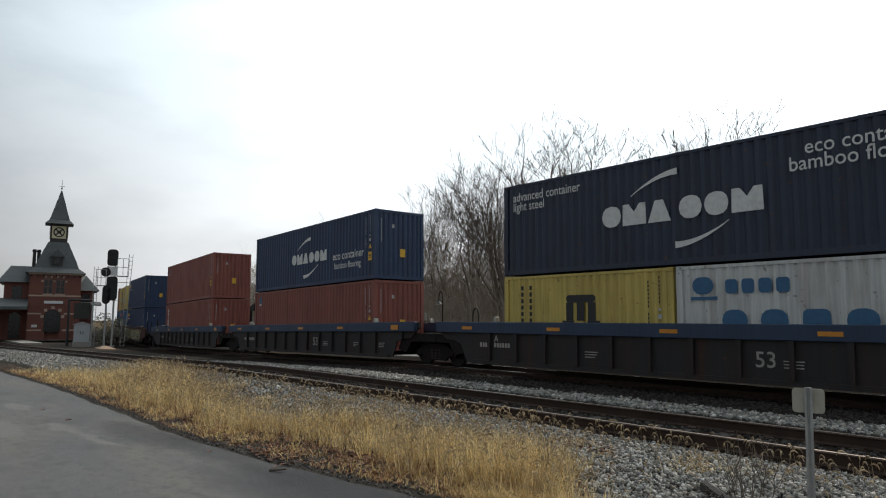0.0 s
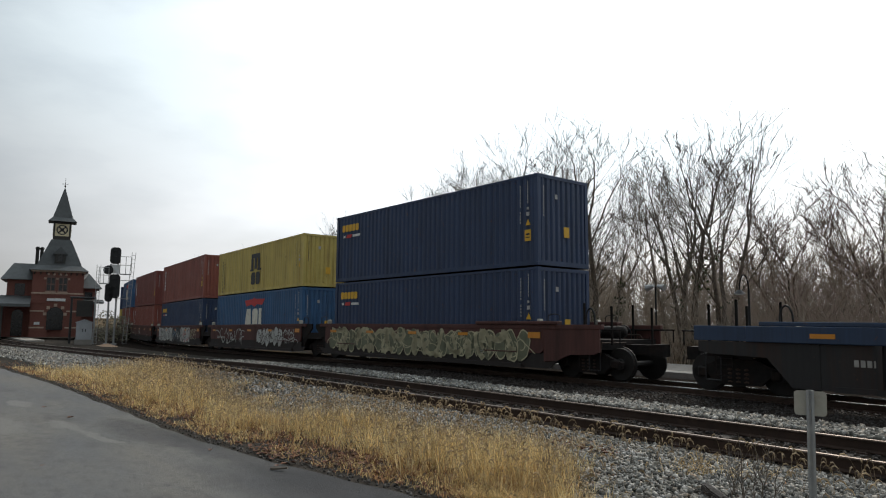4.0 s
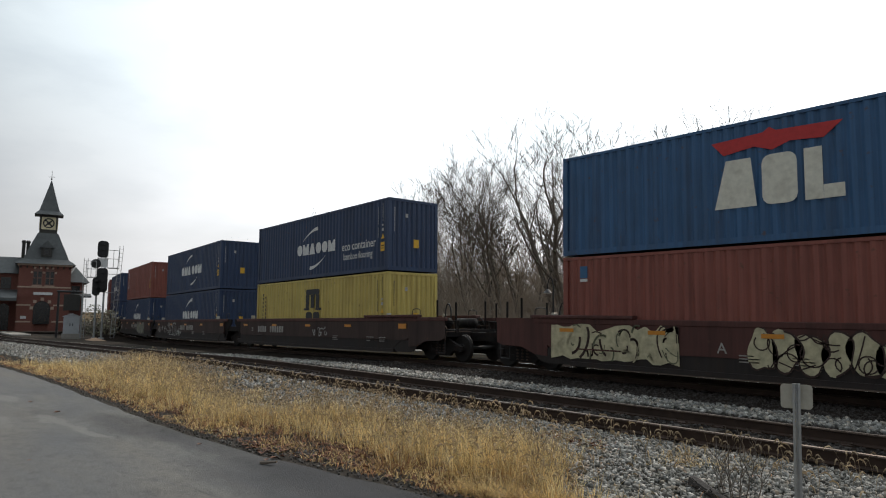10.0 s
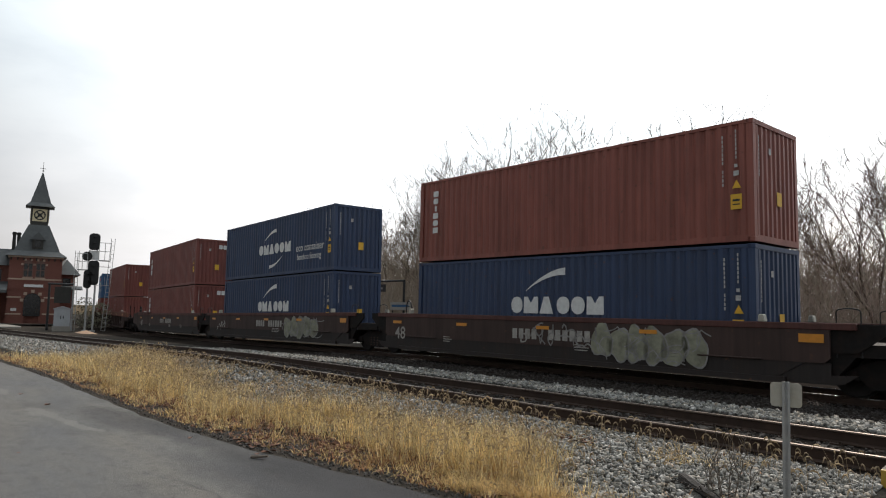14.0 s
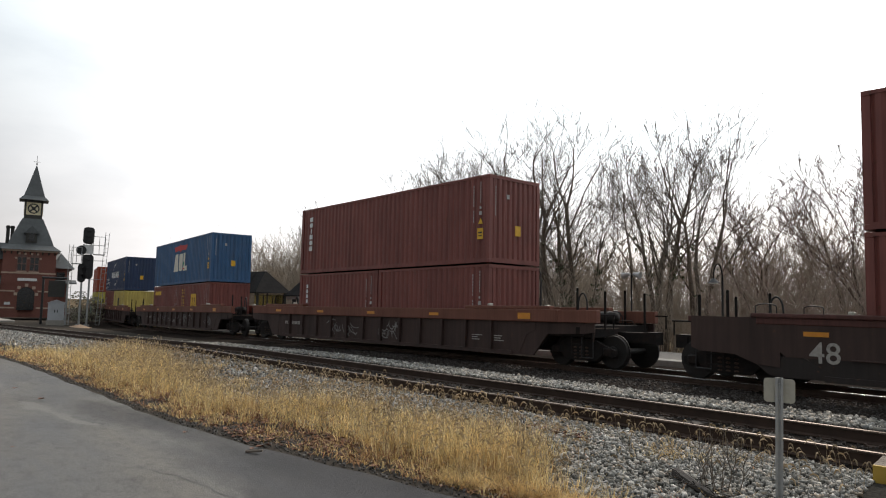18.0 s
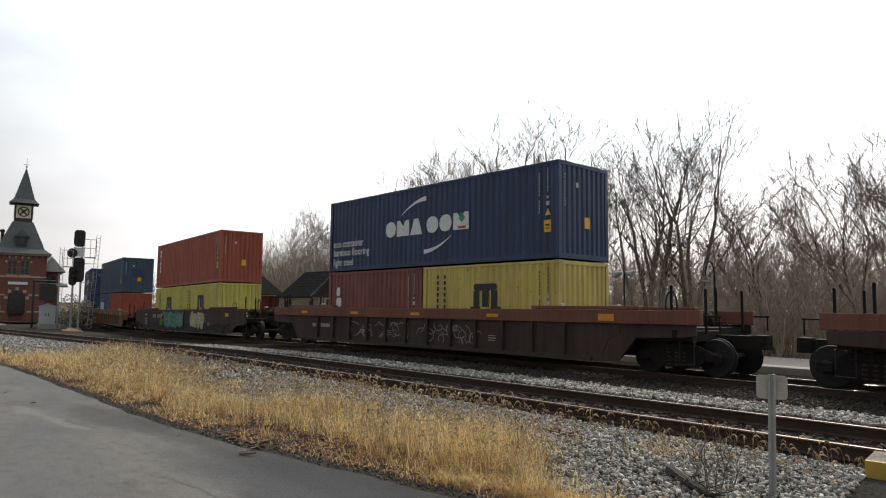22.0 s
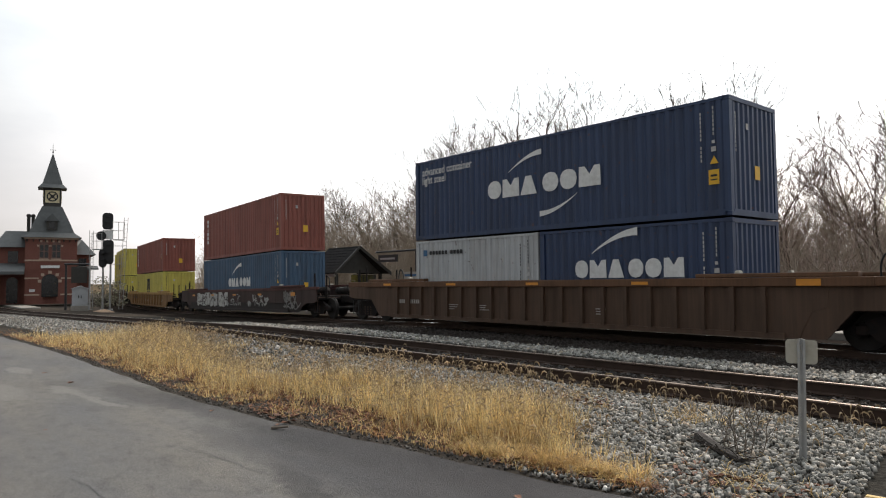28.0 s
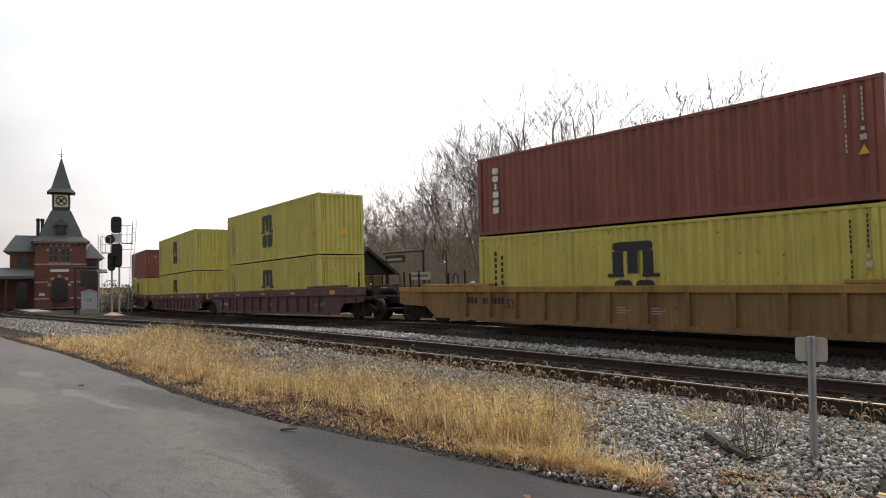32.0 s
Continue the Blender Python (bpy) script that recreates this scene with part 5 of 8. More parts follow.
    out["coupler"] = mesh_of("coupler", bm, "steel")
    bm = bmesh.new()
    for s in (-0.2, 0.2):
        tube(bm, (s, 0, 0.35), (s, 0, 1.2), 0.014, None, 6)
    for k in range(4):
        tube(bm, (-0.2, 0, 0.42 + 0.24 * k), (0.2, 0, 0.42 + 0.24 * k), 0.014, None, 6)
    out["ladder"] = mesh_of("ladder", bm, "steel")
    bm = bmesh.new()
    prism(bm, [(-0.08, 0), (0.08, 0), (0.05, 0.17), (-0.05, 0.17)], 1, -0.09, 0.09)
    bmesh.ops.bevel(bm, geom=bm.edges[:], offset=0.02, segments=1, affect="EDGES")
    out["container_guide"] = mesh_of("container_guide", bm, "sign_back")
    bm = bmesh.new()
    for i in range(14):
        a0, a1 = 2 * math.pi * i / 14, 2 * math.pi * (i + 1) / 14
        tube(bm, (0.27 * math.cos(a0), 0, 0.27 * math.sin(a0)), (0.27 * math.cos(a1), 0, 0.27 * math.sin(a1)), 0.018, None, 6, False)
    for i in range(5):
        a0 = 2 * math.pi * i / 5
        tube(bm, (0, 0, 0), (0.27 * math.cos(a0), 0, 0.27 * math.sin(a0)), 0.012, None, 5, False)
    tube(bm, (0, -0.03, 0), (0, 0.22, 0), 0.04, None, 8)
    out["brake_wheel"] = mesh_of("brake_wheel", bm, "black")
    bm = bmesh.new()
    tube(bm, (-0.5, 0, 0), (0.5, 0, 0), 0.17, None, 14)
    for x in (-0.56, 0.5):
        tube(bm, (x, 0, 0), (x + 0.06, 0, 0), 0.11, 0.16 if x < 0 else 0.1, 14)
    for x in (-0.3, 0.3):
        tube(bm, (x - 0.025, 0, 0), (x + 0.025, 0, 0), 0.185, None, 14)
    out["air_reservoir"] = mesh_of("air_reservoir", bm, "wheel", True)
    bm = bmesh.new()
    tube(bm, (0, 0, 0), (1.5, 0, 0), 0.022, None, 6)
    tube(bm, (1.5, 0, 0), (1.75, 0, -0.28), 0.022, None, 6)
    for x in (0.3, 0.9):
        box(bm, x, -0.035, -0.08, x + 0.05, 0.035, 0.035)
    out["train_pipe"] = mesh_of("train_pipe", bm, "rail_side")
    bm = bmesh.new()
    for x in (-0.19, 0.19):
        tube(bm, (x, 0, 0.85), (x, 0, 0.30), 0.014, None, 6)
    tube(bm, (-0.19, 0, 0.30), (0.19, 0, 0.30), 0.016, None, 6)
    out["sill_step"] = mesh_of("sill_step", bm, "black")
    bm = bmesh.new()
    tube(bm, (0, -1.35, 0), (0, -0.25, 0), 0.016, None, 6)
    tube(bm, (0, -1.35, 0), (0, -1.42, -0.35), 0.016, None, 6)
    out["uncoupling_lever"] = mesh_of("uncoupling_lever", bm, "rail_side")
    bm = bmesh.new()
    box(bm, 0, -0.012, 0, 0.5, 0.012, 0.3)
    box(bm, 0.06, -0.05, 0.06, 0.2, -0.012, 0.2)
    box(bm, 0.28, -0.09, 0.05, 0.42, -0.012, 0.24)
    out["valve_bracket"] = mesh_of("valve_bracket", bm, "steel")
    WELL[key] = out
    return out


def scrawl(parent, x0, x1, z0, z1, mat, seed, thick=0.06, n=14, fill=False, line=""):
    """Spray-painted loops and strokes, no letters."""
    rng = random.Random(seed)
    polys, outlines = [], []
    y = -1.486 + (-0.004 if mat in ("decal_black", "w_dark", "decal_red") or seed > 99 else 0) + (0.002 if fill else 0)
    cells = max(2, int((x1 - x0) / ((z1 - z0) * (0.5 if fill else 0.75))))
    cw = (x1 - x0) / cells
    for i in range(cells):
        cx = x0 + (i + 0.5) * cw
        if fill:
            ph, lob = rng.uniform(0, 6.28), rng.choice((2, 3))
            mz, hz = (z0 + z1) / 2 + rng.uniform(-0.05, 0.05) * (z1 - z0), (z1 - z0) * rng.uniform(0.42, 0.5)
            ring = []
            for k in range(22):
                a = 2 * math.pi * k / 22
                g = 1 + 0.14 * math.sin(lob * a + ph) + 0.05 * math.sin(5 * a + 2 * ph)
                ring.append((cx + cw * 0.66 * g * math.cos(a), mz + hz * g * math.sin(a)))
            polys.append(ring)
            if line:
                for k in range(22):
                    (ax, az), (bx, bz) = ring[k], ring[(k + 1) % 22]
                    if (k + lob * 3) % 22 > 14:
                        continue
                    outlines.append([(ax, az), (bx, bz), (cx + (bx - cx) * 0.9, mz + (bz - mz) * 0.9), (cx + (ax - cx) * 0.9, mz + (az - mz) * 0.9)])
            continue
        for _ in range(max(2, n // cells)):
            px, pz = cx + rng.uniform(-0.4, 0.4) * cw, rng.uniform(z0, z1)
            a = rng.uniform(0, 6.28)
            turn = rng.uniform(-0.5, 0.5)
            for _k in range(11):
                ln = (z1 - z0) * rng.uniform(0.07, 0.12)
                qx, qz = px + ln * math.cos(a), pz + ln * math.sin(a)
                if qz > z1 or qz < z0:
                    a = -a
                    qx, qz = px + ln * math.cos(a), min(z1, max(z0, pz + ln * math.sin(a)))
                dx, dz = qx - px, qz - pz
                d = math.hypot(dx, dz) or 1
                nx, nz = -dz / d * thick / 2, dx / d * thick / 2
                ox, oz = dx / d * thick * 0.3, dz / d * thick * 0.3
                polys.append([(px - nx - ox, pz - nz - oz), (qx - nx + ox, qz - nz + oz), (qx + nx + ox, qz + nz + oz), (px + nx - ox, pz + nz - oz)])
                px, pz = qx, qz
                a += turn
    decal(parent, "graffiti", polys, mat, y)
    if outlines:
        decal(parent, "graffiti_outline", outlines, line, y - 0.003)
        scrawl(parent, x0 + 0.1, x1 - 0.1, z0 + 0.08, z1 - 0.08, line, seed + 100, 0.03, cells * 3)


def ribbon(pts, w, lo, hi):
    """Short four-cornered pieces along a line, w wide, kept between two heights."""
    polys = []
    for (ax, az), (bx, bz) in zip(pts, pts[1:]):
        d = math.hypot(bx - ax, bz - az) or 1
        ux, uz = (bx - ax) / d, (bz - az) / d
        nx, nz = -uz * w / 2, ux * w / 2
        ox, oz = ux * w * 0.22, uz * w * 0.22
        q = ((ax - nx - ox, az - nz - oz), (bx - nx + ox, bz - nz + oz), (bx + nx + ox, bz + nz + oz), (ax + nx - ox, az + nz - oz))
        polys.append([(x, min(hi, max(lo, z))) for x, z in q])
    return polys


def piece(parent, x0, x1, z0, z1, fill, line, seed, dense=9, shade="", y=-1.49):
    """A large spray-painted piece: a ragged filled band crossed by interlocking arcs and slashes, no letters."""
    R = random.Random(seed)
    k = max(4, int((x1 - x0) / 0.22))
    up = [(x0 + (x1 - x0) * i / k + R.uniform(-0.05, 0.05), z1 - R.random() ** 2 * 0.22 * (z1 - z0)) for i in range(k + 1)]
    lo = [(x0 + (x1 - x0) * i / k + R.uniform(-0.05, 0.05), z0 + R.random() ** 2 * 0.20 * (z1 - z0)) for i in range(k + 1)]
    decal(parent, "graffiti", [[lo[i], lo[i + 1], up[i + 1], up[i]] for i in range(k)], fill, y)
    h = z1 - z0
    for colour, share, thin, step in ((line, 1.0, 1.0, 0.003), (shade, 0.55, 0.7, 0.006), (fill, 0.5, 0.8, 0.009)):
        if not colour:
            continue
        arcs = []
        for _ in range(int((x1 - x0) * dense * share)):
            cx, cz, r = R.uniform(x0, x1), R.uniform(z0, z1), R.uniform(0.12, 0.62) * h
            a0, span = R.uniform(0, 6.283), R.uniform(0.6, 2.3)
            flat, sl = R.uniform(0.45, 0.9), R.uniform(-0.25, 0.45)
            pts = []
            for q in range(8):
                a = a0 + span * q / 7
                pz = cz + r * math.sin(a)
                pts.append((min(x1, max(x0, cx + flat * r * math.cos(a) + sl * (pz - cz))), pz))
            if all(z0 < p[1] < z1 for p in pts):
                arcs += ribbon(pts, thin * R.uniform(0.03, 0.085), z0, z1)
        if arcs:
            decal(parent, "graffiti_outline" if colour == line else "graffiti_shading", arcs, colour, y - step)


def well_car(off, kind, half, side_col, chord_col, top, front, rear, label, group, marks=None, deep=0.36, rib_gap=1.17, strips=4):
    """front, rear: ('own', distance to its truck), ('shared', distance) or ('joint', distance) where the neighbour carries the truck."""
    mid = off - L40 / 2
    ms = well_meshes(kind, half, side_col, chord_col, top, deep)
    car = tagged(new("well_car"), label, "railway well car", group)
    for s in (-1, 1):
        flip = pose(0, s * 1.42, 0) if s < 0 else pose(0, s * 1.42, 0, 0, 0, 180)
        put("side", ms["side"], car, pose(0, s * 1.44, 0))
        put("top_chord", ms["top_chord"], car, flip)
        if kind == "smooth":
            put("lower_side", ms["lower_side"], car, pose(0, s * 1.44, 0) if s < 0 else pose(0, s * 1.44, 0, 0, 0, 180))
            for x in (-half * 0.72, half * 0.72):
                put("side_ledge", ms["side_ledge"], car, pose(x, s * 1.44, 0) if s < 0 else pose(x, s * 1.44, 0, 0, 0, 180))
        put("bottom_chord", ms["bottom_chord"], car, pose(0, s * 1.42, 0))
        if kind == "rib":
            n = int(2 * (half - 0.6) / rib_gap)
            for i in range(n + 1):
                x = -half + 0.6 + i * 2 * (half - 0.6) / n
                if abs(x) < half - 0.8:
                    put("rib", ms["rib"], car, pose(x, s * 1.44, 0) if s < 0 else pose(x, s * 1.44, 0, 0, 0, 180))
        for sx in (-1, 1):
            put("container_guide", ms["container_guide"], car, pose(sx * (L40 / 2 + 0.2), s * 1.38, top))
    for x in (-half * 0.62, 0, half * 0.62):
        put("floor_beam", ms["floor_beam"], car, pose(x, 0, 0))
    for s, (mode, d) in ((1, front), (-1, rear)):
        e = pose(half - 0.25, 0, 0) if s > 0 else pose(-half + 0.25, 0, 0, 0, 0, 180)
        put("end_deck", ms["end_deck"], car, e)
        for sy in (-1.36, 1.36):
            put("gusset", ms["gusset"], car, e @ pose(0, sy, 0))
            if kind == "smooth":
                put("grab_iron", ms["grab_iron"], car, e @ pose(0.35, sy, 0))
                put("lower_end", ms["lower_end"], car, e @ pose(0, 1.048 * sy, 0))
        if mode != "joint":
            truck(car, s * d, mid)
        if mode == "own":
            put("coupler", ms["coupler"], car, e)
            for sy in (-1, 1):
                put("end_side", ms["end_side"], car, e @ pose(0, sy * 1.44, 0))
                put("end_chord", ms["end_chord"], car, e @ (pose(0, -1.42, 0) if sy < 0 else pose(0, 1.38, 0)))
            for sy in (-1, 1):
                put("brake_wheel", ms["brake_wheel"], car, e @ pose(1.15, sy * 1.22, top - 0.28, 0, 0, 0 if sy < 0 else 180))
                put("train_pipe", ms["train_pipe"], car, e @ pose(0.35, sy * 1.05, top - 0.3))
                put("sill_step", ms["sill_step"], car, e @ pose(2.05, sy * 1.36, 0))
                put("valve_bracket", ms["valve_bracket"], car, e @ pose(1.45, sy * 1.37, top - 0.72, 0, 0, 0 if sy < 0 else 180))
            put("uncoupling_lever", ms["uncoupling_lever"], car, e @ pose(2.3, 0, top - 0.5))
            put("air_reservoir", ms["air_reservoir"], car, e @ pose(1.2, 0.5, top - 0.2))
            for sy in (-1.28, 1.28):
                put("handrail", ms["handrail"], car, e @ pose(0, sy, 0))
                put("guide_post", ms["guide_post"], car, e @ pose(1.55, sy * 0.9, 0))
                put("guide_post", ms["guide_post"], car, e @ pose(2.35, sy * 0.75, -0.1))
                put("end_plate", ms["end_plate"], car, e @ pose(0, sy * 1.11, 0))
            for sy in (-1.42, 1.42):
                put("ladder", ms["ladder"], car, e @ pose(1.75, sy, 0))
        if s < 0 or mode == "own":
            put("brake_cylinder", ms["brake_cylinder"], car, e)
        if mode != "joint":
            put("hose_loop", ms["hose_loop"], car, e)
    # amber strips along the side, unreadable stencils as bars
    y = -1.575 if kind == "rib" else -1.505
    zc = top - deep * 0.55 if kind == "rib" else top - 0.32
    tall = min(0.10, deep * 0.4)
    for i in range(strips):
        decal(car, "reflector_strip", [rect(-half + 0.5 + i * (2 * half - 1.5) / 4, zc - tall / 2, 0.5, tall)], "reflector", y)
    if strips:
        decal(car, "end_reflector", [rect(half - 0.6, zc - tall * 0.9, 0.5, tall * 1.8)], "reflector", y)
    rng = random.Random(int(off))
    ys = -1.484
    mx, mz, mh = marks or (-half + 1.3, top - 0.80, 0.14)
    w = mh * 0.62
    dark_ink = "decal_black" if side_col == "w_ochre" else "stencil_white"
    for x, count in ((mx, 4), (mx + 5.6 * w * 1.35, 6)):
        for i in range(count):
            decal(car, "stencil", [rect(x + 1.38 * w * i, mz, w, mh)], dark_ink, ys, "reporting mark as a pale bar")
    small = []
    for _ in range(3):
        bx = rng.uniform(-half + 3, half - 1.2)
        for r in range(3):
            small.append(rect(bx, 0.62 + 0.07 * r, rng.uniform(0.25, 0.5), 0.026))
    decal(car, "stencil_small", small, "stencil_white", ys)
    MOVERS.append((car, mid, half + 1.2, 0.0, 0.0))
    return car


def articulated(ids, kind, half, side_cols, chord_cols, top, ends, label, group, marks=()):
    cars = []
    for j, i in enumerate(ids):
        f = ("own", half + 1.35) if j == 0 and ends[0] else ("joint", 0)
        r = ("own", half + 1.35) if j == len(ids) - 1 and ends[1] else ("shared", 0)
        if r[0] == "shared":
            nxt = OFF[ids[j + 1]] if j + 1 < len(ids) else OFF[i] - (OFF[ids[0]] - OFF[ids[1]])
            r = ("shared", (OFF[i] - nxt) / 2)
        cars.append(well_car(OFF[i], kind, half, side_cols[j % len(side_cols)], chord_cols, top, f, r, label, group, marks[j] if marks else None))
    return cars


wA = articulated([0, 1, 2], "rib", 8.25, ["w_black"], "w_blue", 1.58, (False, True), "blackened ribbed well car with a dark blue top sill", "blue and black articulated well cars")
wB = articulated([3, 4, 5, 6, 7], "smooth", 6.5, ["w_brown"], "w_brown", 1.55, (True, True), "brown slab-sided well car with faded graffiti", "brown articulated well cars")
wC = articulated([8, 9, 10, 11, 12], "smooth", 7.7, ["w_dark"], "w_brown", 1.53, (True, True), "sooty brown slab-sided well car with pale stencils", "dark brown articulated well cars",
                 [(-5.4, 0.86, 0.30)] + [(-1.2, 0.86, 0.30)] * 4)
OWN = ("own", 9.6)
wD = [well_car(OFF[i], "rib", 8.25, "w_dark", "w_rust", 1.60, OWN, OWN, "dark ribbed well car with a rust red top sill", "rust red well cars") for i in (13, 14, 15)]
wE = well_car(OFF[16], "smooth", 8.25, "w_dark", "w_brown", 1.55, OWN, OWN, "sooty brown slab-sided well car with teal graffiti", "single well cars", (-5.9, 1.02, 0.22))
wF = well_car(OFF[17], "rib", 8.25, "w_tan", "w_tan", 1.45, OWN, OWN, "rusty brown ribbed well car with yellow traces", "single well cars")
wG = well_car(OFF[18], "rib", 8.25, "w_cocoa", "w_umber", 1.58, OWN, OWN, "faded brown ribbed well car with a tan top sill", "single well cars", None, 0.20, 0.72)
wH = well_car(OFF[19], "smooth", 8.25, "w_dark", "w_brown", 1.45, OWN, OWN, "sooty brown slab-sided well car with silver graffiti", "single well cars")
wI = well_car(OFF[20], "rib", 8.25, "w_ochre", "w_yellow", 1.36, OWN, OWN, "weathered ochre ribbed well car with a yellow top sill", "single well cars", (-6.6, 0.80, 0.20), 0.19, 1.17, 0)
wJ = articulated([21, 22, 23], "rib", 8.25, ["w_maroon"], "w_maroon", 1.45, (True, True), "maroon ribbed articulated well car", "maroon articulated well cars")

# spray paint and stencils on the car sides
RIB_Y = -1.474
scrawl(wB[0], -6.0, 5.9, 0.42, 1.40, "graffiti_olive", 1, fill=True, line="graffiti_tan")
scrawl(wB[0], -5.6, 5.4, 0.45, 1.35, "graffiti_tan", 2, 0.16, 16)
scrawl(wB[1], -4.9, -0.9, 0.42, 1.36, "graffiti", 3, 0.045, 16)
scrawl(wB[1], 1.2, 4.4, 0.45, 1.40, "graffiti", 4, fill=True, line="w_dark")
scrawl(wB[1], 4.55, 5.8, 0.6, 1.3, "graffiti", 6, 0.03, 16)
piece(wB[2], -5.5, -0.9, 0.38, 1.43, "graffiti", "decal_black", 7, 13, "graffiti_pale")
piece(wB[2], -0.95, 1.4, 0.38, 1.43, "decal_black", "graffiti", 21, 11, "decal_blue", -1.5)
piece(wB[2], 1.35, 4.0, 0.38, 1.43, "graffiti", "decal_black", 23, 13, "decal_red")
scrawl(wB[2], 4.1, 5.5, 0.6, 1.3, "graffiti_tan", 9, 0.03, 14)
scrawl(wB[3], -0.8, 0.6, 0.8, 1.25, "graffiti", 10, 0.03, 8)
piece(wB[4], -6.3, -2.3, 0.42, 1.42, "graffiti_tan", "w_dark", 16, 9, "graffiti_olive")
scrawl(wB[4], -0.5, 3.1, 0.42, 1.40, "graffiti_tan", 11, fill=True, line="w_dark")
scrawl(wB[4], 3.4, 5.7, 0.6, 1.3, "graffiti_tan", 13, 0.035, 22)
scrawl(wC[0], 0.4, 1.8, 0.75, 1.15, "graffiti", 14, 0.035, 10)
scrawl(wC[1], -4.7, -1.2, 0.45, 1.35, "graffiti", 15, 0.03, 22)
scrawl(wC[1], -6.0, -4.9, 0.6, 1.1, "graffiti", 16, 0.035, 8)
scrawl(wC[2], 1.8, 5.0, 0.36, 1.40, "graffiti_pale", 17, fill=True, line="graffiti_dim")
scrawl(wC[3], 2.0, 5.1, 0.36, 1.40, "graffiti_pale", 18, fill=True, line="graffiti_dim")
scrawl(wC[2], -0.6, 1.5, 0.7, 1.35, "graffiti_dim", 39, 0.04, 12)
scrawl(wC[3], 2.0, 5.1, 0.42, 1.34, "graffiti_dim", 19, 0.03, 10)
scrawl(wC[3], -6.4, -5.2, 0.6, 1.1, "graffiti", 20, 0.03, 8)
scrawl(wD[0], -2.8, -1.4, 0.45, 1.1, "graffiti_dim", 21, 0.03, 12)
scrawl(wD[0], 0.4, 1.7, 0.45, 1.1, "graffiti_dim", 22, 0.03, 12)
scrawl(wD[1], -5.3, 0.8, 0.55, 1.1, "graffiti_dim", 23, 0.03, 14)
scrawl(wD[1], 1.2, 3.3, 0.42, 1.15, "graffiti_dim", 24, 0.03, 20)
scrawl(wD[1], 6.2, 7.1, 0.5, 1.1, "graffiti_dim", 25, 0.03, 10)
scrawl(wD[2], -4.4, -0.3, 0.5, 1.1, "graffiti_dim", 26, 0.03, 12)
scrawl(wD[2], 0.4, 3.0, 0.45, 1.1, "graffiti_dim", 27, 0.03, 20)
piece(wE, -3.15, 0.75, 0.40, 1.44, "graffiti_teal", "graffiti_lime", 5, 9, "graffiti_pale", -1.53)
scrawl(wE, 2.0, 4.3, 0.42, 1.46, "graffiti_tan", 29, fill=True, line="graffiti_pale")
scrawl(wE, -4.25, -3.75, 0.5, 0.95, "graffiti_lime", 36, 0.07, 10)
decal(wE, "green_plate", [rect(-3.45, 1.22, 0.55, 0.22)], "decal_green", -1.552)
for i, (a, b) in enumerate(((-6.8, -5.75), (-5.6, -4.35), (-4.2, -2.9), (-2.75, -1.1))):
    piece(wH, a, b, 0.42, 1.30, "graffiti", "w_dark", 12 + i, 13, "graffiti_dim")
scrawl(wF, -3.5, 2.0, 0.5, 1.05, "graffiti_dim", 40, 0.045, 26)
scrawl(wH, -1.0, 1.2, 0.5, 1.25, "graffiti", 31, 0.03, 10)
scrawl(wH, 2.3, 3.9, 0.5, 1.1, "graffiti", 32, 0.05, 14)
scrawl(wH, 4.3, 5.0, 0.55, 1.0, "graffiti", 33, 0.05, 8)
scrawl(wH, 6.6, 8.1, 0.4, 1.3, "graffiti_dim", 34, 0.06, 16)
for car, text, x, z, s in ((wA[0], "53", 2.1, 0.62, 0.5), (wA[1], "53", 1.1, 0.62, 0.5), (wA[2], "53", 1.05, 0.62, 0.5), (wA[0], "A", -6.3, 0.95, 0.3), (wB[3], "E", -3.0, 0.85, 0.36),
                           (wB[4], "A", -1.3, 0.8, 0.36), (wC[1], "48", -7.1, 0.62, 0.62), (wC[1], "C", -3.2, 0.95, 0.34), (wC[0], "B", -6.2, 0.9, 0.3), (wC[3], "E", -5.9, 0.85, 0.3),
                           (wC[4], "48", -7.1, 0.62, 0.62), (wC[2], "48", -7.1, 0.62, 0.62), (wC[2], "D", -0.9, 0.75, 0.42), (wE, "53", -7.9, 0.55, 0.62), (wI, "53", -4.6, 0.68, 0.40), (wF, "53", -5.0, 0.62, 0.4)):
    words(car, text, x, z, s, "decal_black" if car is wI else "stencil_white", -1.484)


# ---------------------------------------------------------------- verge: stones, grass, leaves
rng = np.random.default_rng(7)


def heights(xs, ys):
    return np.array([ground_z(float(a), float(b)) for a, b in zip(xs, ys)])


LUMP = np.array([(-1, -1, -1), (1, -1, -1), (1, 1, -1), (-1, 1, -1), (-1, -1, 1), (1, -1, 1), (1, 1, 1), (-1, 1, 1)], float)
LUMP_FACES = np.array([(0, 3, 2), (0, 2, 1), (4, 5, 6), (4, 6, 7), (0, 1, 5), (0, 5, 4), (1, 2, 6), (1, 6, 5), (2, 3, 7), (2, 7, 6), (3, 0, 4), (3, 4, 7)])


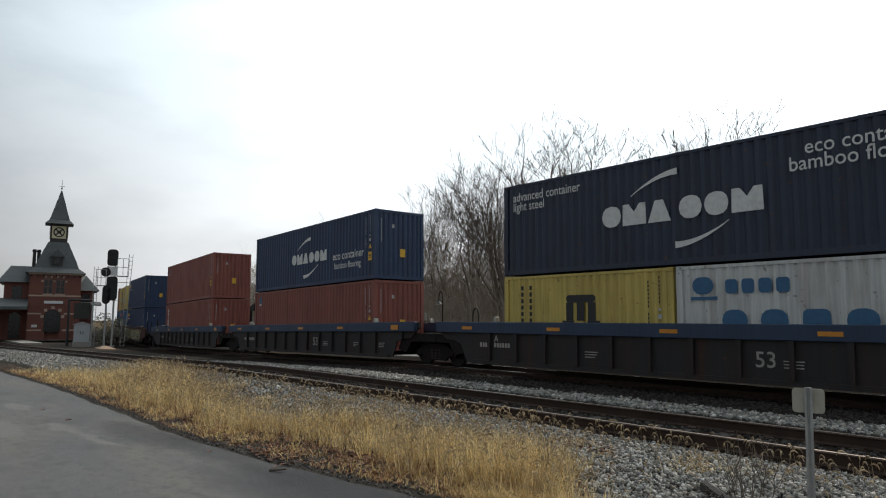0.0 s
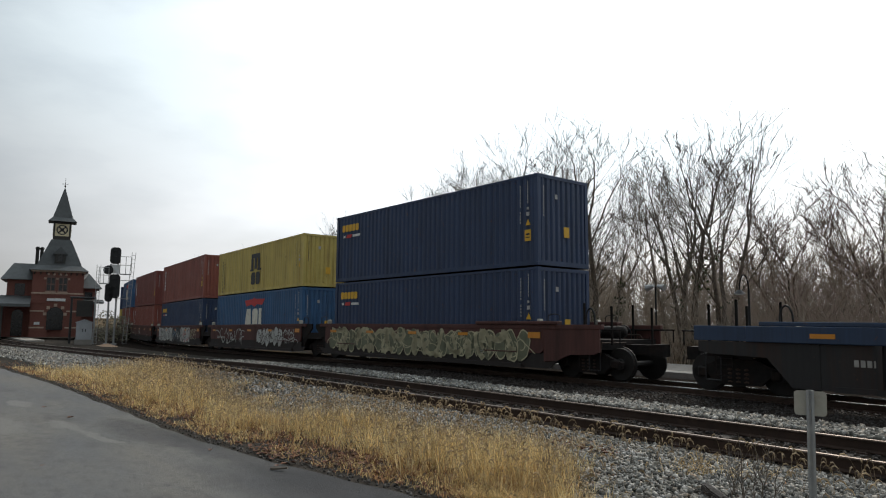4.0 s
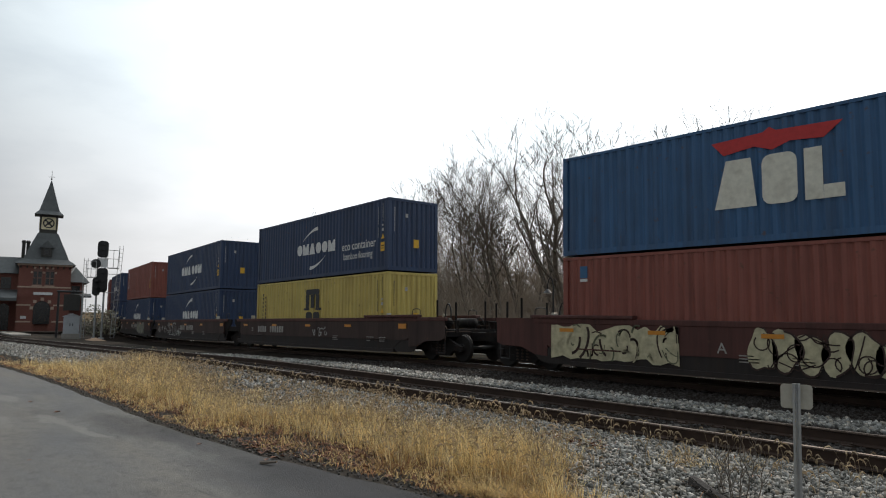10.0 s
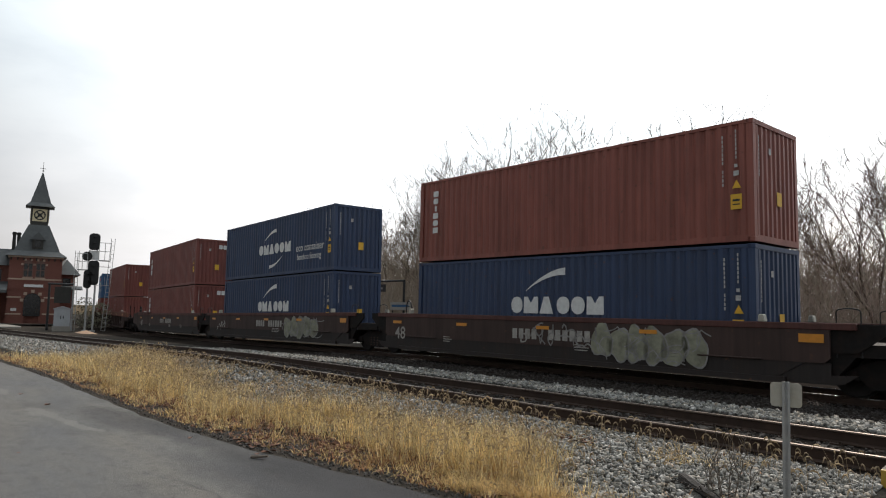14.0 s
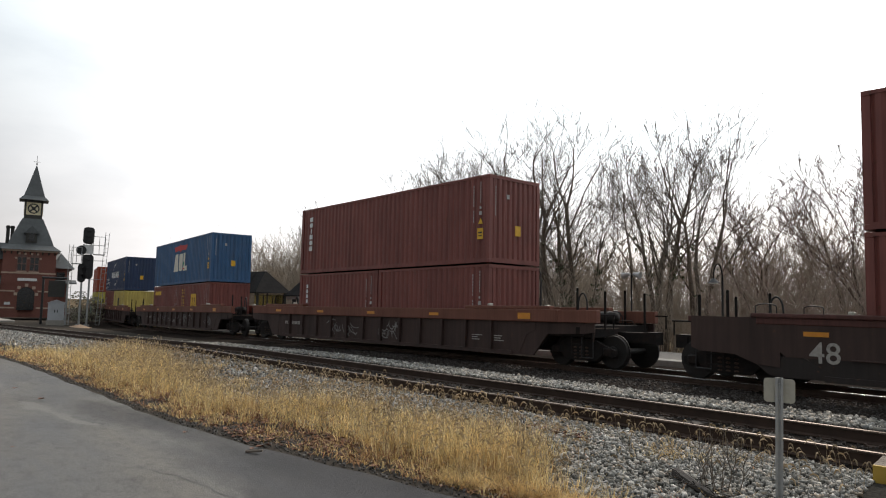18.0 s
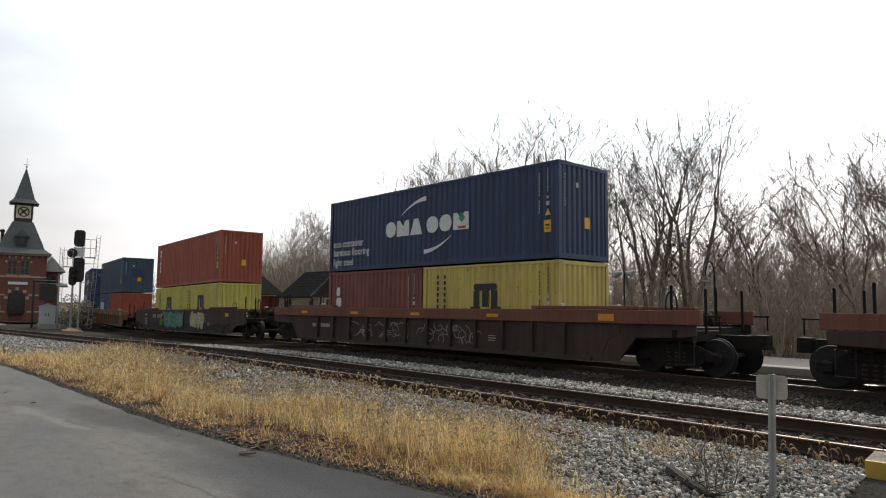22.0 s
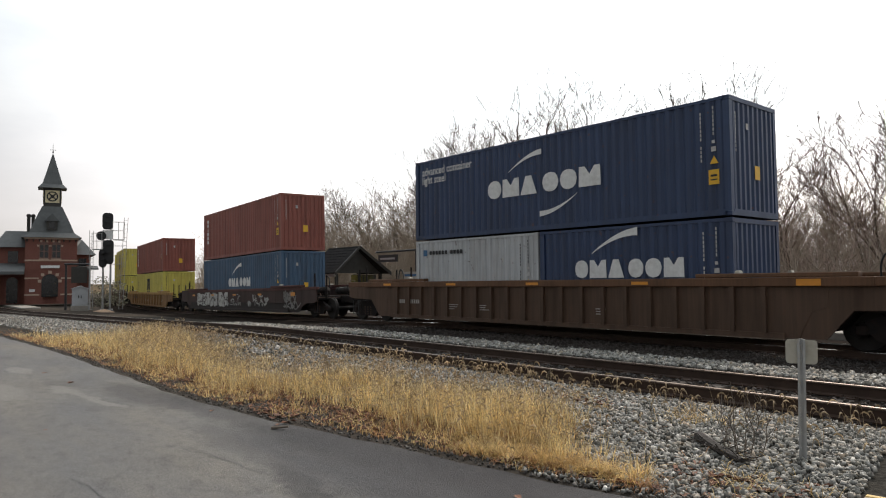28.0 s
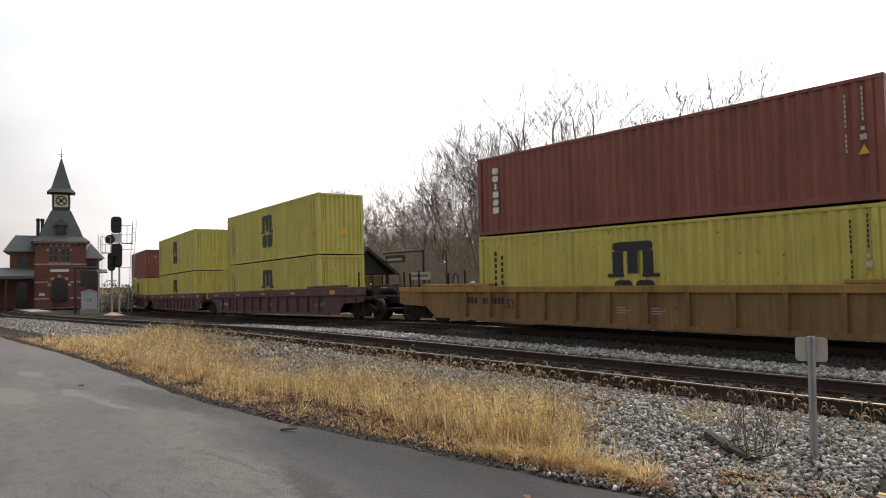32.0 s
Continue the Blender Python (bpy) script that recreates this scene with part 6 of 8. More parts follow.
def scatter_stones(name, xs, ys, sizes, mat, label, sink=0.25):
    """Broken stones: uneven eight-cornered blocks, squashed and turned every way, lying on the ground."""
    n = len(xs)
    pts = LUMP[None] * (0.42 + 0.42 * rng.random((n, 8, 1))) + 0.42 * (rng.random((n, 8, 3)) - 0.5)
    pts = pts * np.stack([0.95 + 0.6 * rng.random(n), 0.75 + 0.4 * rng.random(n), 0.6 + 0.4 * rng.random(n)], 1)[:, None, :]
    a, b = rng.random(n) * 6.283, (rng.random(n) - 0.5) * 2.6
    ca, sa, cb, sb = np.cos(a), np.sin(a), np.cos(b), np.sin(b)
    x, y, z = pts[..., 0], pts[..., 1], pts[..., 2]
    x, z = x * cb[:, None] - z * sb[:, None], x * sb[:, None] + z * cb[:, None]
    x, y = x * ca[:, None] - y * sa[:, None], x * sa[:, None] + y * ca[:, None]
    s = (sizes / 2)[:, None]
    zz = heights(xs, ys)
    v = np.stack([x * s + xs[:, None], y * s + ys[:, None], z * s + (zz + sizes * (0.5 - sink))[:, None]], -1).reshape(-1, 3)
    f = (LUMP_FACES[None] + 8 * np.arange(n)[:, None, None]).reshape(-1, 3)
    return raw(name, v, f, mat, None, "stuff", label, "gravel")


def in_grass(x, y):
    """How thick the dry grass stands at a spot, 0 to 1."""
    front = road_edge(x) + 0.34 + 0.12 * max(0.0, min(1.0, (-5.2 - x) / 1.5)) * max(0.0, min(1.0, (x + 26) / 8)) + 0.10 * math.sin(2.3 * x + 1) * math.sin(0.7 * x) + 0.07 * math.sin(6.1 * x) - 0.14 * max(0.0, min(1.0, (x + 6.5) / 2.0))
    back = float(np.interp(x, (-40, -31, -26, -23.5, -21, -17, -14.5, -11.8, -9.5, -7.5, -5.8, -4.6, -3.5), (4.0, 4.2, 4.7, 6.3, 7.3, 7.0, 6.5, 6.1, 6.5, 6.9, 6.7, 6.1, 5.35)))
    back += 0.22 * math.sin(1.9 * x + 0.4) + 0.14 * math.sin(4.7 * x)
    if not front < y < back or x > -3.2 or x < -60:
        return 0.0
    k = min((y - front) / 0.6, (back - y) / float(np.interp(x, (-9.0, -7.0), (1.1, 0.7))), 1.0)
    gaps = 0.66 + 0.34 * math.sin(0.9 * x + 0.6 * y) * math.sin(0.37 * x - 1.1 * y) + (0.35 * min(0.0, math.sin(2.6 * x + 0.8)) if x < -24 else 0.0)
    return max(0.0, k * gaps) if k > 0 else 0.0


def build_stones():
    n = 78000
    xs = -14.5 + 17.0 * rng.random(n) ** 0.7
    ys = 3.9 + 4.1 * rng.random(n)
    keep = np.array([b > road_edge(a) + (0.05 + 0.2 * rng.random() if a > -4.6 else 1.1 + 0.3 * rng.random()) and in_grass(a, b) < 0.35 + 0.3 * rng.random() and not (a > -1.9 - 0.15 * (b - 5) and 4.3 < b < 8.6) for a, b in zip(xs, ys)])
    xs, ys = xs[keep], ys[keep]
    near_edge = np.array([b - road_edge(a) for a, b in zip(xs, ys)])
    sizes = np.where(near_edge < 0.35, 0.016 + 0.030 * rng.random(len(xs)), 0.022 + 0.040 * rng.random(len(xs)) ** 1.5)
    scatter_stones("ballast_stones", xs, ys, sizes, "stone", "loose broken grey ballast stones beside the siding", 0.15)
    n = 9000
    xs = -62 + 48 * rng.random(n) ** 0.6
    ys = 5.0 + 3.3 * rng.random(n)
    keep = np.array([in_grass(a, b) < 0.25 and b > road_edge(a) + 0.9 for a, b in zip(xs, ys)])
    xs, ys = xs[keep], ys[keep]
    scatter_stones("ballast_stones", xs, ys, 0.05 + 0.05 * rng.random(len(xs)), "stone", "grey stones on the far verge beside the siding")
    n = 9000
    xs = -30 + 30 * rng.random(n) ** 0.75
    ys = 11.45 + 1.6 * rng.random(n) + rng.normal(0, 0.12, n)
    scatter_stones("ballast_stones", xs, ys, 0.05 + 0.05 * rng.random(n), "stone", "loose grey ballast stones between the tracks")
    n = 13000
    xs = -26 + 27 * rng.random(n) ** 0.75
    # the farther strip carries the train's shade in its stone colour
    ys = np.where(rng.random(n) < 0.6, 7.75 + 3.7 * rng.random(n), 13.1 + 2.75 * rng.random(n))
    keep = np.array([abs(b - near_y(a) - 0.753) > 0.1 and abs(b - near_y(a) + 0.753) > 0.1 for a, b in zip(xs, ys)])
    scatter_stones("ballast_stones", xs[keep], ys[keep], 0.04 + 0.045 * rng.random(int(keep.sum())), "dark_stone", "brown ballast stones between dark ties of the siding", 0.5)
    n = 9000
    xs = -34 + 33.5 * rng.random(n) ** 0.7
    ys = np.array([road_edge(a) for a in xs]) + 0.02 + 0.85 * rng.random(n)
    scatter_stones("verge_grit", xs, ys, 0.012 + 0.03 * rng.random(n) ** 2, "grit", "dark grit and small stones along the road edge")


build_stones()


def blades(name, roots, length, lean, width, mat, label, droop=0.5, az=None, curl=0.0):
    """Dry blades: narrow five-joint strips that lean, curl sideways and droop. Returns their tips and headings."""
    n = len(roots)
    az = rng.random(n) * 6.283 if az is None else az
    twist = curl * rng.normal(0, 1, n)
    cx, cy, cz = roots[:, 0].copy(), roots[:, 1].copy(), roots[:, 2] - 0.01
    steps = (0.0, 0.28, 0.52, 0.72, 0.88, 1.0)
    vs = []
    for k, s in enumerate(steps):
        if k:
            ds = length * (s - steps[k - 1])
            pitch = np.clip(lean * (0.35 + 1.25 * s) + droop * lean * s * s, 0, 2.3)
            head = az + twist * s
            cx, cy, cz = cx + np.cos(head) * np.sin(pitch) * ds, cy + np.sin(head) * np.sin(pitch) * ds, cz + np.cos(pitch) * ds
        else:
            head = az
        w = width * (1.0, 0.95, 0.8, 0.6, 0.4, 0.1)[k] / 2
        px, py = -np.sin(head), np.cos(head)
        vs.append(np.stack([cx - px * w, cy - py * w, cz], 1))
        vs.append(np.stack([cx + px * w, cy + py * w, cz], 1))
    v = np.stack(vs, 1).reshape(-1, 3)
    q = np.array([(2 * i, 2 * i + 1, 2 * i + 3, 2 * i + 2) for i in range(5)])
    f = (q[None] + 12 * np.arange(n)[:, None, None]).reshape(-1, 4)
    raw(name, v, f, mat, None, "stuff", label, "grass")
    return np.stack([cx, cy, cz], 1), head


def seed_heads(name, tips, head, length, radius, label):
    """Bristly nodding heads: three-sided spindles that arch over from a stem's tip."""
    n = len(tips)
    c = tips.copy()
    rings = []
    for k, (r, up) in enumerate(((0.35, 0.9), (1.0, 0.5), (1.05, -0.1), (0.75, -0.6), (0.15, -0.9))):
        if k:
            c = c + np.stack([np.cos(head) * math.cos(up), np.sin(head) * math.cos(up), np.full(n, math.sin(up))], 1) * (length / 4)[:, None]
        for j in range(3):
            a = 2.094 * j
            rings.append(c + np.stack([-np.sin(head) * math.cos(a), np.cos(head) * math.cos(a), np.full(n, math.sin(a))], 1) * (radius * r)[:, None])
    v = np.stack(rings, 1).reshape(-1, 3)
    q = np.array([(3 * i + j, 3 * i + (j + 1) % 3, 3 * i + 3 + (j + 1) % 3, 3 * i + 3 + j) for i in range(4) for j in range(3)])
    f = (q[None] + 15 * np.arange(n)[:, None, None]).reshape(-1, 4)
    raw(name, v, f, "seed", None, "stuff", label, "grass")


def foxtails(roots, length):
    """Thin stems with nodding, bristly heads."""
    v, f = [], []
    for (x, y, z), L in zip(roots, length):
        a = rng.random() * 6.283
        dx, dy = math.cos(a), math.sin(a)
        lean = 0.12 + 0.25 * rng.random()
        pts = [(x, y, z), (x + dx * lean * L * 0.3, y + dy * lean * L * 0.3, z + 0.5 * L), (x + dx * lean * L, y + dy * lean * L, z + L)]
        hx = 0.04 + 0.04 * rng.random()
        tip = pts[-1]
        pts2 = [tip, (tip[0] + dx * hx * 0.5, tip[1] + dy * hx * 0.5, tip[2] + 0.022), (tip[0] + dx * hx, tip[1] + dy * hx, tip[2] + 0.012), (tip[0] + dx * hx * 1.35, tip[1] + dy * hx * 1.35, tip[2] - 0.03)]
        for chain, ws in ((pts, (0.002, 0.002, 0.0018)), (pts2, (0.004, 0.010, 0.011, 0.004))):
            o = len(v)
            for (cx, cy, cz), w in zip(chain, ws):
                for k in range(3):
                    t = 2.094 * k
                    v.append((cx - dy * w * math.cos(t), cy + dx * w * math.cos(t), cz + w * math.sin(t)))
            for i in range(len(chain) - 1):
                for k in range(3):
                    f.append((o + 3 * i + k, o + 3 * i + (k + 1) % 3, o + 3 * i + 3 + (k + 1) % 3, o + 3 * i + 3 + k))
    raw("foxtail_grass", v, f, "seed", None, "stuff", "dry foxtail stems with nodding seed heads by the siding", "grass")


def tufts(count, reach):
    """Middles of grass tufts: place, thickness of the stand."""
    xs = -36 + 33 * rng.random(count) ** reach
    ys = 3.7 + 3.9 * rng.random(count)
    thick = np.array([in_grass(a, b) for a, b in zip(xs, ys)])
    keep = rng.random(count) < thick * 1.25
    return xs[keep], ys[keep], thick[keep]


def build_grass():
    xs, ys, thick = tufts(6400, 0.62)
    m = len(xs)
    patch = 0.5 + 0.5 * np.sin(0.8 * xs + 1.3) * np.sin(1.3 * ys + 0.5 * xs)
    tall = (0.09 + 0.29 * thick + 0.08 * patch) * (0.5 + 0.85 * rng.random(m))
    wind = rng.random(m) * 6.283
    per = 10 + (12 * rng.random(m)).astype(int)
    i = np.repeat(np.arange(m), per)
    n = len(i)
    a, r = rng.random(n) * 6.283, 0.10 * np.sqrt(rng.random(n)) * (0.6 + 0.8 * rng.random(n))
    rx, ry = xs[i] + r * np.cos(a), ys[i] + r * np.sin(a)
    roots = np.stack([rx, ry, heights(rx, ry)], 1)
    L = tall[i] * (0.55 + 0.65 * rng.random(n))
    lean = np.abs(rng.normal(0.30, 0.28, n)) + 0.05 + 2.2 * r
    az = np.where(rng.random(n) < 0.6, a, wind[i] + rng.normal(0, 0.7, n))
    far = 1 + 0.022 * np.abs(rx)
    pale = rng.random(n) < 0.3
    tips, head = blades("dry_grass", roots[~pale], L[~pale], lean[~pale], 0.0068 * far[~pale], "grass", "tangled dry straw-coloured grass along the verge", 0.9, az[~pale], 0.9)
    k = rng.random(len(tips)) < 0.16
    seed_heads("grass_heads", tips[k], head[k], 0.035 + 0.035 * rng.random(int(k.sum())), 0.0048 * far[~pale][k], "nodding dry seed heads over the grass")
    tips, head = blades("straw_stalks", roots[pale], L[pale] * 1.08 + 0.05, lean[pale] * 0.75, 0.0055 * far[pale], "straw", "pale bleached stalks standing in the dry grass", 0.7, az[pale], 0.6)
    k = rng.random(len(tips)) < 0.45
    seed_heads("grass_heads", tips[k], head[k], 0.04 + 0.04 * rng.random(int(k.sum())), 0.0055 * far[pale][k], "pale seed heads on bleached stalks")
    # low curly mat along the front of the stand
    m = 16000
    xs = -30 + 27 * rng.random(m) ** 0.6
    ys = np.array([road_edge(a) for a in xs]) + 0.18 + 0.55 * rng.random(m)
    keep = rng.random(m) < 0.25 + 0.75 * np.array([in_grass(a, b + 0.2) for a, b in zip(xs, ys)])
    keep &= (np.sin(1.7 * xs + 0.5) + np.sin(4.3 * xs) > -0.9) & (xs < -3.4)
    xs, ys = xs[keep], ys[keep]
    blades("curled_grass", np.stack([xs, ys, heights(xs, ys)], 1), 0.06 + 0.13 * rng.random(len(xs)), 0.5 + 0.6 * rng.random(len(xs)), 0.006 * (1 + 0.022 * np.abs(xs)), "grass", "low curled dry grass at the front of the verge", 0.8, None, 1.4)
    # bleached curly tail where the stand runs out on the stones, and loose tufts among them
    m = 5200
    k = rng.random(m)
    xs, ys = -5.3 + 1.75 * k + rng.normal(0, 0.12, m), 4.62 + 0.36 * k + np.abs(rng.normal(0, 0.30, m)) * (1.15 - k)
    blades("curled_grass", np.stack([xs, ys, heights(xs, ys)], 1), 0.08 + 0.16 * rng.random(m), 0.5 + 0.7 * rng.random(m), 0.006 * np.ones(m), "grass", "bleached curly grass where the verge runs out", 0.8, None, 1.6)
    for x, y, count in ((-4.16, 6.95, 130), (-4.3, 7.3, 110), (-3.9, 7.1, 70), (-2.9, 5.55, 90), (-5.9, 7.2, 90)):
        xs, ys = rng.normal(x, 0.13, count), rng.normal(y, 0.11, count)
        blades("dry_weeds", np.stack([xs, ys, heights(xs, ys)], 1), 0.07 + 0.14 * rng.random(count), 0.5 + 0.7 * rng.random(count), 0.006 * np.ones(count), "grass", "loose tuft of bleached weed on the stones", 0.8, None, 1.5)
    # flattened thatch at the roots
    m = 64000
    xs = -36 + 33 * rng.random(m) ** 0.68
    ys = np.array([road_edge(a) for a in xs]) + 0.20 + 3.4 * rng.random(m) ** 2.6
    thick = np.array([in_grass(a, b + 0.1) for a, b in zip(xs, ys)])
    keep = rng.random(m) < thick * 1.2 + 0.04
    xs, ys = xs[keep], ys[keep]
    blades("thatch", np.stack([xs, ys, heights(xs, ys) + 0.01], 1), 0.07 + 0.13 * rng.random(len(xs)), 0.7 + 0.7 * rng.random(len(xs)), 0.008 * (1 + 0.02 * np.abs(xs)), "thatch", "flattened red-brown thatch under the grass", 0.35, None, 1.2)
    # foxtails beside the rails, and thin dry weeds on the stones
    k = 1150
    xs = -27 + 25.0 * rng.random(k) ** 1.25
    ys = np.array([near_y(a) for a in xs]) - 0.95 - 1.5 * rng.random(k) ** 1.3
    foxtails(np.stack([xs, ys, heights(xs, ys)], 1), 0.07 + 0.20 * rng.random(k) ** 1.4)
    k = 2600
    xs = -20 + 16.5 * rng.random(k) ** 0.8
    ys = 4.2 + 3.2 * rng.random(k)
    keep = np.array([in_grass(a, b) > 0.3 for a, b in zip(xs, ys)])
    xs, ys = xs[keep], ys[keep]
    foxtails(np.stack([xs, ys, heights(xs, ys)], 1), 0.3 + 0.28 * rng.random(len(xs)))
    k = 700
    xs = -14 + 12.6 * rng.random(k)
    ys = 4.9 + 2.8 * rng.random(k)
    keep = np.array([math.sin(2.1 * a + 0.7) * math.sin(1.9 * b + a) > 0.35 for a, b in zip(xs, ys)])
    xs, ys = np.repeat(xs[keep], 9), np.repeat(ys[keep], 9)
    xs, ys = xs + rng.normal(0, 0.08, len(xs)), ys + rng.normal(0, 0.08, len(ys))
    blades("dry_weeds", np.stack([xs, ys, heights(xs, ys)], 1), 0.06 + 0.16 * rng.random(len(xs)), 0.5 + 0.7 * rng.random(len(xs)), 0.006 * np.ones(len(xs)), "grass", "small tufts of dry weed between the stones")
    # brown leaves
    v, f = [], []
    heaps = ((-7.4, 4.8, 0.28, 170), (-9.8, 4.85, 0.22, 90), (-8.4, 4.2, 0.3, 70), (-6.0, 7.16, 0.25, 110), (-5.5, 7.1, 0.22, 60), (-3.75, 4.98, 0.16, 60), (-2.75, 5.5, 0.25, 90), (-5.0, 4.95, 0.2, 60), (-12.5, 4.6, 0.3, 70))
    spots = []
    for hx, hy, hr, count in heaps:
        spots += [(hx + rng.normal(0, hr), hy + rng.normal(0, hr * 0.6)) for _ in range(count)]
    for _ in range(380):
        x = -30 + 28.5 * rng.random() ** 0.6
        spots.append((x, road_edge(x) + (0.15 + 0.9 * rng.random() if rng.random() < 0.985 else -2.5 * rng.random())))
    for x, y in spots:
        s, a, c = 0.025 + 0.04 * rng.random(), rng.random() * 6.283, 0.3 + 0.5 * rng.random()
        z = ground_z(x, y) + 0.012 + (0.02 * rng.random() if y > road_edge(x) else 0)
        o = len(v)
        for lx, ly, lz in ((-1, 0, 0.1), (-0.3, 0.55, c), (0.6, 0.4, c * 0.6), (1.1, 0, 0.2), (0.5, -0.45, c), (-0.4, -0.5, c * 0.5), (0, 0, 0)):
            v.append((x + s * (lx * math.cos(a) - ly * math.sin(a)), y + s * (lx * math.sin(a) + ly * math.cos(a)), z + s * lz * 0.6))
        f += [(o + 6, o + i, o + (i + 1) % 6) for i in range(6)]
    raw("fallen_leaves", v, f, "leaf", None, "stuff", "curled brown leaves at the foot of the grass", "leaves")


MAT["thatch"] = material("brown matted thatch", (0.29, 0.135, 0.055), 0.85, 0, 0.3, 2, None, 0, 1, False, 0, island=True)
build_grass()


def dead_stalks():
    """Tall dry weed stalks and a fallen dark branch on the stones."""
    R = random.Random(17)
    spots = [(-5.05, 5.62, 0.62), (-3.23, 6.09, 0.5), (-3.11, 6.13, 0.58), (-3.07, 6.26, 0.55), (-3.31, 6.9, 0.42), (-9.3, 5.4, 0.55), (-3.17, 6.2, 0.4), (-3.0, 6.05, 0.45), (-2.95, 6.3, 0.36), (-3.3, 6.25, 0.33)]
    for x, y, h in spots:
        root = tagged(new("weed_stalk"), "dark dry weed stalk standing among the stones", "weed", "weed stalks")
        root.matrix_basis = pose(x, y, ground_z(x, y))
        pts = [Vector((0, 0, -0.03))]
        for k in range(6):
            pts.append(pts[-1] + Vector((R.uniform(-0.03, 0.03), R.uniform(-0.03, 0.03), h / 6)))
        bm = bmesh.new()
        bent_tube(bm, pts, 0.007, 5, 0.003)
        part("stem", bm, "bark", root)
        for k in range(2, 7):
            for _ in range(2):
                a, ln = R.uniform(0, 6.28), R.uniform(0.05, 0.13)
                bm = bmesh.new()
                bent_tube(bm, [pts[k], pts[k] + Vector((ln * 0.5 * math.cos(a), ln * 0.5 * math.sin(a), ln * 0.6)), pts[k] + Vector((ln * 0.8 * math.cos(a), ln * 0.8 * math.sin(a), ln * 1.3))], 0.003, 4, 0.0015)
                part("side_shoot", bm, "bark", root)
    root = tagged(new("fallen_branch"), "dark fallen branch with twigs lying on the stones", "branch")
    pts = [Vector((-3.63, 6.36, 0)), Vector((-3.47, 6.25, 0)), Vector((-3.30, 6.13, 0)), Vector((-3.14, 6.03, 0)), Vector((-3.0, 5.96, 0))]
    for p in pts:
        p.z = ground_z(p.x, p.y) + 0.06
    bm = bmesh.new()
    bent_tube(bm, pts, 0.062, 7, 0.028)
    part("limb", bm, "wet_bark", root)
    for i in range(1, 5):
        for _ in range(7):
            a = R.uniform(0, 6.28)
            q = pts[i] + Vector((0.20 * math.cos(a), 0.15 * math.sin(a), R.uniform(0.0, 0.10)))
            bm = bmesh.new()
            bent_tube(bm, [pts[i], (pts[i] + q) / 2 + Vector((0, 0, R.uniform(-0.02, 0.04))), q], 0.008, 4, 0.003)
            part("twig", bm, "wet_bark", root)


dead_stalks()

# cracks in the asphalt


def road_cracks():
    for pts in (((-6.9, 1.45), (-6.43, 1.49), (-5.62, 1.52)), ((-7.6, 2.5), (-7.02, 2.66), (-5.72, 2.84)), ((-3.6, 3.6), (-3.46, 3.71), (-3.42, 4.25))):
        bm = bmesh.new()
        fine = []
        for i in range(len(pts) - 1):
            for k in range(8):
                t = k / 8
                fine.append((pts[i][0] + (pts[i + 1][0] - pts[i][0]) * t + random.uniform(-0.03, 0.03), pts[i][1] + (pts[i + 1][1] - pts[i][1]) * t + random.uniform(-0.03, 0.03)))
        lo = [bm.verts.new((x, y - 0.004, -0.156)) for x, y in fine]
        hi = [bm.verts.new((x, y + 0.004, -0.156)) for x, y in fine]
        for i in range(len(fine) - 1):
            bm.faces.new((lo[i], lo[i + 1], hi[i + 1], hi[i]))
        tagged(part("road_crack", bm, "decal_black"), "thin dark crack in the asphalt", "crack", "", "structure")


road_cracks()


def twig_on_road():
    bm = bmesh.new()
    tube(bm, (-7.62, 3.72, -0.145), (-7.44, 3.84, -0.12), 0.02, 0.014, 6)
    tube(bm, (-7.54, 3.78, -0.14), (-7.46, 3.74, -0.12), 0.006, 0.004, 5)
    tagged(part("twig", bm, "bark"), "short dark stick lying on the asphalt", "stick")


twig_on_road()

# ---------------------------------------------------------------- marker post, boardwalk


def marker_post():
    root = tagged(new("marker_post"), "small blank sign back on a galvanised channel post", "sign post")
    root.matrix_basis = pose(-2.66, 6.4, ground_z(-2.66, 6.4) - 0.10, 0, 0.8, 22)
    bm = bmesh.new()
    prism(bm, [(-0.032, 0.0), (-0.012, 0.0), (-0.012, 0.022), (0.012, 0.022), (0.012, 0.0), (0.032, 0.0), (0.032, 0.006), (0.018, 0.006), (0.018, 0.028), (-0.018, 0.028), (-0.018, 0.006), (-0.032, 0.006)], 2, -0.1, 1.19)
    part("post", bm, "galv", root)
    bm = bmesh.new()
    prism(bm, rrect(-0.128, 0.965, 0.256, 0.215, 0.03), 1, 0.029, 0.033)
    part("sign_panel", bm, "sign_back", root, "weathered back of a small aluminium sign")
    for z in (1.0, 1.13):
        bm = bmesh.new()
        tube(bm, (0, -0.004, z), (0, 0.03, z), 0.008, None, 8)
        part("bolt", bm, "galv", root)


marker_post()


